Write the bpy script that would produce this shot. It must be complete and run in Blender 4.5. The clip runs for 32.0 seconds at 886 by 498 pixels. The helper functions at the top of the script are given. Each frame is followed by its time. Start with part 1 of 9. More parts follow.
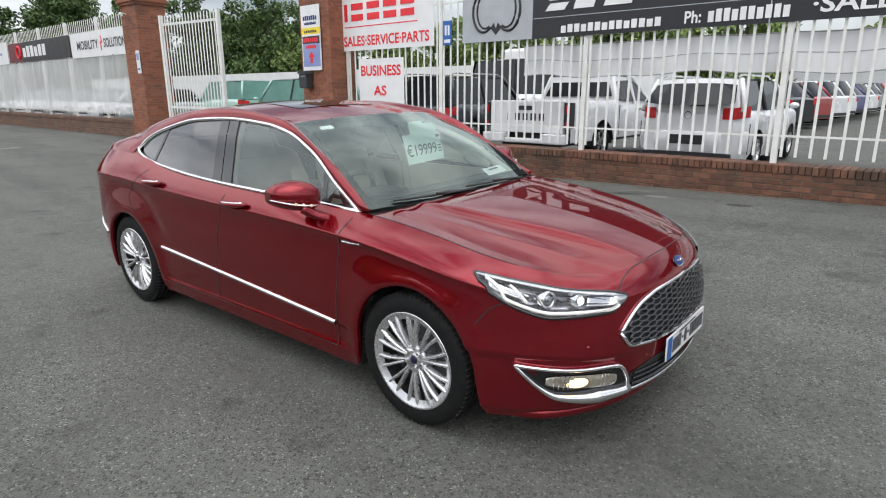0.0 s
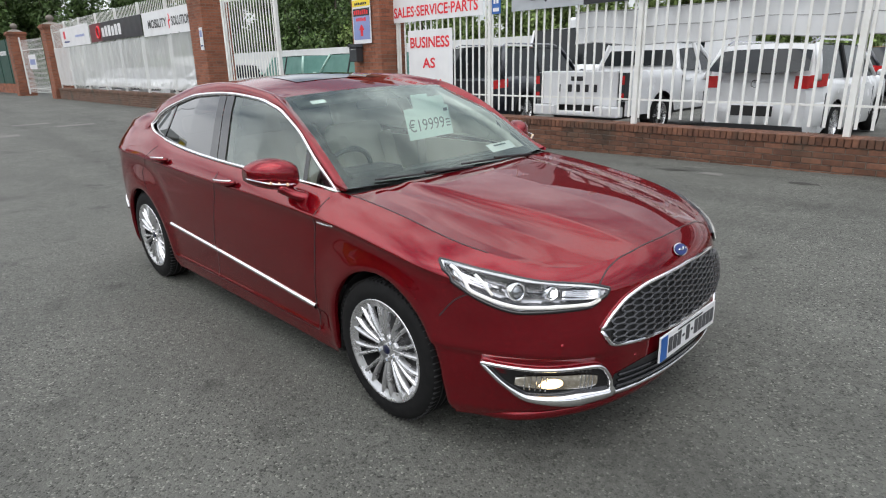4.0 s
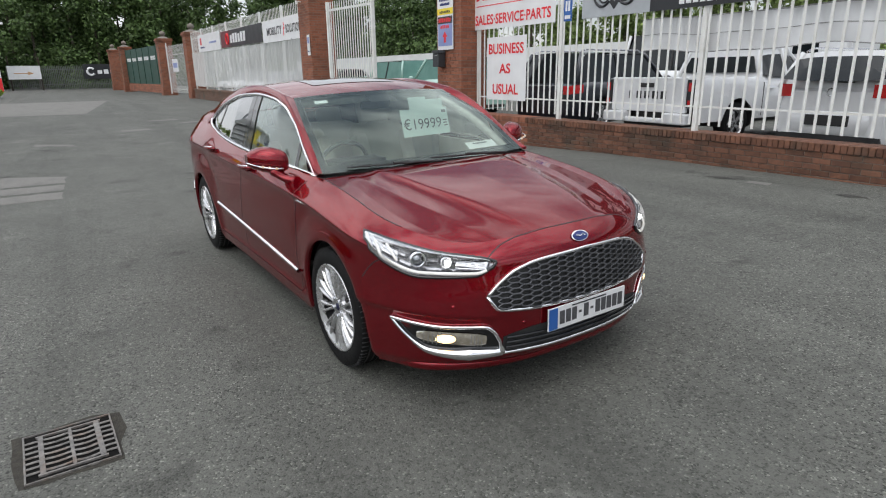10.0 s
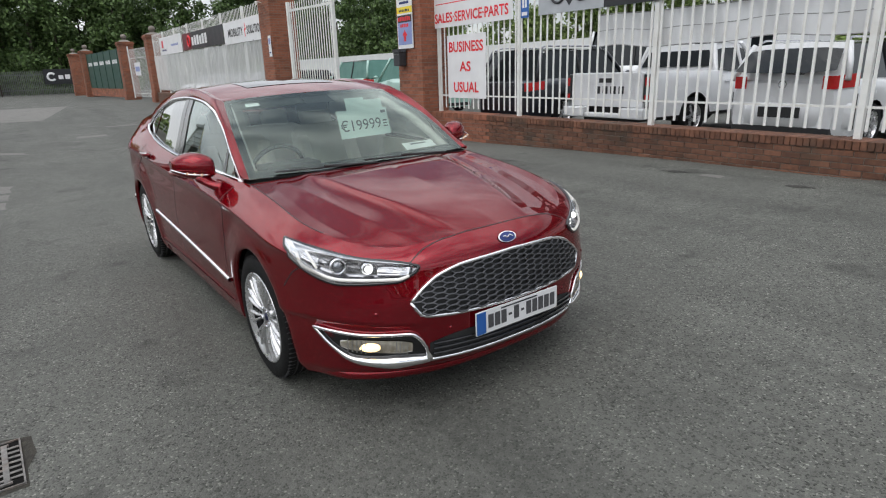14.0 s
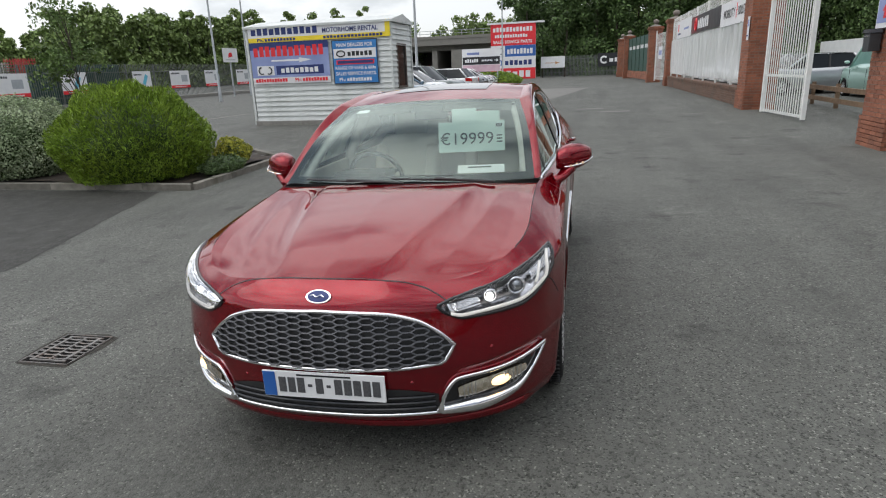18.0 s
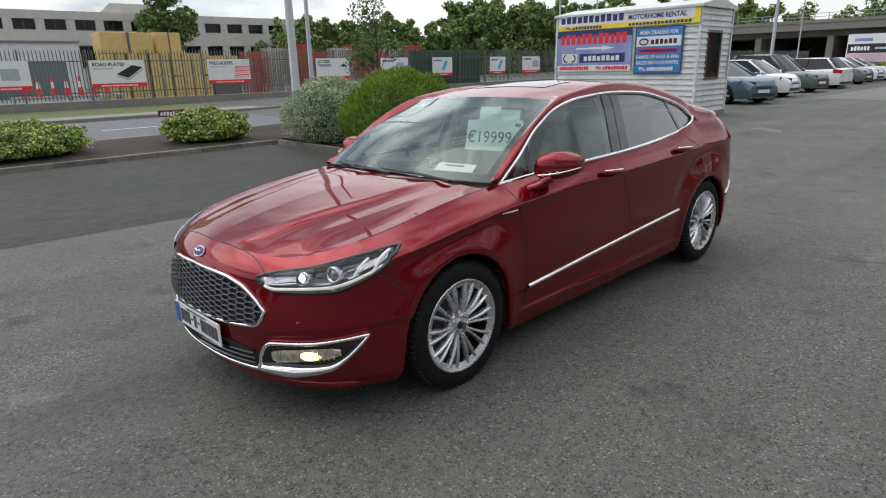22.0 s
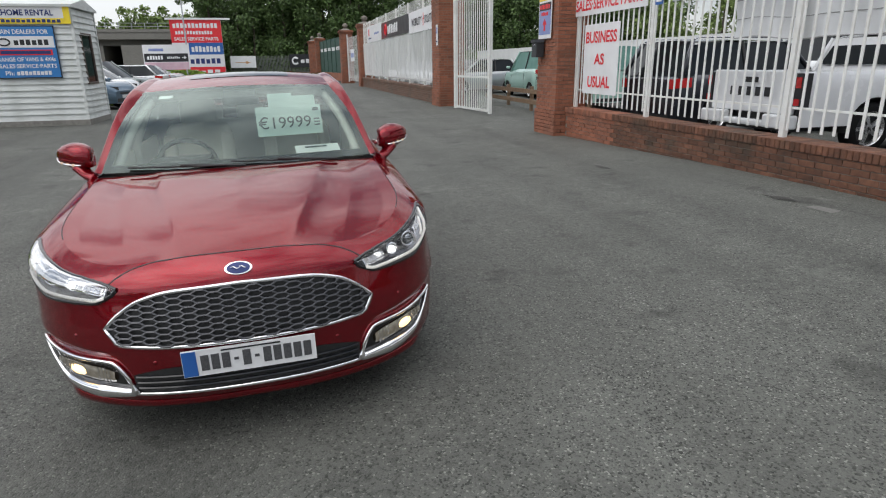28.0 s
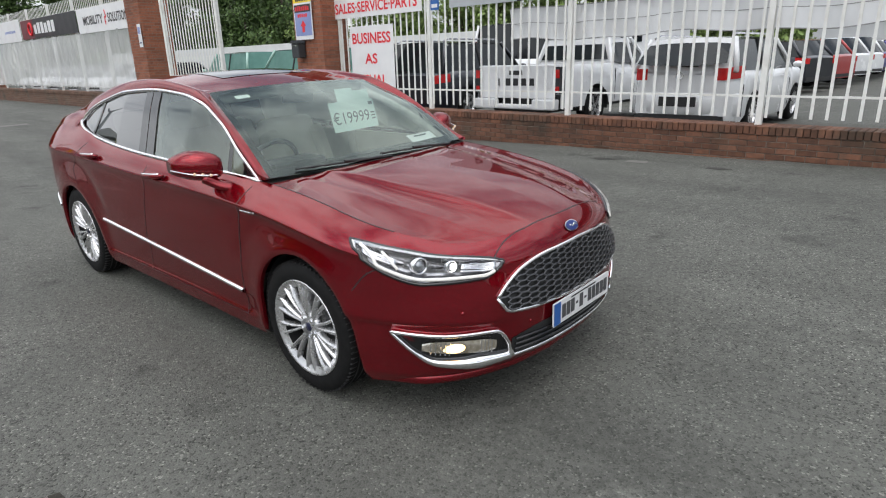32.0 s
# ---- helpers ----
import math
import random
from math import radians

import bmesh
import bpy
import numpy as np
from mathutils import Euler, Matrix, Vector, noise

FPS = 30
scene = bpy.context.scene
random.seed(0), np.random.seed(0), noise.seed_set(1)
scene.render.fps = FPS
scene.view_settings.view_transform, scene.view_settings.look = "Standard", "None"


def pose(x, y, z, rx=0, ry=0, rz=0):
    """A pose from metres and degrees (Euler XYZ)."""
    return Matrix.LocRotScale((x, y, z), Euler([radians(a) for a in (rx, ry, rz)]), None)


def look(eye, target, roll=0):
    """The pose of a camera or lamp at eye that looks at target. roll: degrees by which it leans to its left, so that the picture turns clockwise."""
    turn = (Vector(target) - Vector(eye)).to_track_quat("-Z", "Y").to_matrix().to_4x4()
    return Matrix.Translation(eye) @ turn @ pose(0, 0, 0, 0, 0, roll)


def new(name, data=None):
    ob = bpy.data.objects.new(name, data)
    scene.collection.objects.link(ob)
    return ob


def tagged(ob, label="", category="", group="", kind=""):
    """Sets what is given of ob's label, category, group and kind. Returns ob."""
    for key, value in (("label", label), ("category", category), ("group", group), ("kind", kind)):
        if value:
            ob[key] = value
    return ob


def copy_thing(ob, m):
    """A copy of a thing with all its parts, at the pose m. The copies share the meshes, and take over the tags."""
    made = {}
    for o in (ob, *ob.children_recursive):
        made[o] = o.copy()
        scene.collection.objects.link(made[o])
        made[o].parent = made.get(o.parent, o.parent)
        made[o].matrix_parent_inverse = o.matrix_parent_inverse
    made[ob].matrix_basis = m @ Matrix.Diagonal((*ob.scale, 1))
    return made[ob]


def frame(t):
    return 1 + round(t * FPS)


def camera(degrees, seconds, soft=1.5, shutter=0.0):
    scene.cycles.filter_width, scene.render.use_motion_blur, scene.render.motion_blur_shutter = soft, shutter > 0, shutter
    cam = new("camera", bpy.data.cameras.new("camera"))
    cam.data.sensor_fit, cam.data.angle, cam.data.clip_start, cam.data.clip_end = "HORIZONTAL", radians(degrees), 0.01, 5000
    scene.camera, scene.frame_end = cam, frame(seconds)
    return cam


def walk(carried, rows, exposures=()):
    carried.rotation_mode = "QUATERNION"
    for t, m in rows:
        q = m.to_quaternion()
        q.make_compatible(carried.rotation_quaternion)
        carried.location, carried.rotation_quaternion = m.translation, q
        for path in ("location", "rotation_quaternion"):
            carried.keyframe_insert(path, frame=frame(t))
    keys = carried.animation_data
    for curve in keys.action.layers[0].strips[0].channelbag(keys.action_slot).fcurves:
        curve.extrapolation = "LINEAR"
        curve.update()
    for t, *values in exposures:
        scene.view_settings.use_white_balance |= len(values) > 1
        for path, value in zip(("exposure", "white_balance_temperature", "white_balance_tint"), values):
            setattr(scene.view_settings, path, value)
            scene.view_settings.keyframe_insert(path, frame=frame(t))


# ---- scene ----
cam = camera(72.9, 32.0, 1.1)
METRES, START_X, START_Y, EYE, TURN = 13.818, 3.289, -2.790, 1.587, 41.0
ROWS = [
    (0.0, 0.0, 0.0, 0.0, -0.04, -14.74, 0.15),
    (0.5, -0.0018, -0.0005, -0.0001, 0.79, -14.81, 0.22),
    (1.0, -0.0013, -0.0006, -0.0008, 2.27, -14.83, 0.31),
    (1.5, -0.0005, -0.0007, -0.0011, 3.29, -14.83, 0.25),
    (2.0, 0.0015, -0.0006, -0.0013, 4.01, -14.76, 0.24),
    (2.5, 0.0066, -0.0004, -0.0015, 4.83, -15.34, 0.45),
    (3.0, 0.0119, 0.0061, -0.0012, 5.28, -16.25, 0.63),
    (3.5, 0.02, 0.014, -0.0004, 5.65, -16.75, 0.86),
    (4.0, 0.0296, 0.017, -0.0013, 6.42, -17.1, 1.06),
    (4.5, 0.0427, 0.0174, -0.0017, 7.63, -17.16, 1.12),
    (6.5, 0.0805, -0.003, -0.0046, 10.54, -16.8, 1.08),
    (7.0, 0.0897, -0.0045, -0.0046, 11.45, -16.66, 1.22),
    (7.5, 0.0924, -0.0029, -0.0052, 12.27, -16.65, 1.17),
    (8.0, 0.0953, -0.0011, -0.0042, 13.05, -16.66, 1.1),
    (8.5, 0.0972, -0.0041, -0.0016, 13.92, -16.57, 0.99),
    (9.0, 0.0965, -0.0064, -0.001, 14.72, -16.52, 0.96),
    (9.5, 0.096, -0.0069, -0.001, 15.98, -16.54, 0.91),
    (10.0, 0.0954, -0.0072, -0.0012, 17.08, -16.53, 0.73),
    (10.5, 0.0946, -0.0077, -0.0011, 18.32, -16.56, 0.83),
    (11.0, 0.0942, -0.0077, -0.0011, 18.97, -16.6, 1.04),
    (11.5, 0.0939, -0.0071, -0.0011, 19.1, -16.65, 1.28),
    (12.0, 0.0935, -0.0071, -0.001, 18.53, -16.66, 1.42),
    (12.5, 0.0935, -0.0066, -0.001, 16.99, -16.65, 1.49),
    (13.0, 0.0937, -0.0067, -0.0012, 15.01, -16.6, 1.56),
    (13.5, 0.0992, -0.0039, -0.0014, 14.15, -16.69, 1.76),
    (15.5, 0.1611, 0.0478, -0.0013, 27.28, -16.76, 1.83),
    (16.0, 0.1756, 0.0707, 0.0001, 36.98, -16.82, 2.28),
    (16.5, 0.1962, 0.0911, 0.0023, 44.36, -16.77, 2.38),
    (17.0, 0.2099, 0.1153, 0.0008, 49.54, -16.74, 2.12),
    (17.5, 0.2235, 0.1383, 0.0031, 54.55, -16.71, 1.86),
    (18.0, 0.2403, 0.1605, 0.004, 63.13, -16.7, 2.11),
    (18.5, 0.2432, 0.1854, 0.0022, 68.07, -16.84, 1.92),
    (19.0, 0.2447, 0.212, 0.0024, 72.33, -16.93, 1.76),
    (19.5, 0.2477, 0.2412, 0.0029, 79.38, -16.93, 1.97),
    (20.0, 0.241, 0.2628, 0.003, 84.46, -17.01, 1.78),
    (20.5, 0.2401, 0.2811, 0.0032, 90.05, -17.05, 1.72),
    (21.0, 0.245, 0.298, 0.0042, 95.19, -17.02, 1.56),
    (21.5, 0.2614, 0.3031, 0.0043, 96.26, -17.01, 1.09),
    (22.0, 0.2745, 0.3089, 0.0044, 96.26, -16.94, 1.24),
    (22.5, 0.2859, 0.3176, 0.0034, 95.52, -16.9, 1.27),
    (23.0, 0.2992, 0.3159, 0.0032, 94.62, -16.9, 1.17),
    (23.5, 0.3092, 0.3039, 0.0022, 89.37, -16.91, 0.38),
    (24.0, 0.3085, 0.2847, 0.0007, 84.16, -16.99, 0.45),
    (24.5, 0.3022, 0.2615, 0.0014, 80.34, -17.07, 0.57),
    (26.5, 0.2684, 0.16, -0.0001, 56.65, -17.16, 0.58),
    (27.0, 0.257, 0.1403, -0.0009, 49.29, -17.23, 0.51),
    (27.5, 0.2379, 0.1221, -0.0007, 42.41, -17.23, 0.56),
    (28.0, 0.2233, 0.0994, -0.001, 34.96, -17.25, 0.69),
    (28.5, 0.2072, 0.0804, -0.0022, 29.03, -17.32, 0.78),
    (29.0, 0.1846, 0.0655, -0.0009, 24.93, -17.31, 0.85),
    (29.5, 0.1652, 0.0466, -0.0016, 20.05, -17.38, 0.98),
    (30.0, 0.1432, 0.0326, -0.0036, 15.89, -17.5, 1.02),
    (30.5, 0.1177, 0.0218, -0.0022, 12.75, -17.51, 1.21),
    (31.0, 0.0942, 0.0094, -0.0027, 8.09, -17.53, 1.15),
    (31.5, 0.0686, 0.005, -0.0047, 3.11, -17.58, 1.09),
    (32.0, 0.046, 0.0011, -0.0017, 2.07, -17.6, 1.48),
]
EXPOSURES = [(0, .60), (4, .57), (7, .56), (9, 0.56), (10, .39), (13, .33), (16, .31), (19, .33), (24, .30), (28, .29), (30, .40), (32, .48)]
walk(cam, [(t, pose(START_X, START_Y, EYE, 0, 0, TURN) @ pose(METRES * x, METRES * y, METRES * z, 90 + pitch, roll, yaw)) for t, x, y, z, yaw, pitch, roll in ROWS], EXPOSURES)

# ---- world and sun: bright, broken overcast ----
world = bpy.data.worlds.new("sky")
scene.world = world
world.use_nodes = True
wn, wl = world.node_tree.nodes, world.node_tree.links
wn.clear()
w_out = wn.new("ShaderNodeOutputWorld")
w_sky = wn.new("ShaderNodeTexSky")
w_sky.sky_type, w_sky.sun_disc = "NISHITA", False
w_sky.sun_elevation, w_sky.sun_rotation = radians(52), radians(150)
w_blue = wn.new("ShaderNodeBackground")
w_blue.inputs["Strength"].default_value = 0.13
wl.new(w_sky.outputs[0], w_blue.inputs["Color"])
w_co = wn.new("ShaderNodeTexCoord")
w_map = wn.new("ShaderNodeMapping")
w_map.inputs["Scale"].default_value = (1.0, 1.0, 2.6)
wl.new(w_co.outputs["Generated"], w_map.inputs["Vector"])
w_noise = wn.new("ShaderNodeTexNoise")
w_noise.inputs["Scale"].default_value, w_noise.inputs["Detail"].default_value = 2.3, 7.0
w_noise.inputs["Roughness"].default_value = 0.56
wl.new(w_map.outputs[0], w_noise.inputs["Vector"])
w_ramp = wn.new("ShaderNodeValToRGB")
w_ramp.color_ramp.elements[0].position, w_ramp.color_ramp.elements[1].position = 0.38, 0.60
w_ramp.color_ramp.elements[0].color = (0.24, 0.27, 0.32, 1)
w_ramp.color_ramp.elements[1].color = (1.16, 1.17, 1.19, 1)
w_low = wn.new("ShaderNodeMapRange")
w_low.inputs["From Min"].default_value, w_low.inputs["From Max"].default_value = 0.0, 0.36
w_low.inputs["To Min"].default_value, w_low.inputs["To Max"].default_value = 0.12, 0.0
w_thick = wn.new("ShaderNodeMath")
wl.new(w_noise.outputs["Fac"], w_thick.inputs[0])
wl.new(w_low.outputs["Result"], w_thick.inputs[1])
wl.new(w_thick.outputs[0], w_ramp.inputs["Fac"])
w_cloud = wn.new("ShaderNodeBackground")
w_cloud.inputs["Strength"].default_value = 1.1
w_sep = wn.new("ShaderNodeSeparateXYZ")
wl.new(w_co.outputs["Generated"], w_sep.inputs[0])
w_rise = wn.new("ShaderNodeMapRange")
w_rise.inputs["From Min"].default_value, w_rise.inputs["From Max"].default_value = 0.0, 0.9
w_rise.inputs["To Min"].default_value, w_rise.inputs["To Max"].default_value = 0.56, 1.45
wl.new(w_sep.outputs["Z"], w_rise.inputs["Value"])
wl.new(w_sep.outputs["Z"], w_low.inputs["Value"])
w_scale = wn.new("ShaderNodeVectorMath")
w_scale.operation = "SCALE"
wl.new(w_ramp.outputs["Color"], w_scale.inputs[0])
w_dot = wn.new("ShaderNodeVectorMath")
w_dot.operation = "DOT_PRODUCT"
w_dot.inputs[1].default_value = (-0.05, -0.80, 0.56)
wl.new(w_co.outputs["Generated"], w_dot.inputs[0])
w_side = wn.new("ShaderNodeMapRange")
w_side.inputs["From Min"].default_value, w_side.inputs["From Max"].default_value = -0.7, 1.0
w_side.inputs["To Min"].default_value, w_side.inputs["To Max"].default_value = 0.60, 1.28
wl.new(w_dot.outputs["Value"], w_side.inputs["Value"])
w_both = wn.new("ShaderNodeMath")
w_both.operation = "MULTIPLY"
wl.new(w_rise.outputs["Result"], w_both.inputs[0])
wl.new(w_side.outputs["Result"], w_both.inputs[1])
wl.new(w_both.outputs[0], w_scale.inputs["Scale"])
wl.new(w_scale.outputs["Vector"], w_cloud.inputs["Color"])
w_mix = wn.new("ShaderNodeMixShader")
w_mix.inputs["Fac"].default_value = 0.82
wl.new(w_blue.outputs[0], w_mix.inputs[1])
wl.new(w_cloud.outputs[0], w_mix.inputs[2])
wl.new(w_mix.outputs[0], w_out.inputs["Surface"])

sun = new("sun", bpy.data.lights.new("sun", "SUN"))
sun.data.energy, sun.data.angle, sun.data.color = 0.7, radians(60), (1.0, 0.96, 0.9)
sun.matrix_world = look((6, -9, 14), (0, 0, 0))


# ---- small tools ----
def curve(*keys):
    """A smooth function through (x, value) keys."""
    keys = sorted(keys)
    xs, ys = np.array([k[0] for k in keys], float), np.array([k[1] for k in keys], float)
    d = np.diff(ys) / np.diff(xs)
    m = np.concatenate([[d[0]], np.where(d[:-1] * d[1:] > 0, 2 * d[:-1] * d[1:] / (d[:-1] + d[1:] + 1e-12), 0), [d[-1]]])

    def value(x):
        x = min(max(x, xs[0]), xs[-1])
        i = min(max(int(np.searchsorted(xs, x)) - 1, 0), len(xs) - 2)
        h = xs[i + 1] - xs[i]
        s = (x - xs[i]) / h
        return float((2 * s**3 - 3 * s**2 + 1) * ys[i] + (s**3 - 2 * s**2 + s) * h * m[i] + (3 * s**2 - 2 * s**3) * ys[i + 1] + (s**3 - s**2) * h * m[i + 1])

    return value


def thing(name, m, label, category, group="", kind=""):
    ob = new(name)
    ob.empty_display_size = 0.1
    ob.matrix_world = m
    return tagged(ob, label, category, group, kind)


def mesh_of(bm, name, material, smooth=False):
    me = bpy.data.meshes.new(name)
    bm.normal_update()
    bm.to_mesh(me)
    bm.free()
    me.materials.append(material)
    if smooth:
        me.shade_smooth()
    return me


def part(name, bm, material, parent=None, label="", smooth=False, m=None):
    """One mesh object from a bmesh (or a ready mesh), under a thing or a part."""
    me = bm if isinstance(bm, bpy.types.Mesh) else mesh_of(bm, name, material, smooth)
    ob = new(name, me)
    if parent is not None:
        ob.parent = parent
    if m is not None:
        ob.matrix_basis = m
    if label:
        ob["label"] = label
    return ob


def soften(ob, width=0.006, segments=2):
    mod = ob.modifiers.new("bevel", "BEVEL")
    mod.width, mod.segments, mod.limit_method, mod.angle_limit = width, segments, "ANGLE", radians(40)
    return ob


def box(bm, x0, x1, y0, y1, z0, z1, m=None):
    v = [bm.verts.new((x, y, z)) for z in (z0, z1) for x, y in ((x0, y0), (x1, y0), (x1, y1), (x0, y1))]
    for f in ((3, 2, 1, 0), (4, 5, 6, 7), (0, 1, 5, 4), (1, 2, 6, 5), (2, 3, 7, 6), (3, 0, 4, 7)):
        bm.faces.new([v[i] for i in f])
    if m is not None:
        bmesh.ops.transform(bm, matrix=m, verts=v)
    return bm


def boxes(*dims):
    bm = bmesh.new()
    for d in dims:
        box(bm, *d)
    return bm


def grid(bm, pts, close_u=False):
    """Quads over rows of points."""
    rows = [[bm.verts.new(p) for p in row] for row in pts]
    n = len(rows[0])
    for a, b in zip(rows, rows[1:]):
        for i in range(n if close_u else n - 1):
            j = (i + 1) % n
            bm.faces.new((a[i], a[j], b[j], b[i]))
    return rows


def lathe(bm, profile, seg=32, axis="z", cap=False):
    """Turns (radius, height) points about an axis."""
    rings = []
    for r, h in profile:
        ring = []
        for k in range(seg):
            a = 2 * math.pi * k / seg
            c, s = r * math.cos(a), r * math.sin(a)
            ring.append((c, s, h) if axis == "z" else (c, h, s) if axis == "y" else (h, c, s))
        rings.append(ring)
    rows = grid(bm, rings, True)
    if cap:
        bm.faces.new(rows[-1])
        bm.faces.new(rows[0][::-1])
    return bm


def tube(bm, pts, r, seg=8, flat=1.0, cap=True):
    """A round rod along points; r may be a list."""
    pts = [Vector(p) for p in pts]
    rings = []
    up = Vector((0, 0, 1))
    for i, p in enumerate(pts):
        d = (pts[min(i + 1, len(pts) - 1)] - pts[max(i - 1, 0)]).normalized()
        ref = up if abs(d.z) < 0.95 else Vector((1, 0, 0))
        a = d.cross(ref).normalized()
        b = a.cross(d).normalized()
        rr = r[i] if isinstance(r, (list, tuple)) else r
        rings.append([p + a * (rr * math.cos(2 * math.pi * k / seg)) + b * (rr * flat * math.sin(2 * math.pi * k / seg)) for k in range(seg)])
    rows = grid(bm, rings, True)
    if cap and seg > 2:
        bm.faces.new(rows[-1])
        bm.faces.new(rows[0][::-1])
    return bm


def slab(bm, outline, y0, y1):
    """A plate from an (x, z) outline, between two values of y."""
    a = [bm.verts.new((x, y0, z)) for x, z in outline]
    b = [bm.verts.new((x, y1, z)) for x, z in outline]
    n = len(a)
    bm.faces.new(a)
    bm.faces.new(b[::-1])
    for i in range(n):
        j = (i + 1) % n
        bm.faces.new((a[j], a[i], b[i], b[j]))
    return bm


def letters(text, width, height, weight=0.022):
    """A mesh of flat raised letters in the x z plane, facing -y, fitted to width x height, from its lower left corner."""
    cu = bpy.data.curves.new("letters", "FONT")
    cu.body, cu.extrude, cu.resolution_u, cu.offset = text, 0.0, 3, weight
    ob = bpy.data.objects.new("letters", cu)
    me = bpy.data.meshes.new_from_object(ob)
    bpy.data.objects.remove(ob)
    co = np.array([v.co[:] for v in me.vertices])
    lo, hi = co.min(0), co.max(0)
    for v in me.vertices:
        u, w = (v.co.x - lo[0]) / (hi[0] - lo[0]) * width, (v.co.y - lo[1]) / (hi[1] - lo[1]) * height
        v.co = (u, 0, w)
    return me


# ---- materials ----
def material(name, c1, c2=None, scale=6.0, rough=0.6, metal=0.0, bump=0.0, bump_scale=60.0, rough_var=0.1, coat=0.0, stain=None, stain_scale=0.8, stain_amount=0.35,
             random_tint=0.0, island_tint=0.0, emit=None, emit_strength=0.0, spec=0.5, stretch=(1, 1, 1), placed=False):
    """A surface with grain at one scale, patches at a larger one, uneven gloss and fine relief."""
    mat = bpy.data.materials.new(name)
    mat.use_nodes = True
    n, l = mat.node_tree.nodes, mat.node_tree.links
    b = n["Principled BSDF"]
    b.inputs["Metallic"].default_value = metal
    b.inputs["Specular IOR Level"].default_value = spec
    b.inputs["Coat Weight"].default_value = coat
    b.inputs["Coat Roughness"].default_value = 0.04
    co = n.new("ShaderNodeTexCoord")
    mp = n.new("ShaderNodeMapping")
    mp.inputs["Scale"].default_value = stretch
    l.new(n.new("ShaderNodeNewGeometry").outputs["Position"] if placed else co.outputs["Object"], mp.inputs["Vector"])
    c2 = c2 or tuple(min(1, v * 1.18) for v in c1)

    def tex(s, detail=5.0):
        t = n.new("ShaderNodeTexNoise")
        t.inputs["Scale"].default_value, t.inputs["Detail"].default_value = s, detail
        l.new(mp.outputs[0], t.inputs["Vector"])
        return t

    def mix(fac, a, c, blend="MIX"):
        m = n.new("ShaderNodeMix")
        m.data_type, m.blend_type = "RGBA", blend
        for socket, value in ((m.inputs[0], fac), (m.inputs[6], a), (m.inputs[7], c)):
            if isinstance(value, (tuple, float, int)):
                socket.default_value = (*value, 1) if isinstance(value, tuple) else value
            else:
                l.new(value, socket)
        return m.outputs[2]

    def ramp(fac, lo, hi):
        r = n.new("ShaderNodeMapRange")
        r.inputs["From Min"].default_value, r.inputs["From Max"].default_value = lo, hi
        l.new(fac, r.inputs["Value"])
        return r.outputs["Result"]

    grain = tex(scale)
    colour = mix(ramp(grain.outputs["Fac"], 0.3, 0.7), c1, c2)
    if stain:
        patches = tex(stain_scale, 6.0)
        fac = ramp(patches.outputs["Fac"], 0.5, 0.72)
        k = n.new("ShaderNodeMath")
        k.operation = "MULTIPLY"
        k.inputs[1].default_value = stain_amount
        l.new(fac, k.inputs[0])
        colour = mix(k.outputs[0], colour, stain)
    for amount, node, socket in ((random_tint, "ShaderNodeObjectInfo", "Random"), (island_tint, "ShaderNodeNewGeometry", "Random Per Island")):
        if amount:
            oi = n.new(node)
            r = n.new("ShaderNodeMapRange")
            r.inputs["To Min"].default_value, r.inputs["To Max"].default_value = 1 - amount, 1 + amount
            l.new(oi.outputs[socket], r.inputs["Value"])
            hsv = n.new("ShaderNodeHueSaturation")
            l.new(r.outputs["Result"], hsv.inputs["Value"])
            l.new(colour, hsv.inputs["Color"])
            colour = hsv.outputs["Color"]
    l.new(colour, b.inputs["Base Color"])
    if rough_var:
        rr = n.new("ShaderNodeMapRange")
        rr.inputs["To Min"].default_value, rr.inputs["To Max"].default_value = max(0, rough - rough_var), min(1, rough + rough_var)
        l.new(tex(scale * 0.6).outputs["Fac"], rr.inputs["Value"])
        l.new(rr.outputs["Result"], b.inputs["Roughness"])
    else:
        b.inputs["Roughness"].default_value = rough
    if bump:
        bp = n.new("ShaderNodeBump")
        bp.inputs["Strength"].default_value, bp.inputs["Distance"].default_value = min(1.0, bump), 0.01
        l.new(tex(bump_scale, 3.0).outputs["Fac"], bp.inputs["Height"])
        l.new(bp.outputs[0], b.inputs["Normal"])
    if emit:
        b.inputs["Emission Color"].default_value = (*emit, 1)
        b.inputs["Emission Strength"].default_value = emit_strength
    return mat


def pane_material(name, tint=(0.9, 0.95, 0.93), gloss=0.04, ior=1.5, boost=1.0, sheen=(1, 1, 1)):
    """Thin glass: lets light straight through, tinted, and mirrors by Fresnel."""
    mat = bpy.data.materials.new(name)
    mat.use_nodes = True
    n, l = mat.node_tree.nodes, mat.node_tree.links
    n.clear()
    out, tr, gl, mx, fr = (n.new("ShaderNode" + k) for k in ("OutputMaterial", "BsdfTransparent", "BsdfGlossy", "MixShader", "Fresnel"))
    tr.inputs["Color"].default_value = (*tint, 1)
    gl.inputs["Roughness"].default_value = gloss
    gl.inputs["Color"].default_value = (*sheen, 1)
    fr.inputs["IOR"].default_value = ior
    mul = n.new("ShaderNodeMath")
    mul.operation, mul.use_clamp = "MULTIPLY", True
    mul.inputs[1].default_value = boost
    l.new(fr.outputs[0], mul.inputs[0])
    l.new(mul.outputs[0], mx.inputs[0])
    l.new(tr.outputs[0], mx.inputs[1])
    l.new(gl.outputs[0], mx.inputs[2])
    l.new(mx.outputs[0], out.inputs["Surface"])
    return mat


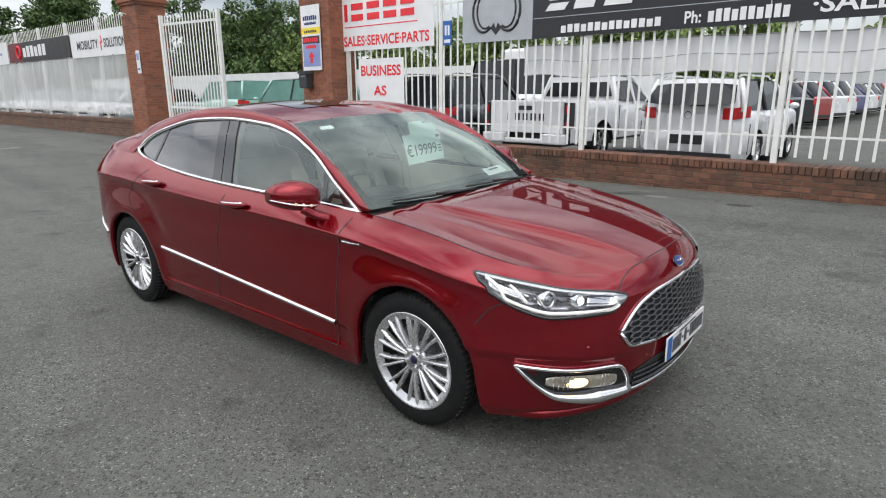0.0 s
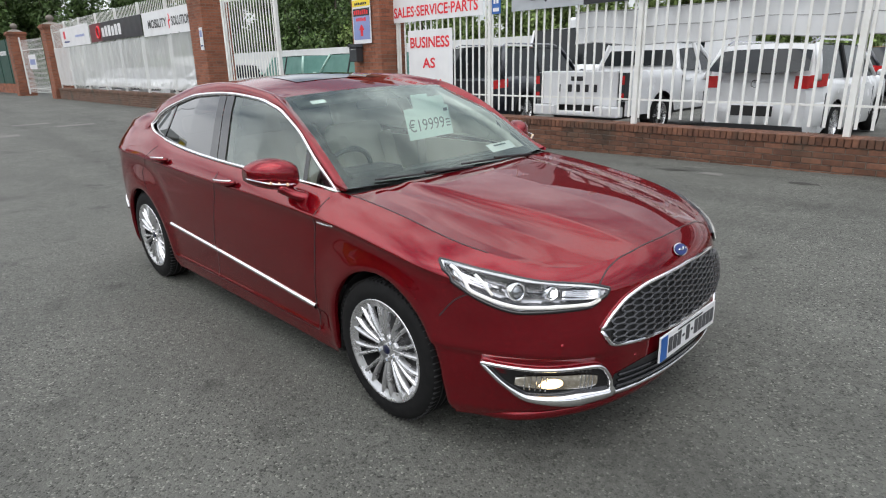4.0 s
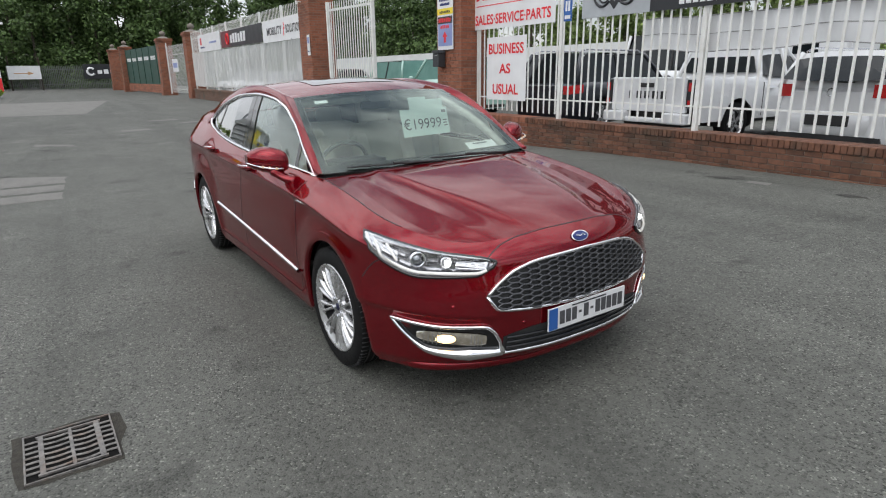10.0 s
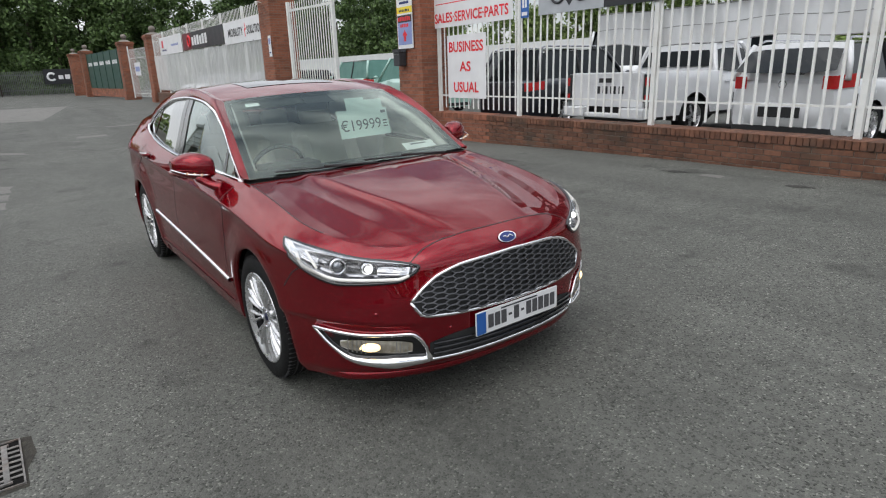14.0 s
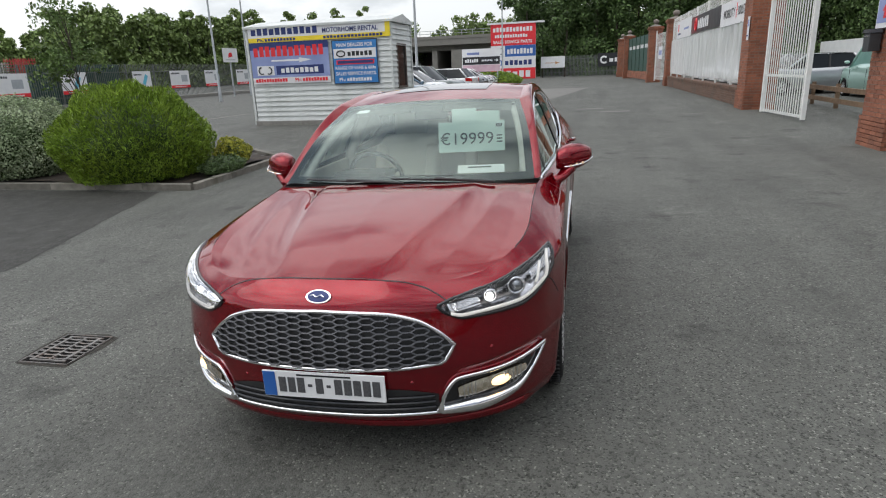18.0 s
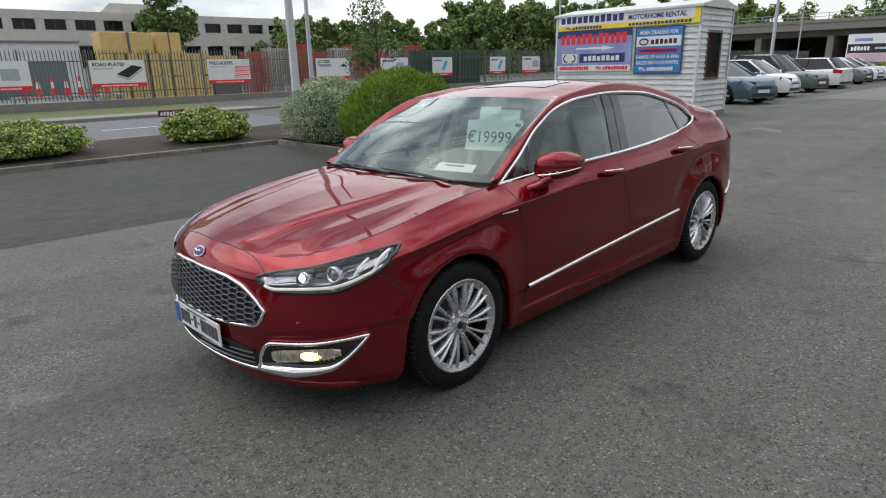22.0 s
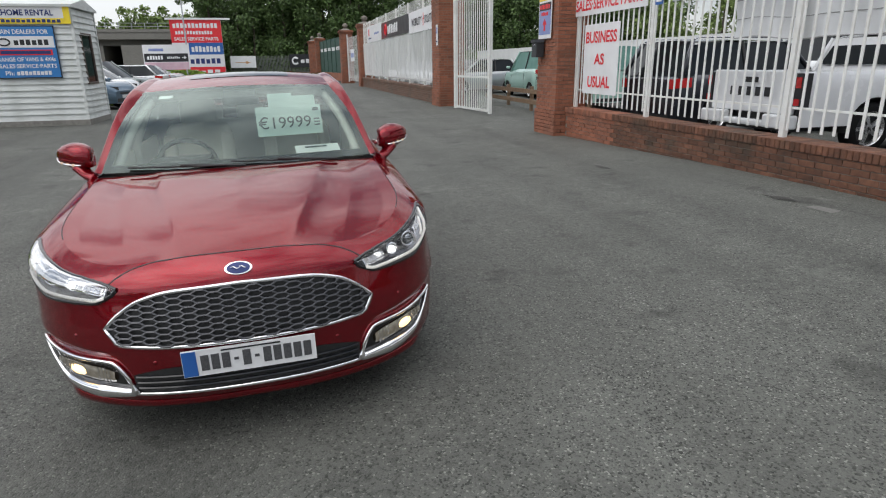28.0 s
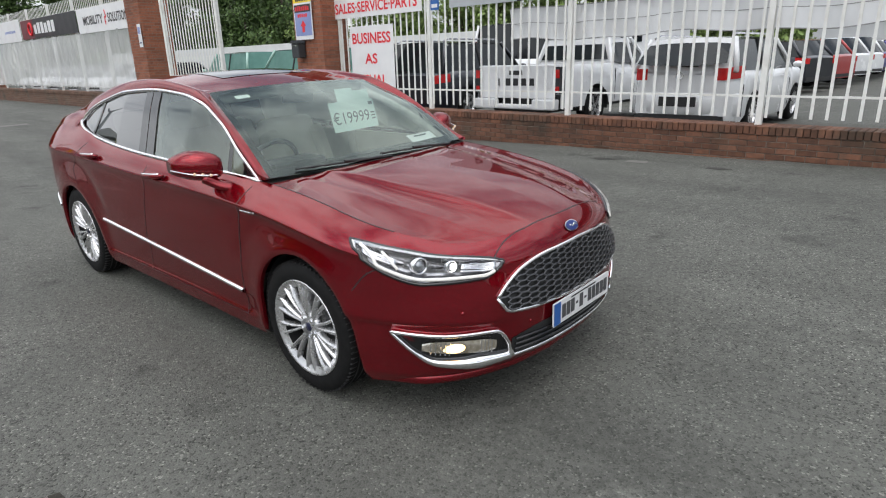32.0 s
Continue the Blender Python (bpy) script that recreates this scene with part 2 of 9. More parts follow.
def asphalt_material(name, dark, mid, stone, patch, wet=0.8):
    """Worn tarmac: packed stone chips, sand between them, cloudy wear and faint streaks."""
    mat = bpy.data.materials.new(name)
    mat.use_nodes = True
    n, l = mat.node_tree.nodes, mat.node_tree.links
    b = n["Principled BSDF"]
    co = n.new("ShaderNodeTexCoord")

    def tex(kind, scale, **kw):
        t = n.new(kind)
        t.inputs["Scale"].default_value = scale
        for k, v in kw.items():
            t.inputs[k].default_value = v
        l.new(co.outputs["Object"], t.inputs["Vector"])
        return t

    def span(value, a, c, lo=0.0, hi=1.0):
        r = n.new("ShaderNodeMapRange")
        for k, v in zip(("From Min", "From Max", "To Min", "To Max"), (a, c, lo, hi)):
            r.inputs[k].default_value = v
        l.new(value, r.inputs["Value"])
        return r.outputs["Result"]

    def mix(fac, a, c):
        m = n.new("ShaderNodeMix")
        m.data_type = "RGBA"
        for socket, value in ((m.inputs[0], fac), (m.inputs[6], a), (m.inputs[7], c)):
            if isinstance(value, (tuple, float)):
                socket.default_value = (*value, 1) if isinstance(value, tuple) else value
            else:
                l.new(value, socket)
        return m.outputs[2]

    chips = tex("ShaderNodeTexVoronoi", 115.0, Randomness=1.0)
    tone = n.new("ShaderNodeSeparateColor")
    l.new(chips.outputs["Color"], tone.inputs[0])
    fine = tex("ShaderNodeTexNoise", 190.0, Detail=4.0)
    cloud = tex("ShaderNodeTexNoise", 0.55, Detail=8.0, Roughness=0.62)
    worn = tex("ShaderNodeTexNoise", 5.0, Detail=6.0, Roughness=0.7)
    c = mix(span(tone.outputs[0], 0.0, 0.34), dark, mid)
    c = mix(span(tone.outputs[1], 0.91, 1.0, 0.0, 0.9), c, stone)
    c = mix(span(fine.outputs["Fac"], 0.45, 0.75, 0.0, 0.5), c, dark)
    c = mix(span(cloud.outputs["Fac"], 0.40, 0.66, 0.0, 0.6), c, patch)
    c = mix(span(worn.outputs["Fac"], 0.55, 0.75, 0.0, 0.35), c, mid)
    mottle = tex("ShaderNodeTexNoise", 26.0, Detail=7.0, Roughness=0.7)
    c = mix(span(mottle.outputs["Fac"], 0.50, 0.68, 0.0, 0.42), c, dark)
    c = mix(span(mottle.outputs["Fac"], 0.48, 0.32, 0.0, 0.45), c, mid)
    spots = tex("ShaderNodeTexNoise", 1.9, Detail=5.0, Roughness=0.55)
    c = mix(span(spots.outputs["Fac"], 0.60, 0.74, 0.0, 0.65), c, dark)
    scuff = tex("ShaderNodeTexNoise", 0.9, Detail=9.0, Roughness=0.75)
    c = mix(span(scuff.outputs["Fac"], 0.60, 0.72, 0.0, 0.30), c, stone)
    along_yard = n.new("ShaderNodeMapping")
    along_yard.inputs["Scale"].default_value = (0.09, 1.5, 1.0)
    l.new(co.outputs["Object"], along_yard.inputs["Vector"])
    tracks = n.new("ShaderNodeTexNoise")
    tracks.inputs["Scale"].default_value = 1.0
    tracks.inputs["Detail"].default_value = 5.0
    l.new(along_yard.outputs["Vector"], tracks.inputs["Vector"])
    c = mix(span(tracks.outputs["Fac"], 0.50, 0.66, 0.0, 0.22), c, dark)
    c = mix(span(tracks.outputs["Fac"], 0.46, 0.34, 0.0, 0.24), c, mid)
    l.new(c, b.inputs["Base Color"])
    l.new(span(worn.outputs["Fac"], 0.3, 0.7, wet - 0.1, wet + 0.1), b.inputs["Roughness"])
    b.inputs["Specular IOR Level"].default_value = 0.28
    bp = n.new("ShaderNodeBump")
    bp.inputs["Strength"].default_value, bp.inputs["Distance"].default_value = 0.7, 0.004
    l.new(chips.outputs["Distance"], bp.inputs["Height"])
    bp.invert = True
    l.new(bp.outputs[0], b.inputs["Normal"])
    return mat


ASPHALT = asphalt_material("asphalt", (0.0210, 0.0214, 0.0188), (0.138, 0.140, 0.125), (0.37, 0.37, 0.33), (0.0755, 0.0767, 0.0685), 0.76)
ROAD = material("road_asphalt", (0.10, 0.105, 0.11), (0.15, 0.155, 0.16), 30, 0.8, 0, 0.3, 120)
PATCH = material("worn_concrete_patch", (0.135, 0.131, 0.120), (0.195, 0.189, 0.173), 40, 0.85, 0, 0.4, 140, stain=(0.095, 0.095, 0.088), stain_scale=2.5, stain_amount=0.6)
TAR = asphalt_material("fresh_tar", (0.019, 0.0185, 0.0165), (0.054, 0.053, 0.047), (0.17, 0.165, 0.145), (0.038, 0.0375, 0.034), 0.72)
LINE = material("road_paint", (0.5, 0.5, 0.48), (0.7, 0.7, 0.68), 14, 0.7)
RED = material("red_metallic_paint", (0.200, 0.0020, 0.0086), (0.228, 0.0027, 0.0105), 900, 0.26, 0.72, rough_var=0.04, coat=1.0)
RED.node_tree.nodes["Principled BSDF"].inputs["Coat Roughness"].default_value = 0.012
RED.node_tree.nodes["Principled BSDF"].inputs["Coat IOR"].default_value = 1.50
RED.node_tree.nodes["Principled BSDF"].inputs["Specular IOR Level"].default_value = 0.0
RED.node_tree.nodes["Principled BSDF"].inputs["Specular Tint"].default_value = (0.55, 0.06, 0.07, 1)
BLACK_GLOSS = material("gloss_black", (0.008, 0.008, 0.009), None, 10, 0.08, rough_var=0.03, coat=0.5)
BLACK_TRIM = material("black_plastic", (0.018, 0.018, 0.019), (0.028, 0.028, 0.029), 60, 0.5, bump=0.1, bump_scale=300)
CHROME = material("chrome", (0.80, 0.80, 0.81), None, 12, 0.07, 1.0, rough_var=0.03)
SATIN = material("satin_metal", (0.55, 0.55, 0.56), (0.65, 0.65, 0.66), 20, 0.25, 1.0)
ALLOY = material("silver_alloy", (0.58, 0.58, 0.59), (0.68, 0.68, 0.69), 40, 0.28, 0.8, coat=0.4)
TYRE = material("tyre_rubber", (0.006, 0.006, 0.0065), (0.011, 0.011, 0.011), 30, 0.75, bump=0.2, bump_scale=150, spec=0.2)
SEAT = material("cream_leather", (0.60, 0.57, 0.50), (0.68, 0.65, 0.58), 8, 0.5, bump=0.2, bump_scale=90)
LINER = material("pale_headliner", (0.52, 0.51, 0.48), None, 30, 0.9)
DASH = material("charcoal_dashboard", (0.020, 0.021, 0.023), (0.030, 0.031, 0.033), 30, 0.6, bump=0.2, bump_scale=250)
GLASS = pane_material("windscreen_glass", (0.84, 0.94, 0.88), 0.0, 1.5, 1.65, (0.88, 1.0, 0.94))
GLASS_SIDE = pane_material("side_glass", (0.82, 0.90, 0.86), 0.0, 1.5, 1.9, (0.92, 1.0, 0.97))
GLASS_DARK = pane_material("privacy_glass", (0.07, 0.08, 0.085), 0.0, 1.5, 2.0)
LENS = pane_material("clear_lens", (0.93, 0.94, 0.96), 0.02, 1.45, 0.55)
CAR_GLASS = material("dark_car_glass", (0.010, 0.013, 0.015), None, 4, 0.06, rough_var=0.02, spec=0.35)
AMBER = material("amber_lamp", (0.75, 0.55, 0.36), None, 10, 0.3, coat=0.6)
FOG_ON = material("fog_lamp_bulb", (0.9, 0.7, 0.45), None, 10, 0.3, emit=(1.0, 0.66, 0.30), emit_strength=1.7)
FOG_LENS = material("lit_fog_reflector", (0.14, 0.14, 0.14), (0.92, 0.91, 0.88), 38, 0.12, 0.9, coat=0.8, emit=(1.0, 0.78, 0.45), emit_strength=0.05)
DRAIN_DARK = material("drain_dark", (0.006, 0.006, 0.006), (0.012, 0.011, 0.010), 30, 1.0, spec=0.1)
DRAIN_STEEL = material("worn_grate_steel", (0.10, 0.095, 0.09), (0.25, 0.235, 0.22), 35, 0.55, 0.2, 0.3, 120, stain=(0.16, 0.085, 0.045), stain_scale=12, stain_amount=0.5)
LAMP_ON = material("headlamp_bulb", (0.9, 0.9, 0.9), None, 10, 0.3, emit=(1.0, 0.98, 0.95), emit_strength=3.5)
LAMP_RED = material("red_lamp_plastic", (0.50, 0.01, 0.012), (0.58, 0.02, 0.02), 12, 0.15, coat=0.6)
WHITE_PAINT = material("white_car_paint", (0.74, 0.75, 0.76), (0.78, 0.79, 0.80), 4, 0.25, coat=0.8)
BRICK = material("red_brick", (0.102, 0.047, 0.030), (0.182, 0.080, 0.046), 16, 0.9, 0, 0.6, 90, stain=(0.050, 0.042, 0.030), stain_scale=1.6, stain_amount=0.9, random_tint=0.30, placed=True)
BRICK_J = material("red_brick_joined", (0.225, 0.084, 0.048), (0.32, 0.122, 0.070), 22, 0.9, 0, 0.6, 90, stain=(0.09, 0.062, 0.048), stain_scale=1.5, stain_amount=0.5, island_tint=0.22)
BRICK_GRIMY = material("grimy_brick", (0.115, 0.070, 0.050), (0.19, 0.105, 0.072), 14, 0.95, 0, 0.6, 90, stain=(0.085, 0.072, 0.055), stain_scale=1.3, stain_amount=0.95, island_tint=0.2)
MORTAR = material("mortar", (0.16, 0.14, 0.12), (0.24, 0.21, 0.18), 40, 0.95, 0, 0.5, 120, stain=(0.07, 0.06, 0.05), stain_scale=1.2, stain_amount=0.5)
FENCE_WHITE = material("white_painted_steel", (0.70, 0.70, 0.67), (0.78, 0.78, 0.75), 9, 0.5, 0, 0.15, 60, stain=(0.45, 0.39, 0.31), stain_scale=3.0, stain_amount=0.35)
BOARD = material("white_sign_board", (0.74, 0.74, 0.75), (0.80, 0.80, 0.80), 3, 0.42, stain=(0.60, 0.59, 0.56), stain_scale=2, stain_amount=0.3)
SIGN_RED = material("red_vinyl", (0.70, 0.02, 0.03), (0.78, 0.03, 0.04), 5, 0.42)
SIGN_BLACK = material("black_vinyl", (0.016, 0.017, 0.02), None, 5, 0.4)
SIGN_GREY = material("grey_vinyl", (0.36, 0.38, 0.40), None, 4, 0.45)
SIGN_BLUE = material("blue_vinyl", (0.02, 0.10, 0.36), (0.03, 0.13, 0.42), 5, 0.4)
SIGN_LIGHTBLUE = material("pale_blue_vinyl", (0.17, 0.22, 0.46), (0.32, 0.38, 0.62), 1.2, 0.45)
SIGN_YELLOW = material("yellow_vinyl", (0.78, 0.60, 0.03), None, 5, 0.4)
SIGN_NAVY = material("navy_vinyl", (0.015, 0.03, 0.14), None, 5, 0.4)
PLASTIC_DARK = material("dark_plastic", (0.03, 0.032, 0.035), None, 20, 0.5)
STEEL = material("galvanised_steel", (0.36, 0.38, 0.39), (0.44, 0.46, 0.47), 12, 0.5, 0.5, 0.1, 40)

# ---- ground ----
wall_line = curve((-120, 0.15), (-40, 0.2), (-15, 0.22), (-11.6, 0.13), (-7.5, 0.05), (-3, 0.11), (0, 0.15), (3, 0.21), (8, 0.28), (30, 0.4))
wall_foot = curve((-11, 0.0), (-7.5, 0.02), (-5, 0.04), (-3, 0.06), (-1.5, 0.075), (0, 0.072), (1.4, 0.062), (30, 0.06))
hut_side = curve((-120, 0.2), (-40, 0.18), (-13, 0.12), (-5, 0.0), (30, 0.0))


def ground_z(x, y):
    """The yard's gentle falls: up to the wall, up to the hut, level by the car."""
    b = min(1, max(0, (-5 - x) / 3))
    if y > -1:
        f = min(1, (y + 1) / 6.4)
        near, far = wall_line(x) * f, wall_line(x) * f + hut_side(x) * (1 - f)
    else:
        f = min(1, (-1 - y) / 3)
        near, far = hut_side(x) * f, hut_side(x)
    k = min(1, max(0, (y - 2) / 3.4))
    return near * (1 - b) + far * b + wall_foot(max(-11, x)) * k * k * (3 - 2 * k)


bm = bmesh.new()
gx = [-1500, -600, -250, -120] + list(np.linspace(-90, -16, 38)) + list(np.linspace(-15, 12, 55)) + [14, 18, 25, 40, 120, 600, 1500]
gy = [-1500, -600, -200, -100, -60] + list(np.linspace(-40, -8, 17)) + list(np.linspace(-7, 10, 52)) + [11, 13, 20, 40, 90, 200, 600, 1500]
grid(bm, [[(x, y, ground_z(x, y)) for y in gy] for x in gx])
bmesh.ops.recalc_face_normals(bm, faces=bm.faces[:])
GROUND = part("ground", bm, ASPHALT, smooth=True)
if GROUND.data.polygons[0].normal.z < 0:
    GROUND.data.flip_normals()
tagged(GROUND, "worn grey asphalt yard with fine stone grain", "ground", kind="structure")

# ---- the red saloon ----
CAR = thing("saloon_car", pose(0, -0.03, 0.03, 1.3, 0, 1.65), "glossy dark red metallic saloon with chrome trim and lit fog lamps", "car")

from mathutils.bvhtree import BVHTree

crease_z = curve((-2.45, 0.970), (-1.8, 0.958), (-1.0, 0.936), (-0.35, 0.916), (0.45, 0.902), (0.96, 0.882), (1.25, 0.856), (1.7, 0.80), (2.3, 0.70))
top_z = curve((-2.45, 1.10), (-2.1, 1.128), (-1.7, 1.138), (-1.37, 1.130), (-0.82, 1.06), (-0.27, 1.03), (0.4, 1.012), (0.92, 0.985), (1.2, 0.962), (1.5, 0.925), (1.62, 0.905))
top_w = curve((-2.45, 0.70), (-2.1, 0.745), (-1.7, 0.785), (-1.37, 0.805), (-0.82, 0.832), (-0.27, 0.848), (0.3, 0.850), (0.6, 0.832), (0.95, 0.787), (1.06, 0.768), (1.3, 0.765), (1.62, 0.77))
nose_top_z = curve((0.0, 0.824), (0.25, 0.818), (0.37, 0.808), (0.5, 0.797), (0.62, 0.807), (0.69, 0.833), (0.735, 0.862), (0.77, 0.907))
wing_top_z = curve((1.5, 0.925), (1.62, 0.905), (1.75, 0.8815), (1.9, 0.853), (1.975, 0.8365), (2.05, 0.820), (2.15, 0.80))
flare = curve((-2.4, 0.0), (-1.95, 0.006), (-1.43, 0.012), (-0.95, 0.003), (0.0, 0.0), (0.95, 0.003), (1.43, 0.012), (1.7, 0.008))
LEVELS = [  # front reach, front power, rear reach, half width
    (2.305, 2.3, -2.30, 0.882), (2.366, 2.34, -2.36, 0.901), (2.385, 2.36, -2.40, 0.913), (2.362, 2.2, -2.37, 0.923), (2.270, 2.5, -2.32, 0.80)]
FRONT_X, REAR_X = 1.6, -1.55
ARCHES = ((1.425, 0.342, 0.367), (-1.425, 0.342, 0.364))


def level_point(k, s):
    """A point of the body's outline at level k; s runs 0 (nose) to 1 (side) to 2 (rear of side) to 3 (tail)."""
    reach, power, back, wide = LEVELS[k]
    if s <= 1:
        a = s * math.pi / 2
        xr = FRONT_X
        w = top_w(xr) if k == 4 else wide + (flare(xr) if 1 <= k <= 2 else 0)
        x, y = FRONT_X + (reach - FRONT_X) * math.cos(a) ** (2 / power), w * math.sin(a) ** (2 / power)
    elif s <= 2:
        x = FRONT_X + (REAR_X - FRONT_X) * (s - 1)
        y = top_w(x) if k == 4 else wide + (flare(x) if 1 <= k <= 2 else 0) - (0.012 * (1 - (x / 1.6) ** 2) if k in (0, 1) and abs(x) < 1.6 else 0)
    else:
        a = (3 - s) * math.pi / 2
        w = top_w(REAR_X) if k == 4 else wide + (flare(REAR_X) if 1 <= k <= 2 else 0)
        x, y = REAR_X + (back - REAR_X) * math.cos(a) ** (2 / 3.0), w * math.sin(a) ** (2 / 3.0)
    if k == 0:
        z = 0.172 if s > 1 else 0.205 - 0.033 * s
    elif k == 1:
        z = 0.285
    elif k == 2:
        z = 0.55 if s > 1 else 0.50 + 0.05 * s
    elif k == 3:
        z = crease_z(x) if s > 0.35 else 0.70 + (crease_z(level_x(0.35)) - 0.70) * (s / 0.35) ** 2
    else:
        near = min(1, max(0, (x - 1.93) / 0.17))
        near *= near * (3 - 2 * near)
        z = top_z(x) if s > 1 else wing_top_z(min(x, 2.15)) * (1 - near) + nose_top_z(y) * near
    return Vector((x, y, z))


def level_x(s):
    a = s * math.pi / 2
    return FRONT_X + (2.372 - FRONT_X) * math.cos(a) ** (2 / 2.45)


def ease(v, w):
    """0 to 1 across a band of width w about zero."""
    t = min(1.0, max(0.0, v / w + 0.5))
    return t * t * (3 - 2 * t)


def relief(q, s):
    """How far the pressed lines of the panels stand out of the plain body: arch flares, hollows, swage, bumper ledge."""
    off = 0.0
    zc = crease_z(q.x)
    back = 1.0 if s < 2 else max(0.0, 1 - (s - 2) * 2)
    side = ease(s - 0.9, 0.4) * back
    for cx, cz, r in ARCHES:
        d = math.hypot(q.x - cx, q.z - cz) - r
        if d < 0.4 and q.y > 0.5:
            off += (0.013 if cx > 0 else 0.011) * math.exp(-(((d - 0.02) / 0.07) ** 2)) - 0.010 * side * math.exp(-(((d - 0.20) / 0.06) ** 2)) * ease(q.z - 0.62, 0.2)
    # hollow under the shoulder, deepest in the front wing
    deep = 0.010 + 0.008 * ease(q.x - 0.9, 0.8)
    d = zc - q.z
    if d > 0:
        off -= side * deep * 1.25 * (1 - math.exp(-d / 0.022)) * math.exp(-((d / 0.135) ** 2))
    if abs(q.x) < 1.1:
        ends = ease(1.0 - abs(q.x + 0.03), 0.16)
        line = 0.398 + 0.115 * (0.885 - q.x) / 1.83
        off -= side * ends * 0.013 * ease(line - 0.012 - q.z, 0.022)
        off += side * ends * 0.016 * ease(0.268 - q.z, 0.02)
    if s < 1:
        # ledge over the fog lamp, fading towards the middle and over the lip
        edge = 0.462 + 0.03 * ease(q.y - 0.70, 0.4)
        off -= 0.010 * ease(edge - q.z, 0.030) * ease(q.y - 0.50, 0.16) * (1 - 0.8 * ease(0.25 - q.z, 0.05))
        off += 0.003 * math.exp(-(((q.z - edge - 0.014) / 0.026) ** 2)) * ease(q.y - 0.50, 0.16)
        off -= 0.004 * math.exp(-(((q.z - 0.60) / 0.06) ** 2)) * ease(q.y - 0.58, 0.16)
    return off


LEVEL_SETS = {}


def body_point(s, r):
    """r: 0 (sill) to 4 (top edge)."""
    if s not in LEVEL_SETS:
        LEVEL_SETS[s] = [level_point(k, s) for k in range(5)]
    p = LEVEL_SETS[s]
    i = min(int(r), 3)
    f = r - i
    a, b = p[i], p[i + 1]
    if i == 3:  # above the crease the panel turns in, rounded
        q = a.lerp(b, f)
        out = Vector((a.x - b.x, a.y - b.y, 0)) * (((0.36 if s > 1.3 else 0.36 + 0.19 * (1.3 - s) / 0.3 if s > 1 else 0.95 - 0.4 * s)) * f * (1 - f))
        return q + out
    m0 = (p[i + 1] - p[i - 1]) / 2 if i > 0 else b - a
    m1 = (p[i + 2] - p[i]) / 2 if i < 2 else (b - a)
    q = (2 * f**3 - 3 * f**2 + 1) * a + (f**3 - 2 * f**2 + f) * m0 + (3 * f**2 - 2 * f**3) * b + (f**3 - f**2) * m1
    n = Vector(((q.x - FRONT_X) / 0.64, q.y / 0.85, 0)) if s < 1 else Vector((0, 1, 0)) if s < 2 else Vector(((q.x - REAR_X) / 0.7, q.y / 0.85, 0))
    return q + n.normalized() * relief(q, s)


S_COLS = [0.0, 0.02] + [0.04 + 0.96 * k / 84 for k in range(85)] + [1 + k / 190 for k in range(1, 190)] + [2 + k / 60 for k in range(61)]
R_ROWS = [k / 12 for k in range(0, 13)] + [1 + k / 26 for k in range(1, 27)] + [2 + k / 36 for k in range(1, 37)] + [3 + k / 10 for k in range(1, 11)]


def in_arch(p, cx, cz, r):
    """Whether a point lies in a wheel arch: round above the hub, a little splayed below it."""
    drop = max(0.0, cz - p.z)
    return math.hypot(max(0.0, abs(p.x - cx) - 0.16 * drop), max(0.0, p.z - cz)) < r and abs(p.y) > 0.5


def arch_edge(cx, cz, r, n):
    """Places (x, z) along an arch's edge, from its front foot over the top to its rear foot."""
    foot = [0.135 * k / 10 for k in range(10, 0, -1)]
    return ([(cx + r + 0.16 * d, cz - d) for d in foot] + [(cx + r * math.cos(a), cz + r * math.sin(a)) for a in np.linspace(0, math.pi, n)]
            + [(cx - r - 0.16 * d, cz - d) for d in foot[::-1]])


body_rows = [[body_point(s, r) for s in S_COLS] for r in R_ROWS]


def side_panels(sign):
    bm = bmesh.new()
    rows = [[bm.verts.new((p.x, p.y * sign, p.z)) for p in row] for row in body_rows]
    for a, b in zip(rows, rows[1:]):
        for i in range(len(S_COLS) - 1):
            quad = (a[i], a[i + 1], b[i + 1], b[i])
            if any(in_arch(v.co, cx, cz, r + 0.001) for cx, cz, r in ARCHES for v in quad):
                continue
            bm.faces.new(quad if sign > 0 else quad[::-1])
    loose = [v for v in bm.verts if not v.link_faces]
    bmesh.ops.delete(bm, geom=loose, context="VERTS")
    return bm


def arch_panel(cx, cz, r, sign):
    """A clean arch edge: a ring of panel round the wheel, following the body side."""
    n = len(S_COLS)
    flat = [p for row in body_rows for p in row]
    faces = [(k * n + i, k * n + i + 1, (k + 1) * n + i + 1, (k + 1) * n + i) for k in range(len(R_ROWS) - 1) for i in range(n - 1)]
    tree = BVHTree.FromPolygons(flat, faces)
    rows = []
    for rr, off in ((r - 0.002, -0.022), (r, -0.004), (r + 0.004, 0.0022), (r + 0.018, 0.0022), (r + 0.034, 0.0018), (r + 0.05, 0.0004)):
        line_ = []
        for x, z in arch_edge(cx, cz, rr, 64):
            q = tree.ray_cast(Vector((x, 2.0, z)), Vector((0, -1, 0)))[0]
            line_.append((x, ((q.y if q else tree.find_nearest(Vector((x, 0.93, z)))[0].y) + off) * sign, z))
        rows.append(line_)
    bm = bmesh.new()
    grid(bm, rows)
    bmesh.ops.recalc_face_normals(bm, faces=bm.faces[:])
    return bm


# bonnet: a patch between the cowl, the two wing edges and the nose edge
S_CORNER = 0.52


def bonnet_edge(v):
    """The wing edge, from the cowl corner (0) to the nose corner (1)."""
    s = 1 + (FRONT_X - 1.06) / (FRONT_X - REAR_X)
    return level_point(4, s + (S_CORNER - s) * v)


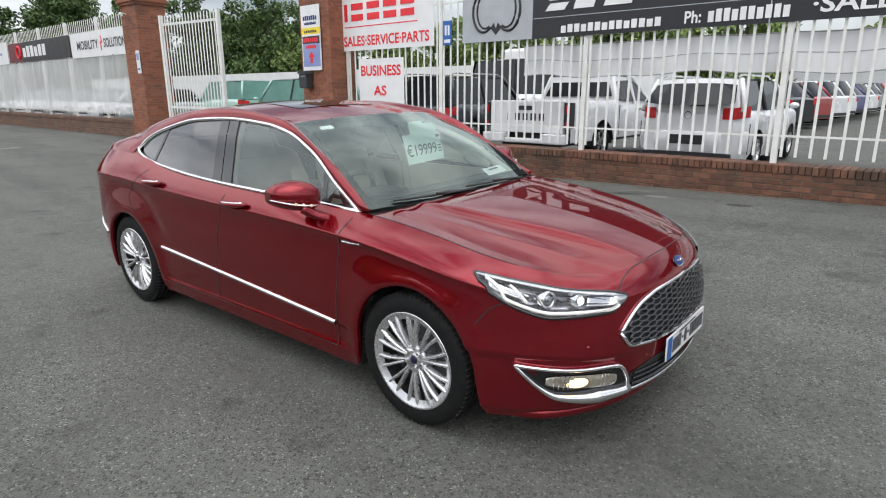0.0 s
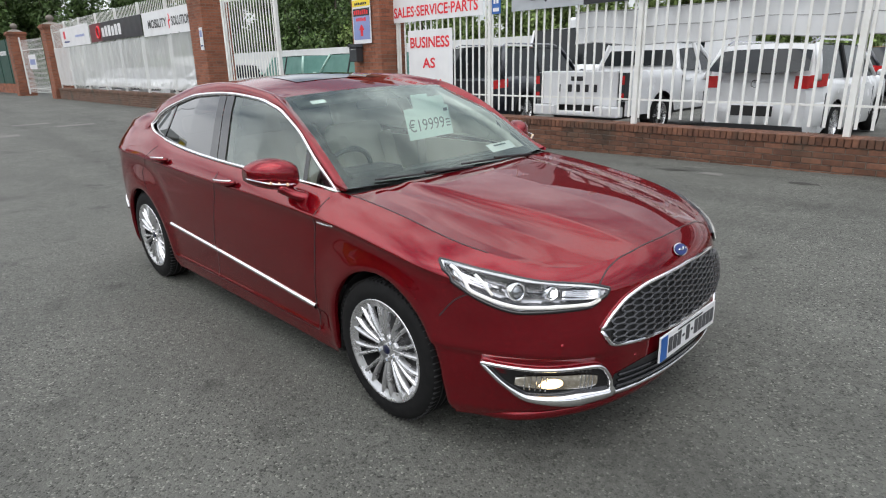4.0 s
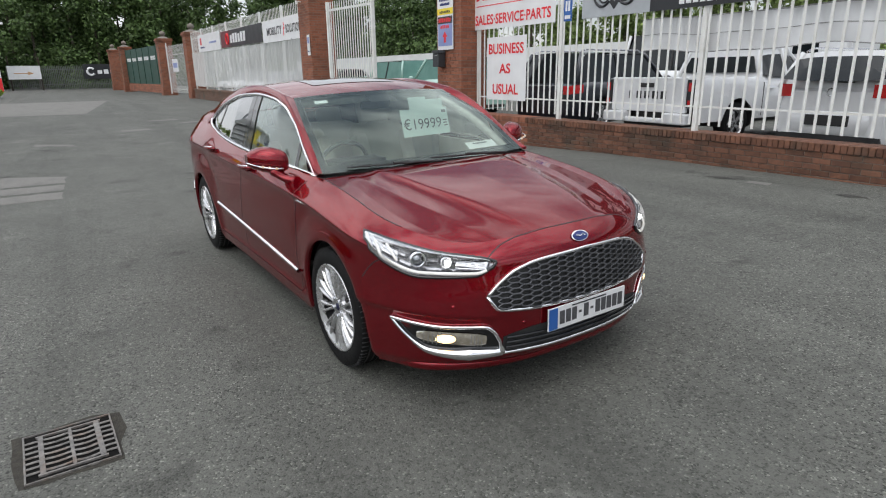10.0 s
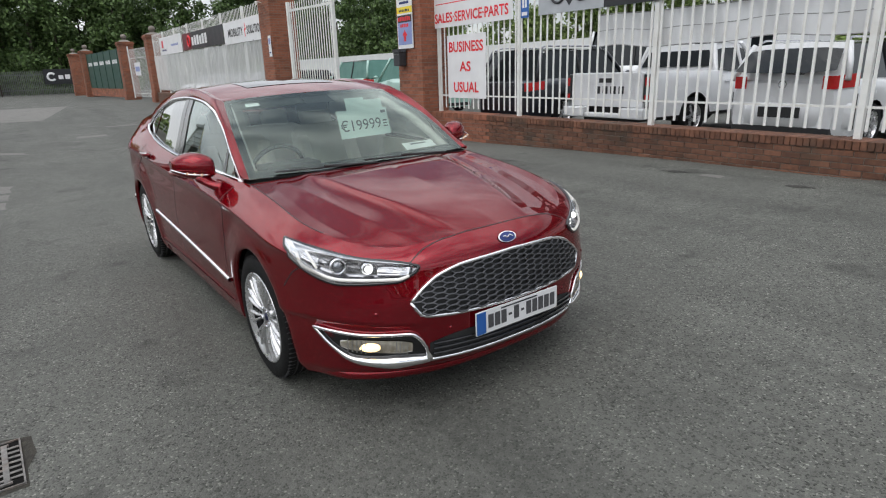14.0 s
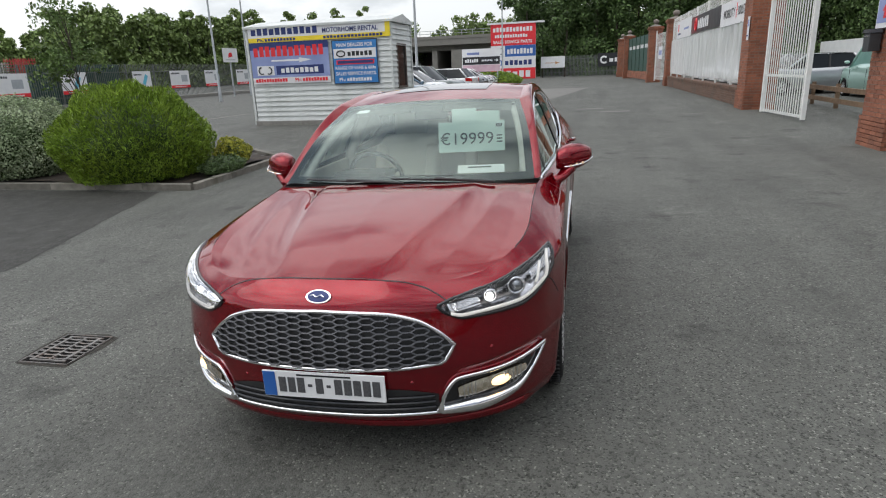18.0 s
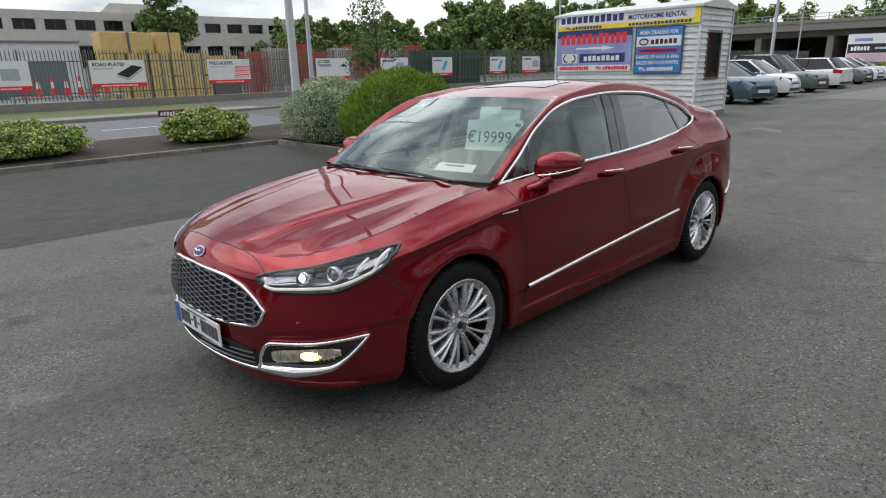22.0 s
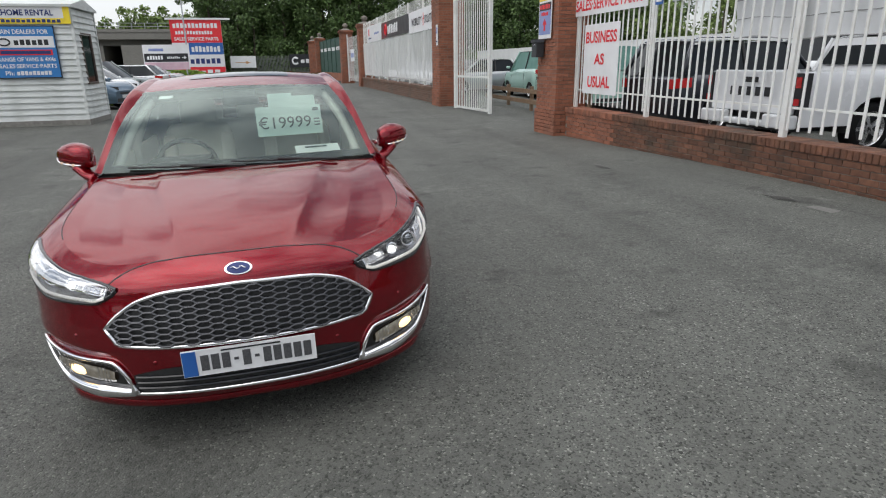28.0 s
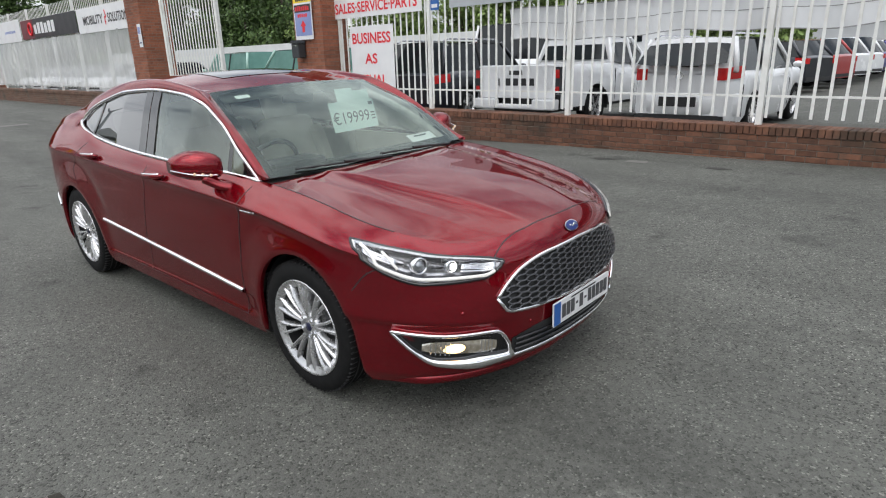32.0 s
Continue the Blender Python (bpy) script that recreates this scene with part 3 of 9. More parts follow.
def bonnet_point(u, v):
    e0, e1, ev = bonnet_edge(0), bonnet_edge(1), bonnet_edge(v)
    cowl = lambda t: Vector((1.135 - 0.075 * t * t, e0.y * t, 0.986 - 0.011 * t**3))
    nose = lambda t: level_point(4, S_CORNER * t)
    mid = lambda t: Vector((1.135 + (LEVELS[4][0] - 1.135) * t, 0, 0.986 + (0.824 - 0.986) * t + 0.030 * math.sin(math.pi * t) ** 1.0 * (0.6 + 0.4 * t)))
    n1 = nose(u)
    c1 = cowl(u)
    p = (1 - v) * c1 + v * n1 + (1 - u) * mid(v) + u * ev
    p -= (1 - u) * (1 - v) * cowl(0) + (1 - u) * v * nose(0) + u * (1 - v) * e0 + u * v * e1
    fade, rim = 1 - v**5, min(1, (1 - u) * 9)
    # inner fold: the middle stands above a hollow; outer fold: a sharp ridge that dies out towards the nose
    d = p.y - (0.445 - 0.235 * v)
    d = 0.5 * (d + math.hypot(d, 0.010))
    p.z += fade * rim * min(1, 0.4 + v * 5) * (0.021 - 0.027 * (1 - math.exp(-d / 0.045)))
    e = p.y - (0.605 - 0.17 * v)
    p.z += fade * rim * min(1, 0.25 + v * 3) * (1 - 0.45 * v) * 0.013 * (math.exp(-math.hypot(e, 0.016) / (0.075 if e < 0 else 0.05)))
    return p


def bonnet():
    bm = bmesh.new()
    nu, nv = 120, 60
    pts = []
    for j in range(nv + 1):
        half = [bonnet_point(i / nu, j / nv) for i in range(nu + 1)]
        pts.append([(p.x, -p.y, p.z) for p in half[:0:-1]] + [tuple(p) for p in half])
    grid(bm, pts)
    bmesh.ops.reverse_faces(bm, faces=bm.faces[:])
    return bm


# greenhouse
DLO_TOP = [(0.975, 0.985), (0.775, 1.112), (0.565, 1.258), (0.34, 1.356), (0.11, 1.397), (-0.30, 1.418), (-0.70, 1.402), (-1.05, 1.338), (-1.30, 1.26), (-1.40, 1.19)]
dlo_top_z = curve(*DLO_TOP)
belt_z = curve((0.975, 0.985), (0.87, 0.992), (0.65, 1.008), (0.39, 1.022), (-0.27, 1.038), (-0.82, 1.068), (-1.22, 1.108), (-1.37, 1.145), (-1.42, 1.18))


def glass_y(x, z):
    """Half width of the side windows."""
    return 0.868 - 0.100 * min(1.0, max(0.0, (x - 0.25) / 0.8)) ** 1.2 - 0.42 * (z - 0.97) - 0.03 * max(0, -x - 0.7) - 0.12 * max(0, z - 1.3)


def rail_point(t):
    """The roof rail beside the windows, from the front foot (0) to the tail (1)."""
    x = 1.06 - 2.46 * t
    z = dlo_top_z(x)
    return Vector((x, glass_y(x, z) + 0.004, z))


screen_edge_x, screen_edge_y, screen_edge_z = curve((0, 1.03), (0.5, 0.655), (1, 0.262)), curve((0, 0.752), (0.5, 0.690), (1, 0.602)), curve((0, 0.995), (0.5, 1.225), (1, 1.392))
rear_edge_x, rear_edge_y, rear_edge_z = curve((0, -1.08), (0.5, -1.55), (1, -2.02)), curve((0, 0.56), (0.5, 0.60), (1, 0.64)), curve((0, 1.412), (0.5, 1.30), (1, 1.150))


def inner_edge(t):
    """The edge of the windscreen, the roof and the rear window, t along the rail."""
    if t < 0.335:
        k = t / 0.335
        return Vector((screen_edge_x(k), screen_edge_y(k), screen_edge_z(k)))
    if t < 0.80:
        k = (t - 0.335) / (0.80 - 0.335)
        x = 0.262 + (-1.08 - 0.262) * k
        return Vector((x, 0.602 - 0.042 * k, 1.392 + (1.412 - 1.392) * k + 0.062 * math.sin(math.pi * k)))
    k = (t - 0.80) / 0.20
    return Vector((rear_edge_x(k), rear_edge_y(k), rear_edge_z(k)))


def rail_foot(t):
    """The outer edge: the window line, then the shoulder behind it."""
    if t < 0.80:
        return rail_point(t)
    if t < 0.90:
        x = -0.908 - 0.502 * (t - 0.80) / 0.10
        z = dlo_top_z(x) if x > -1.40 else 1.19
        return Vector((x, glass_y(x, z) + 0.004, z))
    k = (t - 0.90) / 0.10
    x = -1.41 - 0.69 * k
    f = min(1, k * 14)
    out = top_w(x) if x > REAR_X else top_w(REAR_X) * (1 - ((x - REAR_X) / (LEVELS[4][2] - REAR_X)) ** 3) ** (1 / 3)
    return Vector((x, glass_y(-1.41, 1.19) * (1 - f) + out * f, 1.19 * (1 - f) + top_z(x) * f))


def greenhouse():
    bm = bmesh.new()
    n, m, c = 120, 7, 18
    rows = []
    for i in range(n + 1):
        t = i / n
        a, b = rail_foot(t), inner_edge(t)
        half = []
        for j in range(m + 1):
            f = j / m
            p = a.lerp(b, f)
            p.z += 0.028 * math.sin(math.pi * f) * (0.5 + 0.5 * min(1, t / 0.3))
            p.y += (0.018 + 0.006 * max(0.0, 1 - t / 0.35)) * math.sin(math.pi * f) ** 0.8
            half.append(p)
        rows.append(half)
    for sign in (1, -1):
        grid(bm, [[(p.x, p.y * sign, p.z) for p in r] for r in rows])
    ts = [0.335 + (0.80 - 0.335) * i / 40 for i in range(41)]
    pts = []
    for t in ts:
        b = inner_edge(t)
        k = (t - 0.335) / (0.80 - 0.335)
        line = []
        for j in range(c + 1):
            y = b.y * (1 - 2 * j / c)
            u = 1 - (y / b.y) ** 2
            line.append((b.x + (0.05 * (1 - k) - 0.06 * k) * u, y, b.z + (0.022 + 0.012 * math.sin(math.pi * k)) * u))
        pts.append(line)
    grid(bm, pts)
    bmesh.ops.remove_doubles(bm, verts=bm.verts[:], dist=0.0008)
    bmesh.ops.recalc_face_normals(bm, faces=bm.faces[:])
    return bm


def screen_point(k, u, rear=False):
    """The windscreen (or rear window): k from the foot to the top, u from -1 to 1 across."""
    if rear:
        return Vector((rear_edge_x(k) - (0.06 + 0.06 * k) * (1 - u * u), rear_edge_y(k) * u, rear_edge_z(k) + 0.022 * (1 - u * u)))
    bow = 0.098 - 0.050 * k
    return Vector((screen_edge_x(k) + bow * (1 - abs(u) ** 2.2), screen_edge_y(k) * u, screen_edge_z(k) + (0.004 + 0.018 * k) * (1 - u * u)))


def screen(rear=False, k0=0.0, k1=1.0, u0=-1.0, u1=1.0, off=0.0, n=24):
    bm = bmesh.new()
    pts = [[screen_point(k0 + (k1 - k0) * j / n, u0 + (u1 - u0) * i / n, rear) + Vector((off, 0, off)) for i in range(n + 1)] for j in range(n + 1)]
    grid(bm, pts)
    return bm


def window(x_front, x_back, sign, inset=0.012, n=40, shift=0.0):
    """A side window between two (x at belt, x at top) limits."""
    bm = bmesh.new()
    cols = []
    for i in range(n + 1):
        col = []
        for j in range(11):
            f = j / 10
            xa = x_front[0] + (x_front[1] - x_front[0]) * f
            xb = x_back[0] + (x_back[1] - x_back[0]) * f
            x = xa + (xb - xa) * i / n
            z = belt_z(x) + (dlo_top_z(x) - belt_z(x)) * f
            col.append((x, (glass_y(x, z) - inset) * sign, z))
        cols.append(col)
    grid(bm, cols)
    bmesh.ops.recalc_face_normals(bm, faces=bm.faces[:])
    return bm


probe = side_panels(1)
other = side_panels(-1)
hood_bm = bonnet()
full = bmesh.new()
for b in (probe, other, hood_bm):
    tmp = bpy.data.meshes.new("tmp")
    b.to_mesh(tmp)
    full.from_mesh(tmp)
    bpy.data.meshes.remove(tmp)
SKIN = BVHTree.FromBMesh(full)
full.free()


def on_skin(p, off=0.003):
    """The nearest place of the car's skin, lifted off it."""
    q, n, _, _ = SKIN.find_nearest(Vector(p))
    centre = Vector((max(-1.6, min(1.4, q.x)), 0, 0.6))
    if n.dot(q - centre) < 0:
        n = -n
    return q + n * off


def on_nose(y, z, off=0.003):
    """The skin at a place of the front, looked at from ahead."""
    q, n, _, _ = SKIN.ray_cast(Vector((3.2, y, z)), Vector((-1, 0, 0)))
    if q is None:
        return on_skin((2.3 - 0.31 * y * y, y, z), off)
    if n.x < 0:
        n = -n
    return q + n * off


def strip(pts, width, off=0.003, thick=0.0, skin=True, mid=0.0):
    """A band along points laid on the skin; mid lifts its middle."""
    pts = [on_skin(p, off) if skin else Vector(p) for p in pts]
    bm = bmesh.new()
    rows = []
    for i, p in enumerate(pts):
        d = (pts[min(i + 1, len(pts) - 1)] - pts[max(i - 1, 0)]).normalized()
        q, n, _, _ = SKIN.find_nearest(p)
        n = (p - q).normalized() if (p - q).length > 1e-5 else n
        a = d.cross(n).normalized() * (width / 2)
        rows.append([p + a - n * thick, p + a * 0.8 + n * (mid * 0.6), p + n * mid, p - a * 0.8 + n * (mid * 0.6), p - a - n * thick])
    grid(bm, rows)
    bmesh.ops.recalc_face_normals(bm, faces=bm.faces[:])
    return bm


def along(keys, n):
    """n + 1 places along a smooth line through key places."""
    k = [Vector(p) for p in keys]
    d = [0.0]
    for a, b in zip(k, k[1:]):
        d.append(d[-1] + (b - a).length)
    f = [curve(*[(t, p[i]) for t, p in zip(d, k)]) for i in range(3)]
    return [Vector((f[0](d[-1] * i / n), f[1](d[-1] * i / n), f[2](d[-1] * i / n))) for i in range(n + 1)]


LAMP_UP = along([(2.270, 0.462, 0.722), (2.215, 0.60, 0.785), (2.085, 0.745, 0.832), (1.93, 0.830, 0.853), (1.765, 0.868, 0.846)], 60)
LAMP_DOWN = along([(2.262, 0.480, 0.700), (2.243, 0.56, 0.668), (2.10, 0.762, 0.668), (1.95, 0.848, 0.715), (1.80, 0.875, 0.800)], 60)


def lamp_point(f, g):
    """f from the nose to the wing, g from the upper to the lower edge of a headlamp."""
    k = min(59, int(f * 60))
    w = f * 60 - k
    return (LAMP_UP[k] * (1 - w) + LAMP_UP[k + 1] * w).lerp(LAMP_DOWN[k] * (1 - w) + LAMP_DOWN[k + 1] * w, g)


def mirrored(p, sign):
    return Vector((p.x, p.y * sign, p.z))


LAMP_NET = [[on_skin(lamp_point(i / 80, j / 12), 0) for j in range(13)] for i in range(81)]
LAMP_FLOOR = BVHTree.FromPolygons([p for row in LAMP_NET for p in row], [(i * 13 + j, i * 13 + j + 1, i * 13 + j + 14, i * 13 + j + 13) for i in range(80) for j in range(12)])
LAMP_OUTLINE = [on_skin(lamp_point(i / 400, g), 0) for g in (0, 1) for i in range(401)] + [on_skin(lamp_point(e, j / 30), 0) for e in (0, 1) for j in range(31)]


def in_lamp(p):
    """Whether a place of the skin lies inside a headlamp's opening."""
    if p.x < 1.7 or abs(p.y) < 0.44 or not 0.64 < p.z < 0.88:
        return False
    q = LAMP_FLOOR.find_nearest(Vector((p.x, abs(p.y), p.z)))[0]
    return (q - Vector((p.x, abs(p.y), p.z))).length < 0.012 and min((q - e).length for e in LAMP_OUTLINE) > 0.005


# panels: the sides are split at the door seams
def split_panel(bm, keep):
    tmp = bm.copy()
    bad = [f for f in tmp.faces if not keep(f.calc_center_median()) or in_lamp(f.calc_center_median())]
    bmesh.ops.delete(tmp, geom=bad, context="FACES")
    return tmp


front_seam = lambda z: 0.868 + 0.115 * (z - 0.25) / 0.79
mid_seam = lambda z: -0.325 + 0.255 * (z - 0.28) / 0.78
rear_seam = lambda z: -1.02 - 0.35 * max(0.0, min(1.0, (z - 0.30) / 0.55)) + 0.36 * max(0.0, (z - 0.85) / 0.32)
PANELS = [("front_wing", lambda c: c.x > front_seam(c.z) and not c.x > 1.86),
          ("front_bumper", lambda c: c.x > 1.86),
          ("front_door", lambda c: mid_seam(c.z) < c.x <= front_seam(c.z)),
          ("rear_door", lambda c: rear_seam(c.z) < c.x <= mid_seam(c.z)),
          ("rear_quarter", lambda c: -2.2 < c.x <= rear_seam(c.z)),
          ("rear_bumper", lambda c: c.x <= -2.2)]
PANEL = {}
for sign, src in ((1, probe), (-1, other)):
    for name, keep in PANELS:
        if name in ("front_bumper", "rear_bumper"):
            continue
        PANEL[name, sign] = part(name, split_panel(src, keep), RED, CAR, smooth=True)
for name, keep in PANELS:
    if name in ("front_bumper", "rear_bumper"):
        bm = split_panel(probe, keep)
        me = bpy.data.meshes.new("half")
        split_panel(other, keep).to_mesh(me)
        bm.from_mesh(me)
        bmesh.ops.remove_doubles(bm, verts=bm.verts[:], dist=0.0005)
        PANEL[name, 0] = part(name, bm, RED, CAR, smooth=True)
probe.free(), other.free()
PANEL["bonnet", 0] = part("bonnet", hood_bm, RED, CAR, smooth=True)
ROOF = part("roof", greenhouse(), RED, CAR, smooth=True)
ROOF_TREE = BVHTree.FromPolygons([v.co for v in ROOF.data.vertices], [p.vertices[:] for p in ROOF.data.polygons])
SKY_Z = lambda x, y: ROOF_TREE.ray_cast(Vector((x, y, 3)), Vector((0, 0, -1)))[0].z + 0.003
part("windscreen", screen(), GLASS, CAR, "clear windscreen with a pale sky reflection", True).visible_shadow = False
part("rear_window", screen(True), GLASS_DARK, CAR, smooth=True)

bm = bmesh.new()
grid(bm, [[(-0.02 - 0.36 * f, 0.34 * u, SKY_Z(-0.02 - 0.36 * f, 0.34 * u)) for u in np.linspace(-1, 1, 13)] for f in np.linspace(0, 1, 9)])
part("sunroof", bm, BLACK_GLOSS, ROOF, "dark glass sunroof", True)

# filler behind the last side window
for sign in (1, -1):
    bm = bmesh.new()
    low = [(x, top_w(x) * sign, top_z(x) - 0.012) for x in np.linspace(-1.30, -1.52, 12)]
    up = []
    for x in np.linspace(-1.30, -1.52, 12):
        z = belt_z(x) - 0.004 if x > -1.41 else top_z(x) + (1.19 - top_z(x)) * max(0.0, 1 - (-1.41 - x) / 0.05) + 0.002
        up.append((x, (glass_y(x, z) + 0.005 if x > -1.46 else top_w(x) - 0.002) * sign, z))
    grid(bm, [low, up])
    part("quarter_filler", bm, RED, PANEL["rear_quarter", sign], smooth=True)

# boot lid between the rear window's foot and the tail's top edge
bm = bmesh.new()
tail_edge = [level_point(4, s) for s in np.linspace(2.15, 3.0, 60)]
tail_x = curve(*[(p.y + 0.0001 * (60 - k), p.x) for k, p in enumerate(tail_edge)])
tail_z = curve(*[(p.y + 0.0001 * (60 - k), p.z) for k, p in enumerate(tail_edge)])
pts = []
for u in np.linspace(-1, 1, 33):
    y = 0.735 * u
    a, b = Vector((-1.96 - 0.10 * (1 - u * u), 0.66 * u, 1.148 + 0.022 * (1 - u * u))), Vector((tail_x(abs(y)) - 0.004, y, tail_z(abs(y)) + 0.003))
    pts.append([a.lerp(b, f) + Vector((0, 0, 0.016 * math.sin(math.pi * f) * (1 - 0.5 * u * u))) for f in np.linspace(0, 1, 11)])
grid(bm, pts)
bmesh.ops.recalc_face_normals(bm, faces=bm.faces[:])
part("boot_lid", bm, RED, CAR, smooth=True)

# seams: dark gaps laid on the skin
def seam(pts, parent, width=0.006):
    return part("seam", strip(pts, width, 0.0012), BLACK_TRIM, parent)


for sign in (1, -1):
    zs = [0.25 + 0.74 * k / 24 for k in range(25)]
    over = lambda z: (0.93 - 1.6 * max(0.0, z - 0.935)) * sign
    seam([(front_seam(z), over(z), z) for z in zs], PANEL["front_door", sign])
    seam([(mid_seam(z), over(z - 0.04), z) for z in zs], PANEL["front_door", sign])
    seam([(rear_seam(z), 0.93 * sign, z) for z in [0.25 + 0.84 * k / 24 for k in range(25)]], PANEL["rear_door", sign])
    seam([(x, 0.93 * sign, 0.262) for x in np.linspace(0.868, -1.02, 40)], PANEL["front_door", sign], 0.005)
    edge = [bonnet_edge(k / 40) for k in range(26)]
    seam([(p.x, p.y * sign, p.z) for p in edge], PANEL["bonnet", 0], 0.004)
    # bumper to wing, from the lamp to the arch
    seam(along([(1.93, 0.86 * sign, 0.735), (1.87, 0.90 * sign, 0.70), (1.80, 0.92 * sign, 0.62)], 12), PANEL["front_bumper", 0], 0.005)
front_line = [on_nose(y, curve((0, 0.826), (0.15, 0.824), (0.3, 0.813), (0.4, 0.790), (0.47, 0.757), (0.50, 0.735))(abs(y)), 0.0012) for y in np.linspace(-0.5, 0.5, 61)]
part("seam", strip(front_line, 0.005, 0.0012), BLACK_TRIM, PANEL["bonnet", 0])

# wheel arch liners and underbody
for cx, cz, r in ARCHES:
    for sign in (1, -1):
        bm = bmesh.new()
        pts = []
        edge = lambda x: 0.885 - 0.9 * max(0.0, abs(x) - 1.5) ** 2
        for k in (0.0, 0.02, 1.0):
            pts.append([(x, (edge(x) * (1 - k) + 0.5 * k) * sign, z) for x, z in arch_edge(cx, cz, r - 0.004, 40)])
        grid(bm, pts)
        c = [bm.verts.new((x, 0.50 * sign, z)) for x, z in arch_edge(cx, cz, r, 40)]
        bm.faces.new(c)
        part("wheel_arch_liner", bm, BLACK_TRIM, CAR)
        part("wheel_arch", arch_panel(cx, cz, r, sign), RED, PANEL["front_wing" if cx > 0 else "rear_quarter", sign], smooth=True)
bm = boxes((-1.02, 1.02, -0.86, 0.86, 0.17, 0.26), (1.0, 2.05, -0.52, 0.52, 0.21, 0.30), (-2.3, -1.0, -0.56, 0.56, 0.19, 0.30), (1.82, 2.12, -0.5, 0.5, 0.23, 0.30))
part("underbody", bm, BLACK_TRIM, CAR)

# windows, pillars and chrome
for sign in (1, -1):
    door, back = PANEL["front_door", sign], PANEL["rear_door", sign]
    part("side_window", window((0.70, 0.665), (-0.105, -0.205), sign), GLASS_SIDE, door, smooth=True).visible_shadow = False
    part("quarter_light", window((0.87, 0.765), (0.73, 0.695), sign), GLASS_SIDE, door, smooth=True).visible_shadow = False
    part("window_divider", window((0.732, 0.697), (0.698, 0.663), sign, 0.008, 6), BLACK_GLOSS, door)
    part("mirror_corner", window((0.972, 0.965), (0.868, 0.765), sign, 0.009, 8), BLACK_GLOSS, door)
    part("pillar_cover", window((-0.10, -0.20), (-0.205, -0.30), sign, 0.006, 8), BLACK_GLOSS, door)
    part("pillar_cover", window((-0.215, -0.31), (-0.315, -0.40), sign, 0.006, 8), BLACK_GLOSS, back)
    part("side_window", window((-0.31, -0.395), (-1.13, -1.02), sign), GLASS_DARK, back, smooth=True)
    part("window_divider", window((-1.13, -1.02), (-1.16, -1.05), sign, 0.008, 6), BLACK_GLOSS, back)
    part("quarter_light", window((-1.16, -1.05), (-1.39, -1.385), sign), GLASS_DARK, PANEL["rear_quarter", sign], smooth=True)
    xs = np.concatenate([np.linspace(0.975, 0.1, 40), np.linspace(0.08, -1.40, 50)])
    top = [Vector((x, (glass_y(x, dlo_top_z(x) - 0.011) - 0.004) * sign, dlo_top_z(x) - 0.011)) for x in xs]
    low = [Vector((x, (glass_y(x, belt_z(x)) + 0.006) * sign, belt_z(x) - 0.004)) for x in np.linspace(-1.41, 0.975, 80)]
    bm = bmesh.new()
    tube(bm, top + [Vector((-1.425, glass_y(-1.42, 1.17) * sign, 1.172))] + low, 0.0125, 8)
    part("window_chrome", bm, CHROME, CAR, "polished chrome window surround", True)
    # lower moulding
    pts = [(0.885 - 1.83 * k / 50, 0.93 * sign, 0.398 + 0.115 * k / 50) for k in range(51)]
    laid = [on_skin(p, 0.0) for p in pts]
    fit_y = np.polyfit([p.x for p in laid], [abs(p.y) for p in laid], 2)
    bm = bmesh.new()
    grid(bm, [[(x, (np.polyval(fit_y, x) + out) * sign, z + up) for out, up in ((-0.01, 0.013), (0.008, 0.012), (0.014, 0.004), (0.014, -0.004), (0.008, -0.012), (-0.01, -0.013))] for x, _, z in pts])
    bmesh.ops.recalc_face_normals(bm, faces=bm.faces[:])
    part("side_moulding", bm, CHROME, CAR, "slim chrome strip along the doors", True)
    # door handles
    for x, z, owner in ((0.055, 0.945, door), (-0.95, 0.985, back)):
        h = [on_skin((x + 0.118 * c, 0.93 * sign, z + 0.010 * c), 0.010) + Vector((0, 0.026 * sign * (1 - c**4), 0)) for c in np.linspace(-1, 1, 17)]
        bm = bmesh.new()
        tube(bm, h, [0.010 + 0.010 * (1 - abs(c) ** 3) for c in np.linspace(-1, 1, 17)], 10, 0.9)
        handle = part("door_handle", bm, RED, owner, "red door handle with a chrome line", True)
        bm = bmesh.new()
        tube(bm, [q + Vector((0, 0.008 * sign, 0.012)) for q in h[1:-1]], 0.0085, 8, 0.8)
        part("handle_chrome", bm, CHROME, handle, smooth=True)
        bm = bmesh.new()
        cup = [on_skin((x + 0.075 * math.cos(a), 0.93 * sign, z - 0.004 + 0.034 * math.sin(a)), 0.002) for a in np.linspace(0, 2 * math.pi, 24, endpoint=False)]
        bm.faces.new([bm.verts.new(p) for p in cup])
        part("handle_cup", bm, RED, owner)
    # name script on the wing, as a plain shape
    bm = strip([(1.105 - 0.125 * k / 10, 0.93 * sign, 0.842 + 0.008 * k / 10) for k in range(11)], 0.010, 0.003, 0.002, mid=0.002)
    part("wing_badge", bm, CHROME, PANEL["front_wing", sign], smooth=True)
    for k in range(3):
        bm = strip([(1.090 - 0.035 * k - 0.004 * j, 0.93 * sign, 0.839 + 0.002 * k + 0.006 * j) for j in range(3)], 0.006, 0.003, 0.002, mid=0.002)
        part("badge_stroke", bm, CHROME, PANEL["front_wing", sign], smooth=True)
    # tail lamp
    lamp_pts = [[on_skin((-2.17 - 0.30 * f, (0.80 - 0.25 * f * f) * sign, 0.955 + 0.005 * f + 0.12 * g), 0.006) for g in np.linspace(0, 1, 8)] for f in np.linspace(0, 1, 12)]
    bm = bmesh.new()
    grid(bm, lamp_pts)
    bmesh.ops.recalc_face_normals(bm, faces=bm.faces[:])
    part("tail_lamp", bm, LAMP_RED, CAR, "red tail lamp", True)
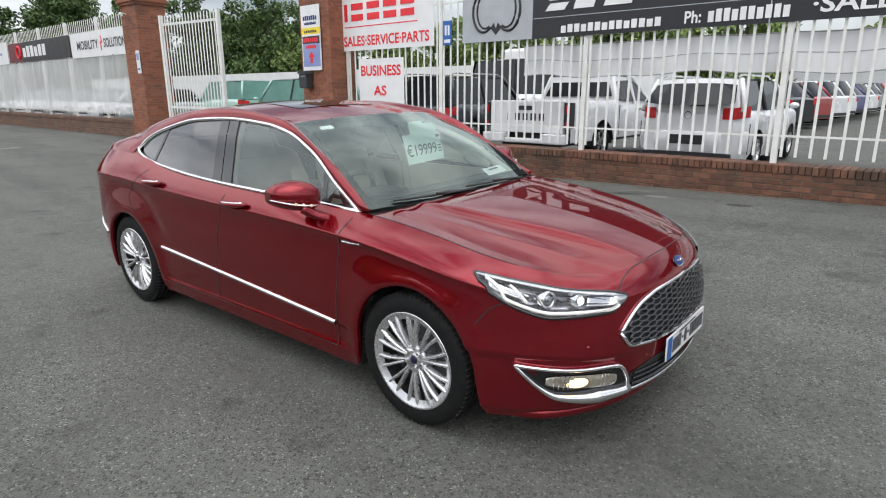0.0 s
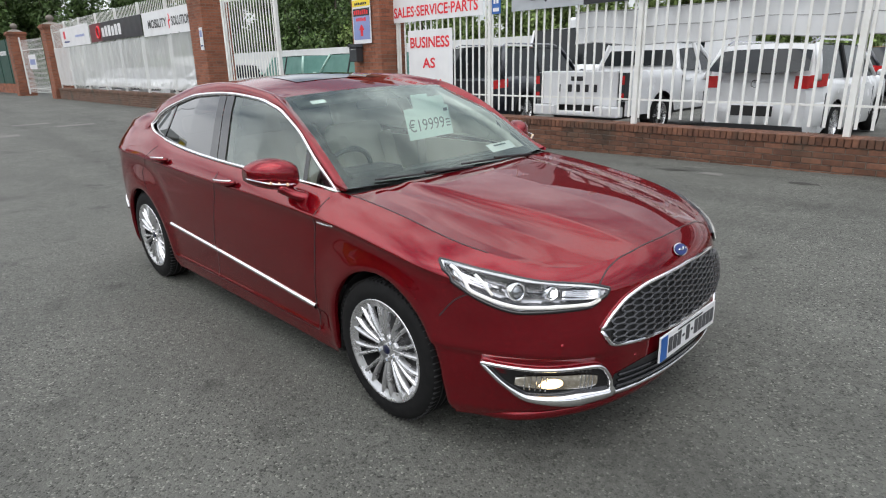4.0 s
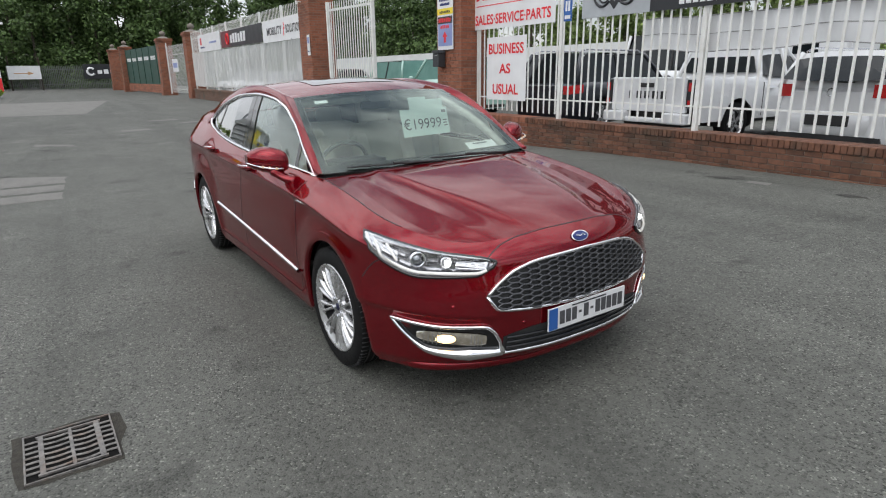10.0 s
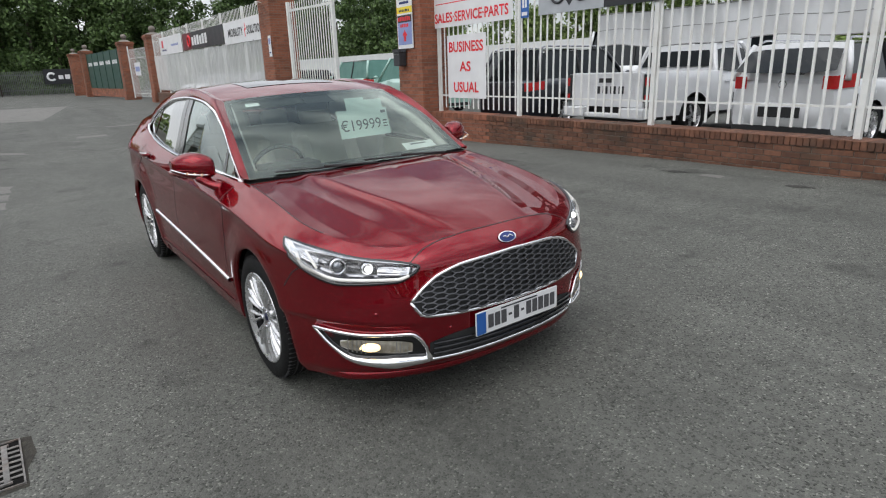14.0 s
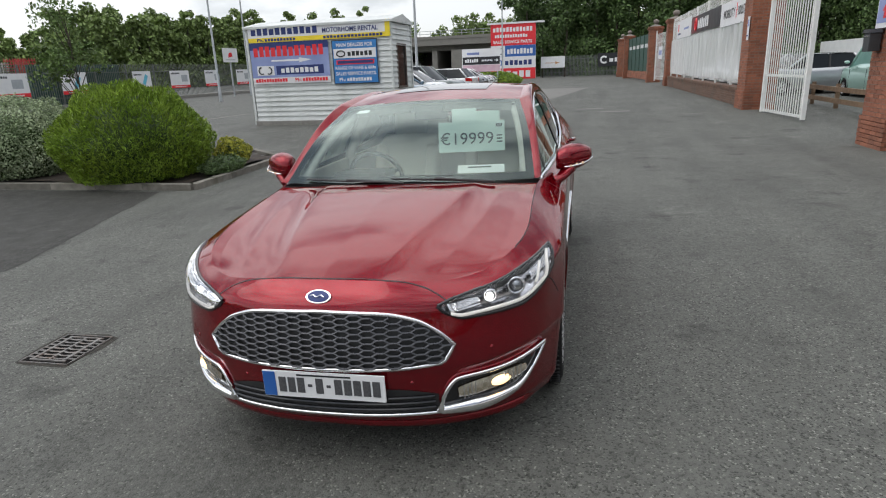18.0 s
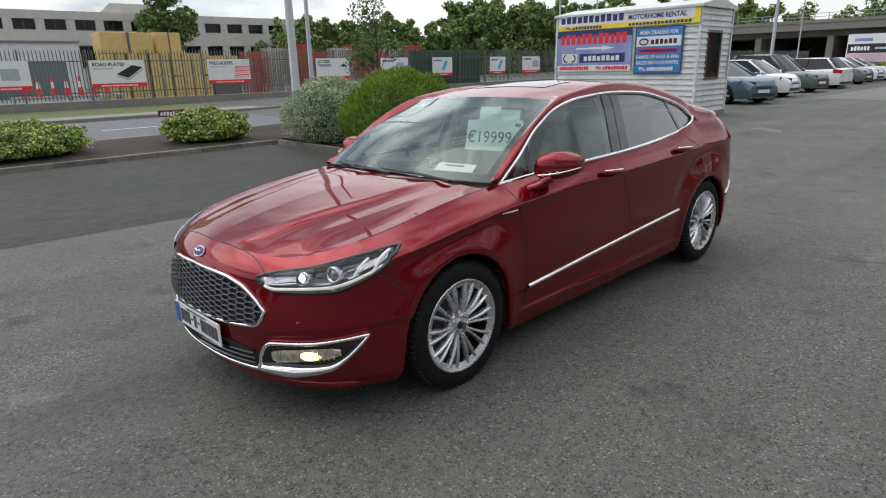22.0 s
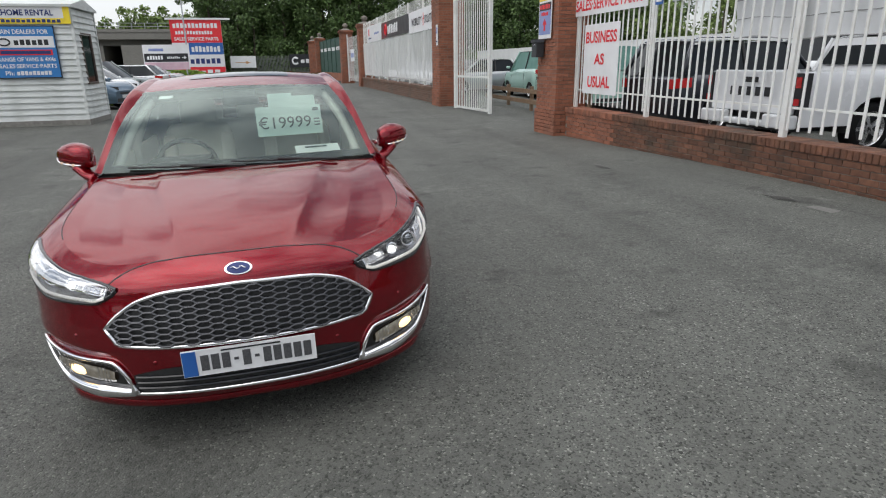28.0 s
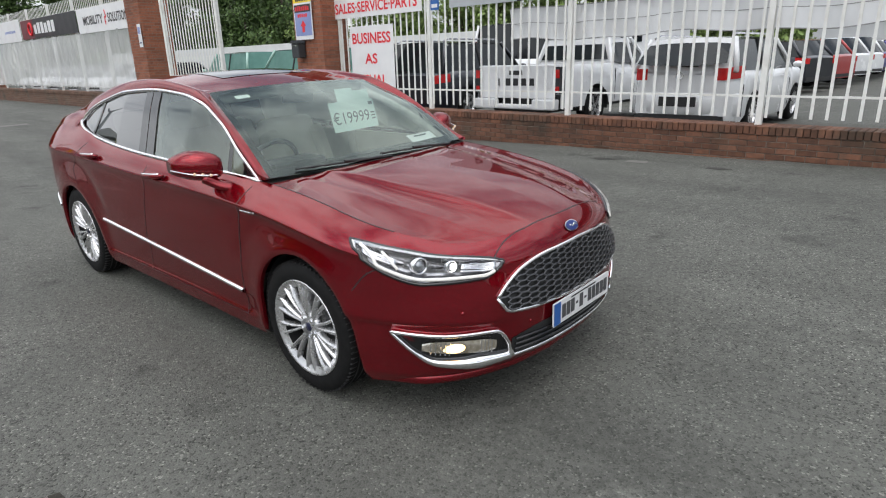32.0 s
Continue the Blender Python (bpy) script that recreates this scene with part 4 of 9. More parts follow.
    pts = [(-1.82 - 0.5 * k / 20, 0.93 * sign, 0.50 + 0.11 * k / 20) for k in range(21)]
    part("bumper_chrome", strip(pts, 0.022, 0.006, 0.005, mid=0.005), CHROME, PANEL["rear_bumper", 0], smooth=True)

# door mirrors
for sign in (1, -1):
    bm = bmesh.new()
    rings = []
    for k in range(15):
        f = k / 14
        y = 0.858 + 0.205 * f
        s = max(0.03, math.sin(math.pi * (0.13 + 0.80 * f)) ** 0.5)
        hz, hx = 0.098 * s * (1 - 0.16 * f), 0.104 * s
        cx, cz = 0.705 - 0.095 * f, 1.046 + 0.016 * f
        ring = []
        for j in range(22):
            a = 2 * math.pi * j / 22
            c, sn = math.cos(a), math.sin(a)
            px = abs(c) ** 0.7 * (1 if c > 0 else -1) * hx * (1.05 if c > 0 else 0.55)
            ring.append((cx + px, y * sign, cz + (abs(sn) ** 0.7 * hz * 0.94 if sn > 0 else -abs(sn) ** 0.6 * hz * 0.78)))
        rings.append(ring)
    rows = grid(bm, rings, True)
    bm.faces.new(rows[0]), bm.faces.new(rows[-1])
    bmesh.ops.recalc_face_normals(bm, faces=bm.faces[:])
    mirror = part("door_mirror", bm, RED, CAR, smooth=True)
    bm = bmesh.new()
    tube(bm, along([(0.80, 0.835 * sign, 0.935), (0.775, 0.885 * sign, 0.955), (0.725, 0.935 * sign, 1.000)], 8), [0.052, 0.050, 0.047, 0.044, 0.042, 0.042, 0.044, 0.048, 0.05], 14, 0.62)
    part("mirror_stalk", bm, RED, mirror, smooth=True)
    bm = bmesh.new()
    tube(bm, along([(0.808, 0.905 * sign, 1.018), (0.802, 0.95 * sign, 1.022), (0.756, 1.022 * sign, 1.034), (0.640, 1.070 * sign, 1.050)], 16), 0.006, 8, 0.8)
    part("mirror_indicator", bm, CHROME, mirror, smooth=True)
    for c in along([(0.805, 0.945 * sign, 1.022), (0.768, 1.012 * sign, 1.034)], 2):
        bm = bmesh.new()
        bmesh.ops.create_icosphere(bm, subdivisions=1, radius=0.0095, matrix=Matrix.Translation(c))
        part("indicator_light", bm, AMBER, mirror, "unlit amber indicator")
    bm = bmesh.new()
    g = [bm.verts.new((0.632 - 0.08 * (0.5 + 0.42 * math.cos(a)), (0.962 + 0.078 * math.cos(a)) * sign, 1.053 + 0.058 * math.sin(a))) for a in np.linspace(0, 2 * math.pi, 20, endpoint=False)]
    bm.faces.new(g)
    part("mirror_glass", bm, CHROME, mirror)

# front: grille
gr_top = curve((0.0, 0.724), (0.26, 0.712), (0.38, 0.682), (0.47, 0.626), (0.525, 0.572))
gr_bot = curve((0.0, 0.490), (0.28, 0.493), (0.40, 0.499), (0.48, 0.508), (0.525, 0.576))
bm = bmesh.new()
ys = np.linspace(-0.523, 0.523, 61)
grid(bm, [[on_nose(y, gr_bot(abs(y)) + (gr_top(abs(y)) - gr_bot(abs(y))) * f, 0.002) for f in np.linspace(0, 1, 13)] for y in ys])
GRILLE = part("grille", bm, BLACK_TRIM, CAR, "dark honeycomb grille in a chrome frame", True)
bm = bmesh.new()
cw, ch = 0.100, 0.0250
inside = lambda y, z: abs(y) < 0.52 and gr_bot(abs(y)) + 0.004 < z < gr_top(abs(y)) - 0.004
for row in range(-1, 24):
    for col in range(-8, 9):
        yc, zc = (col + (0.5 if row % 2 else 0)) * cw, 0.462 + row * ch * 0.5 * 1.0
        pts = []
        for dy, dz in ((-0.5, 0), (-0.22, 0.5), (0.22, 0.5), (0.5, 0.0)):
            pts.append((yc + dy * cw * 0.68, zc + dz * ch * 0.98))
        for (ya, za), (yb, zb) in zip(pts, pts[1:]):
            if inside(ya, za) and inside(yb, zb):
                tube(bm, [on_nose(ya, za, 0.012), on_nose(yb, zb, 0.012)], 0.0052, 6)
part("grille_mesh", bm, material("grille_bars", (0.10, 0.10, 0.105), None, 30, 0.28, 0.7), GRILLE)
loop = [(y, gr_top(abs(y))) for y in np.linspace(-0.525, 0.525, 60)] + [(y, gr_bot(abs(y))) for y in np.linspace(0.525, -0.525, 60)]
bm = bmesh.new()
ringp = [on_nose(y, z, 0.006) for y, z in loop]
tube(bm, ringp + [ringp[0]], 0.009, 8)
part("grille_surround", bm, CHROME, GRILLE, smooth=True)

# badge: a plain blue oval with a bright rim
for name, mat, a0, off, rim in (("badge", CHROME, 1.0, 0.006, 0), ("badge_field", SIGN_NAVY, 0.84, 0.0085, 0)):
    bm = bmesh.new()
    c = on_nose(0.0, 0.772, off)
    ring = [bm.verts.new(on_nose(0.053 * a0 * math.cos(a), 0.772 + 0.021 * a0 * math.sin(a), off)) for a in np.linspace(0, 2 * math.pi, 40, endpoint=False)]
    mid = bm.verts.new(c + Vector((0.003, 0, 0)))
    for i in range(40):
        bm.faces.new((ring[i], ring[(i + 1) % 40], mid))
    ob = part(name, bm, mat, PANEL["front_bumper", 0], "blue oval badge with a bright rim" if name == "badge" else "", True)
bm = bmesh.new()
tube(bm, [on_nose(-0.028 + 0.056 * k / 12, 0.772 + 0.003 * math.sin(k * 0.9), 0.0135) for k in range(13)], 0.0028, 6)
part("badge_stroke", bm, CHROME, PANEL["front_bumper", 0])

# lower intake with slats and chrome lip
bm = bmesh.new()
in_top = curve((0, 0.415), (0.30, 0.40), (0.44, 0.372), (0.50, 0.34))
grid(bm, [[on_nose(y, 0.288 + (in_top(abs(y)) - 0.288) * f, 0.002) for f in np.linspace(0, 1, 6)] for y in np.linspace(-0.455, 0.455, 40)])
INTAKE = part("lower_intake", bm, BLACK_TRIM, CAR, smooth=True)
for z in (0.312, 0.338, 0.364):
    bm = bmesh.new()
    tube(bm, [on_nose(y, z, 0.008) for y in np.linspace(-0.44, 0.44, 30)], 0.006, 6)
    part("slat", bm, BLACK_GLOSS, INTAKE)
bm = bmesh.new()
tube(bm, [on_nose(y, 0.284, 0.008) for y in np.linspace(-0.46, 0.46, 40)], 0.0085, 8)
part("intake_chrome", bm, CHROME, INTAKE, smooth=True)
bm = bmesh.new()
lip = [level_point(0, s) for s in np.linspace(0, 0.75, 40)]
lip = [Vector((p.x, -p.y, p.z)) for p in lip[:0:-1]] + lip
out = [Vector(((p.x - FRONT_X) / 0.64, p.y / 0.85, 0)).normalized() for p in lip]
grid(bm, [[p + n * (a - 0.05 * max(0.0, abs(p.y) - 0.74) / 0.16) + Vector((0, 0, b)) for p, n in zip(lip, out)] for a, b in ((-0.02, 0.050), (0.010, 0.044), (0.022, 0.030), (0.025, 0.016), (0.020, -0.002), (0.0, -0.016), (-0.08, -0.020))])
part("front_lip", bm, RED, CAR, smooth=True)

# number plate: white with a blue band, its writing as plain bars
PLATE = part("number_plate", boxes((-0.26, 0.26, 0, 0.008, 0, 0.112)), BOARD, CAR, "white number plate with a blue band", m=pose(2.400, 0.005, 0.364, 0, 0, 90))
PLATE_INK = material("plate_ink", (0.05, 0.05, 0.055), (0.10, 0.10, 0.105), 160, 0.45)
part("plate_band", boxes((-0.258, -0.205, -0.0025, 0, 0.003, 0.109)), SIGN_BLUE, PLATE, "blue band")
for k in range(11):
    low = k in (3, 5)
    x0 = -0.190 + 0.040 * k
    part("plate_bar", boxes((x0 + (0.006 if low else 0), x0 + (0.024 if low else 0.031), -0.0025, 0, 0.050 if low else 0.022, 0.061 if low else 0.088)), PLATE_INK, PLATE)
part("plate_bar", boxes((-0.11, 0.12, -0.0025, 0, 0.097, 0.103)), SIGN_BLACK, PLATE)

# headlamps and fog lamps
LAMP_DARK = material("lamp_housing", (0.06, 0.06, 0.062), (0.36, 0.36, 0.37), 26, 0.16, 0.9)
LAMP_SHELL = material("lamp_reflector", (0.24, 0.24, 0.25), (0.52, 0.52, 0.53), 18, 0.18, 0.85)
STRIP_CLEAR = material("clear_light_strip", (0.80, 0.78, 0.74), (0.86, 0.84, 0.80), 30, 0.2, coat=0.6, emit=(1.0, 0.93, 0.80), emit_strength=0.15)
LENS_BALL = material("projector_glass", (0.24, 0.25, 0.26), (0.34, 0.35, 0.36), 8, 0.05, 0.8, coat=1.0)
for sign in (1, -1):
    lay = lambda f, g, off: on_skin(mirrored(lamp_point(f, g), sign), off)
    patch = lambda off, f0=0.0, f1=1.0, g0=0.0, g1=1.0, m=40, n=10: [[lay(f0 + (f1 - f0) * i / m, g0 + (g1 - g0) * j / n, off(f0 + (f1 - f0) * i / m, g0 + (g1 - g0) * j / n) if callable(off) else off) for j in range(n + 1)] for i in range(m + 1)]
    deep = lambda f, g: 0.003 - 0.052 * min(1.0, 5 * min(g, 1 - g), 9 * min(f, 1 - f)) * (0.55 + 0.45 * math.sin(math.pi * f))
    bm = bmesh.new()
    grid(bm, patch(deep, m=60, n=20))
    bmesh.ops.recalc_face_normals(bm, faces=bm.faces[:])
    LAMP = part("headlamp", bm, LAMP_SHELL, CAR, "clear headlamp with bright reflectors", True)
    # black rim round the lens
    rim_line = [(f, 0.0) for f in np.linspace(0, 1, 50)] + [(1.0, g) for g in np.linspace(0.1, 0.9, 6)] + [(f, 1.0) for f in np.linspace(1, 0, 50)] + [(0.0, g) for g in np.linspace(0.9, 0.1, 4)]
    ring = [lay(f, g, 0.002) for f, g in rim_line]
    bm = bmesh.new()
    tube(bm, ring + [ring[0]], 0.0085, 8, cap=False)
    part("lamp_rim", bm, BLACK_GLOSS, LAMP, "gloss black rim", True)
    # dark bezel across the upper rear of the housing
    bm = bmesh.new()
    grid(bm, patch(lambda f, g: deep(f, g) + 0.012, 0.40, 0.97, 0.04, 0.17, 24, 4))
    part("lamp_bezel", bm, BLACK_TRIM, LAMP, smooth=True)
    # ribbed reflectors
    for f0, f1, g0, g1, count in ((0.05, 0.27, 0.26, 0.70, 6), (0.68, 0.92, 0.36, 0.74, 5)):
        for j in range(count):
            g = g0 + (g1 - g0) * j / (count - 1)
            bm = bmesh.new()
            tube(bm, [lay(f, g, deep(f, g) + 0.014) for f in np.linspace(f0, f1, 14)], 0.0042, 6)
            part("reflector_rib", bm, CHROME, LAMP, smooth=True)
    # two projectors in bright rings
    for f, g, radius, lit in ((0.335, 0.44, 0.020, True), (0.53, 0.47, 0.026, False)):
        c = lay(f, g, -0.020)
        turn = Vector((1, 0.25 * sign, 0.05)).to_track_quat("X", "Z").to_matrix().to_4x4()
        bm = bmesh.new()
        lathe(bm, [(radius * 1.35, -0.03), (radius * 1.45, 0.004), (radius * 1.25, 0.010), (radius * 1.02, 0.002), (radius, -0.01)], 28, "x")
        bmesh.ops.transform(bm, matrix=Matrix.Translation(c) @ turn, verts=bm.verts[:])
        holder = part("projector_ring", bm, CHROME, LAMP, smooth=True)
        bm = bmesh.new()
        bmesh.ops.create_uvsphere(bm, u_segments=20, v_segments=12, radius=radius, matrix=Matrix.Translation(c - Vector((0.010, 0, 0))))
        part("projector", bm, LENS_BALL, holder, smooth=True)
        if lit:
            bm = bmesh.new()
            bmesh.ops.create_uvsphere(bm, u_segments=14, v_segments=8, radius=0.015, matrix=Matrix.Translation(c + Vector((0.010, 0, 0))))
            part("headlamp_bulb", bm, LAMP_ON, holder, "lit headlamp bulb", True)
    # light strip: along the lower edge and up at the rear, with a second inner leg
    for line in ([(f, 0.87) for f in np.linspace(0.05, 0.80, 40)] + [(0.80 + 0.13 * k, 0.87 - 0.60 * k) for k in np.linspace(0.1, 1, 10)],
                 [(0.66 + 0.11 * k, 0.74 - 0.40 * k) for k in np.linspace(0, 1, 10)]):
        bm = bmesh.new()
        tube(bm, [lay(f, g, 0.006 if f < 0.8 else 0.002) for f, g in line], 0.0075 if len(line) > 12 else 0.006, 8)
        part("light_strip", bm, STRIP_CLEAR, LAMP, "clear light strip", True)
    bm = bmesh.new()
    grid(bm, patch(lambda f, g: 0.006 + 0.014 * math.sin(math.pi * min(1, max(0, g))) ** 0.5 * math.sin(math.pi * min(1, max(0.02, f))) ** 0.3, m=50))
    part("lens", bm, LENS, LAMP, smooth=True).visible_shadow = False
    # fog lamp in its chrome bracket
    fog = [(0.455, 0.292), (0.60, 0.288), (0.73, 0.305), (0.80, 0.37), (0.845, 0.455), (0.70, 0.432), (0.53, 0.425), (0.475, 0.36)]
    ring = along([(0, y, z) for y, z in fog + fog[:1]], 64)
    put = lambda y, z, off: on_nose(y * sign, z, off)
    bm = bmesh.new()
    c = sum((Vector((0, y, z)) for y, z in fog), Vector()) / len(fog)
    rows = [[put(c.y + (p.y - c.y) * k, c.z + (p.z - c.z) * k, 0.0025) for p in ring[:-1]] for k in (0.02, 0.35, 0.7, 1.0)]
    grid(bm, rows, True)
    FOG = part("fog_lamp", bm, BLACK_GLOSS, CAR, "lit fog lamp in a chrome bracket", True)
    bm = bmesh.new()
    wide = [0.009 + 0.023 * max(0, 1 - abs(((i / 64 + 0.02) % 1) - 0.16) * 4.2) for i in range(65)]
    tube(bm, [put(p.y, p.z, 0.009) for p in ring], wide, 8, 1.0)
    part("fog_chrome", bm, CHROME, FOG, "thick polished chrome bracket", True)
    bm = bmesh.new()
    grid(bm, [[put(y, z0 + (z1 - z0) * j / 4, 0.008 + 0.006 * math.sin(math.pi * j / 4)) for j in range(5)] for y, z0, z1 in [(0.525 + 0.25 * k / 20, 0.326 + 0.030 * k / 20 + 0.012 * abs(k / 10 - 1) ** 4, 0.392 + 0.020 * k / 20 - 0.012 * abs(k / 10 - 1) ** 4) for k in range(21)]])
    fog_lens = part("fog_lens", bm, FOG_LENS, FOG, smooth=True)
    for k in range(9):
        bm = bmesh.new()
        y = (0.545 if k < 4 else 0.64) + 0.014 * k
        tube(bm, [put(y, 0.330 + 0.02 * k / 7 + 0.062 * g, 0.0145) for g in np.linspace(0, 1, 5)], 0.003, 6)
        part("lens_rib", bm, CHROME, fog_lens)
    bm = bmesh.new()
    grid(bm, [[put(0.680 + 0.038 * r * math.cos(a), 0.371 + 0.023 * r * math.sin(a), 0.012 + 0.012 * (1 - r * r)) for a in np.linspace(0, 2 * math.pi, 24, endpoint=False)] for r in (0.03, 0.5, 0.8, 1.0)], True)
    part("fog_bulb", bm, FOG_ON, FOG, "glowing warm bulb")
    # parking sensors
    for y, z in ((0.66, 0.53), (0.36, 0.425)):
        bm = bmesh.new()
        bmesh.ops.create_uvsphere(bm, u_segments=10, v_segments=6, radius=0.011, matrix=Matrix.Translation(put(y, z, -0.006)))
        part("parking_sensor", bm, RED, PANEL["front_bumper", 0], smooth=True)

# wheels
CAP_BLUE = material("centre_cap_blue", (0.01, 0.012, 0.04), None, 5, 0.3)


def make_wheel():
    hub = new("wheel")
    bm = bmesh.new()
    prof = [(0.238, -0.105), (0.262, -0.112), (0.300, -0.112), (0.322, -0.100), (0.332, -0.082), (0.335, -0.05), (0.335, 0.05), (0.332, 0.082), (0.322, 0.100), (0.300, 0.112), (0.262, 0.112), (0.238, 0.105)]
    lathe(bm, prof, 72, "y")
    tyre = part("tyre", bm, TYRE, hub, "black road tyre", True)
    bm = bmesh.new()
    for y in (-0.055, -0.018, 0.018, 0.055):
        lathe(bm, [(0.3362, y - 0.005), (0.3362, y + 0.005)], 72, "y")
    part("tread_groove", bm, BLACK_TRIM, tyre)
    bm = bmesh.new()
    for k in range(72):
        for s in (-1, 1):
            m = Matrix.Rotation(2 * math.pi * (k + 0.25 * s) / 72, 4, "Y") @ Matrix.Translation((0, 0.079 * s, 0.3295))
            box(bm, -0.0025, 0.0025, -0.022, 0.022, -0.004, 0.004, m)
    part("tread_sipe", bm, BLACK_TRIM, tyre)["kind"] = "stuff"
    bm = bmesh.new()
    lathe(bm, [(0.205, 0.09), (0.222, 0.098), (0.236, 0.108), (0.243, 0.112), (0.246, 0.104), (0.238, 0.085)], 72, "y")
    rim = part("rim", bm, ALLOY, hub, "silver multi-spoke alloy rim", True)
    # barrel in black instead of alloy: shade between the spokes as colour
    bm = bmesh.new()
    lathe(bm, [(0.238, 0.085), (0.207, -0.02), (0.207, -0.10), (0.24, -0.108)], 72, "y")
    part("rim_barrel", bm, BLACK_TRIM, rim, "inner barrel coloured dark for the shade behind the spokes", True)
    for k in range(10):
        for s in (-1, 1):
            bm = bmesh.new()
            a = 2 * math.pi * k / 10
            rows = []
            for f in np.linspace(0, 1, 8):
                r = 0.05 + 0.185 * f
                ang = a + s * (0.075 + 0.062 * f)
                w = 0.0070 + 0.0034 * f**2
                y = 0.088 + 0.016 * math.sin(math.pi * f * 0.8) + 0.004 * f
                d = Vector((math.cos(ang), 0, math.sin(ang)))
                e = Vector((-math.sin(ang), 0, math.cos(ang)))
                c = d * r
                rows.append([c - e * w + Vector((0, y - 0.032, 0)), c - e * w * 0.75 + Vector((0, y - 0.003, 0)), c + Vector((0, y, 0)), c + e * w * 0.75 + Vector((0, y - 0.003, 0)), c + e * w + Vector((0, y - 0.032, 0))])
            grid(bm, rows)
            bmesh.ops.recalc_face_normals(bm, faces=bm.faces[:])
            part("spoke", bm, ALLOY, rim, smooth=True)
    bm = bmesh.new()
    lathe(bm, [(0.0, 0.086), (0.030, 0.086), (0.034, 0.080), (0.062, 0.088), (0.072, 0.080), (0.075, 0.05), (0.075, -0.05)], 40, "y")
    part("hub", bm, ALLOY, rim, smooth=True)
    bm = bmesh.new()
    lathe(bm, [(0.0, 0.093), (0.018, 0.092), (0.022, 0.087)], 28, "y")
    part("centre_cap", bm, CAP_BLUE, rim, "dark blue centre cap", True)
    for k in range(5):
        a = 2 * math.pi * (k + 0.5) / 5
        bm = bmesh.new()
        lathe(bm, [(0.0, 0.098), (0.008, 0.098), (0.0105, 0.092), (0.0105, 0.075)], 6, "y")
        bmesh.ops.translate(bm, verts=bm.verts[:], vec=(0.051 * math.cos(a), 0, 0.051 * math.sin(a)))
        part("wheel_nut", bm, CHROME, rim)
    bm = bmesh.new()
    lathe(bm, [(0.07, 0.03), (0.165, 0.03), (0.165, 0.005), (0.07, 0.005)], 48, "y")
    part("brake_disc", bm, material("brake_iron", (0.07, 0.07, 0.072), (0.12, 0.12, 0.12), 30, 0.5, 0.6), hub, smooth=False)
    # added black disc that stands for the shade deep in the wheel
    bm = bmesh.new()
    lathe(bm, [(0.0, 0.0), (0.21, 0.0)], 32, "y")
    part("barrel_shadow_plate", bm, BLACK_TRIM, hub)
    return hub


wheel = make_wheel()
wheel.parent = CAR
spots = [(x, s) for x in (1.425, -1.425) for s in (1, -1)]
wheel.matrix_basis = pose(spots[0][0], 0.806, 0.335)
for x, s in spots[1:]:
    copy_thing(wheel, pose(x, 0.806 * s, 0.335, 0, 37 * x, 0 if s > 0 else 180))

# cabin
part("cabin_floor", boxes((-1.6, 1.05, -0.78, 0.78, 0.28, 0.34)), DASH, CAR)
bm = bmesh.new()
rows = []
for f in np.linspace(0, 1, 14):
    y = -0.80 + 1.6 * f
    rows.append([(1.10 - 0.05 * (2 * f - 1) ** 2, y, 0.955), (0.90, y, 0.975), (0.66, y, 0.962), (0.58, y, 0.93), (0.56, y, 0.80), (0.62, y, 0.62), (0.75, y, 0.40)])
grid(bm, rows)
dash = part("dashboard", bm, DASH, CAR, "charcoal dashboard", True)
part("binnacle", boxes((0.58, 0.78, -0.55, -0.20, 0.955, 1.005)), DASH, dash)
bm = bmesh.new()
n_w = 40
wheel_pts = [Vector((0, 0.182 * math.cos(a), 0.182 * math.sin(a))) for a in np.linspace(0, 2 * math.pi, n_w + 1)]
tilt = pose(0.46, -0.37, 0.93, 0, 24, 0)
tube(bm, [tilt @ p for p in wheel_pts], 0.015, 8, cap=False)
for a in (0.3, math.pi - 0.3, -math.pi / 2):
    tube(bm, [tilt @ Vector((0.02, 0.05 * math.cos(a), 0.05 * math.sin(a))), tilt @ Vector((0, 0.178 * math.cos(a), 0.178 * math.sin(a)))], 0.013, 6)
bmesh.ops.create_uvsphere(bm, u_segments=16, v_segments=8, radius=0.062, matrix=tilt @ Matrix.Diagonal((0.5, 1, 1, 1)))
part("steering_wheel", bm, DASH, CAR, "dark steering wheel", True)


def seat_cushion(w, d, h):
    bm = bmesh.new()
    rings = []
    for k, (f, s) in enumerate(((0.0, 0.86), (0.08, 0.97), (0.5, 1.0), (0.92, 0.97), (1.0, 0.84))):
        ring = []
        for a in np.linspace(0, 2 * math.pi, 28, endpoint=False):
            c, sn = math.cos(a), math.sin(a)
            ring.append((d / 2 * s * abs(c) ** 0.4 * math.copysign(1, c), w / 2 * s * abs(sn) ** 0.5 * math.copysign(1, sn), h * f))
        rings.append(ring)
    rows = grid(bm, rings, True)
    bm.faces.new(rows[-1]), bm.faces.new(rows[0][::-1])
    return bm


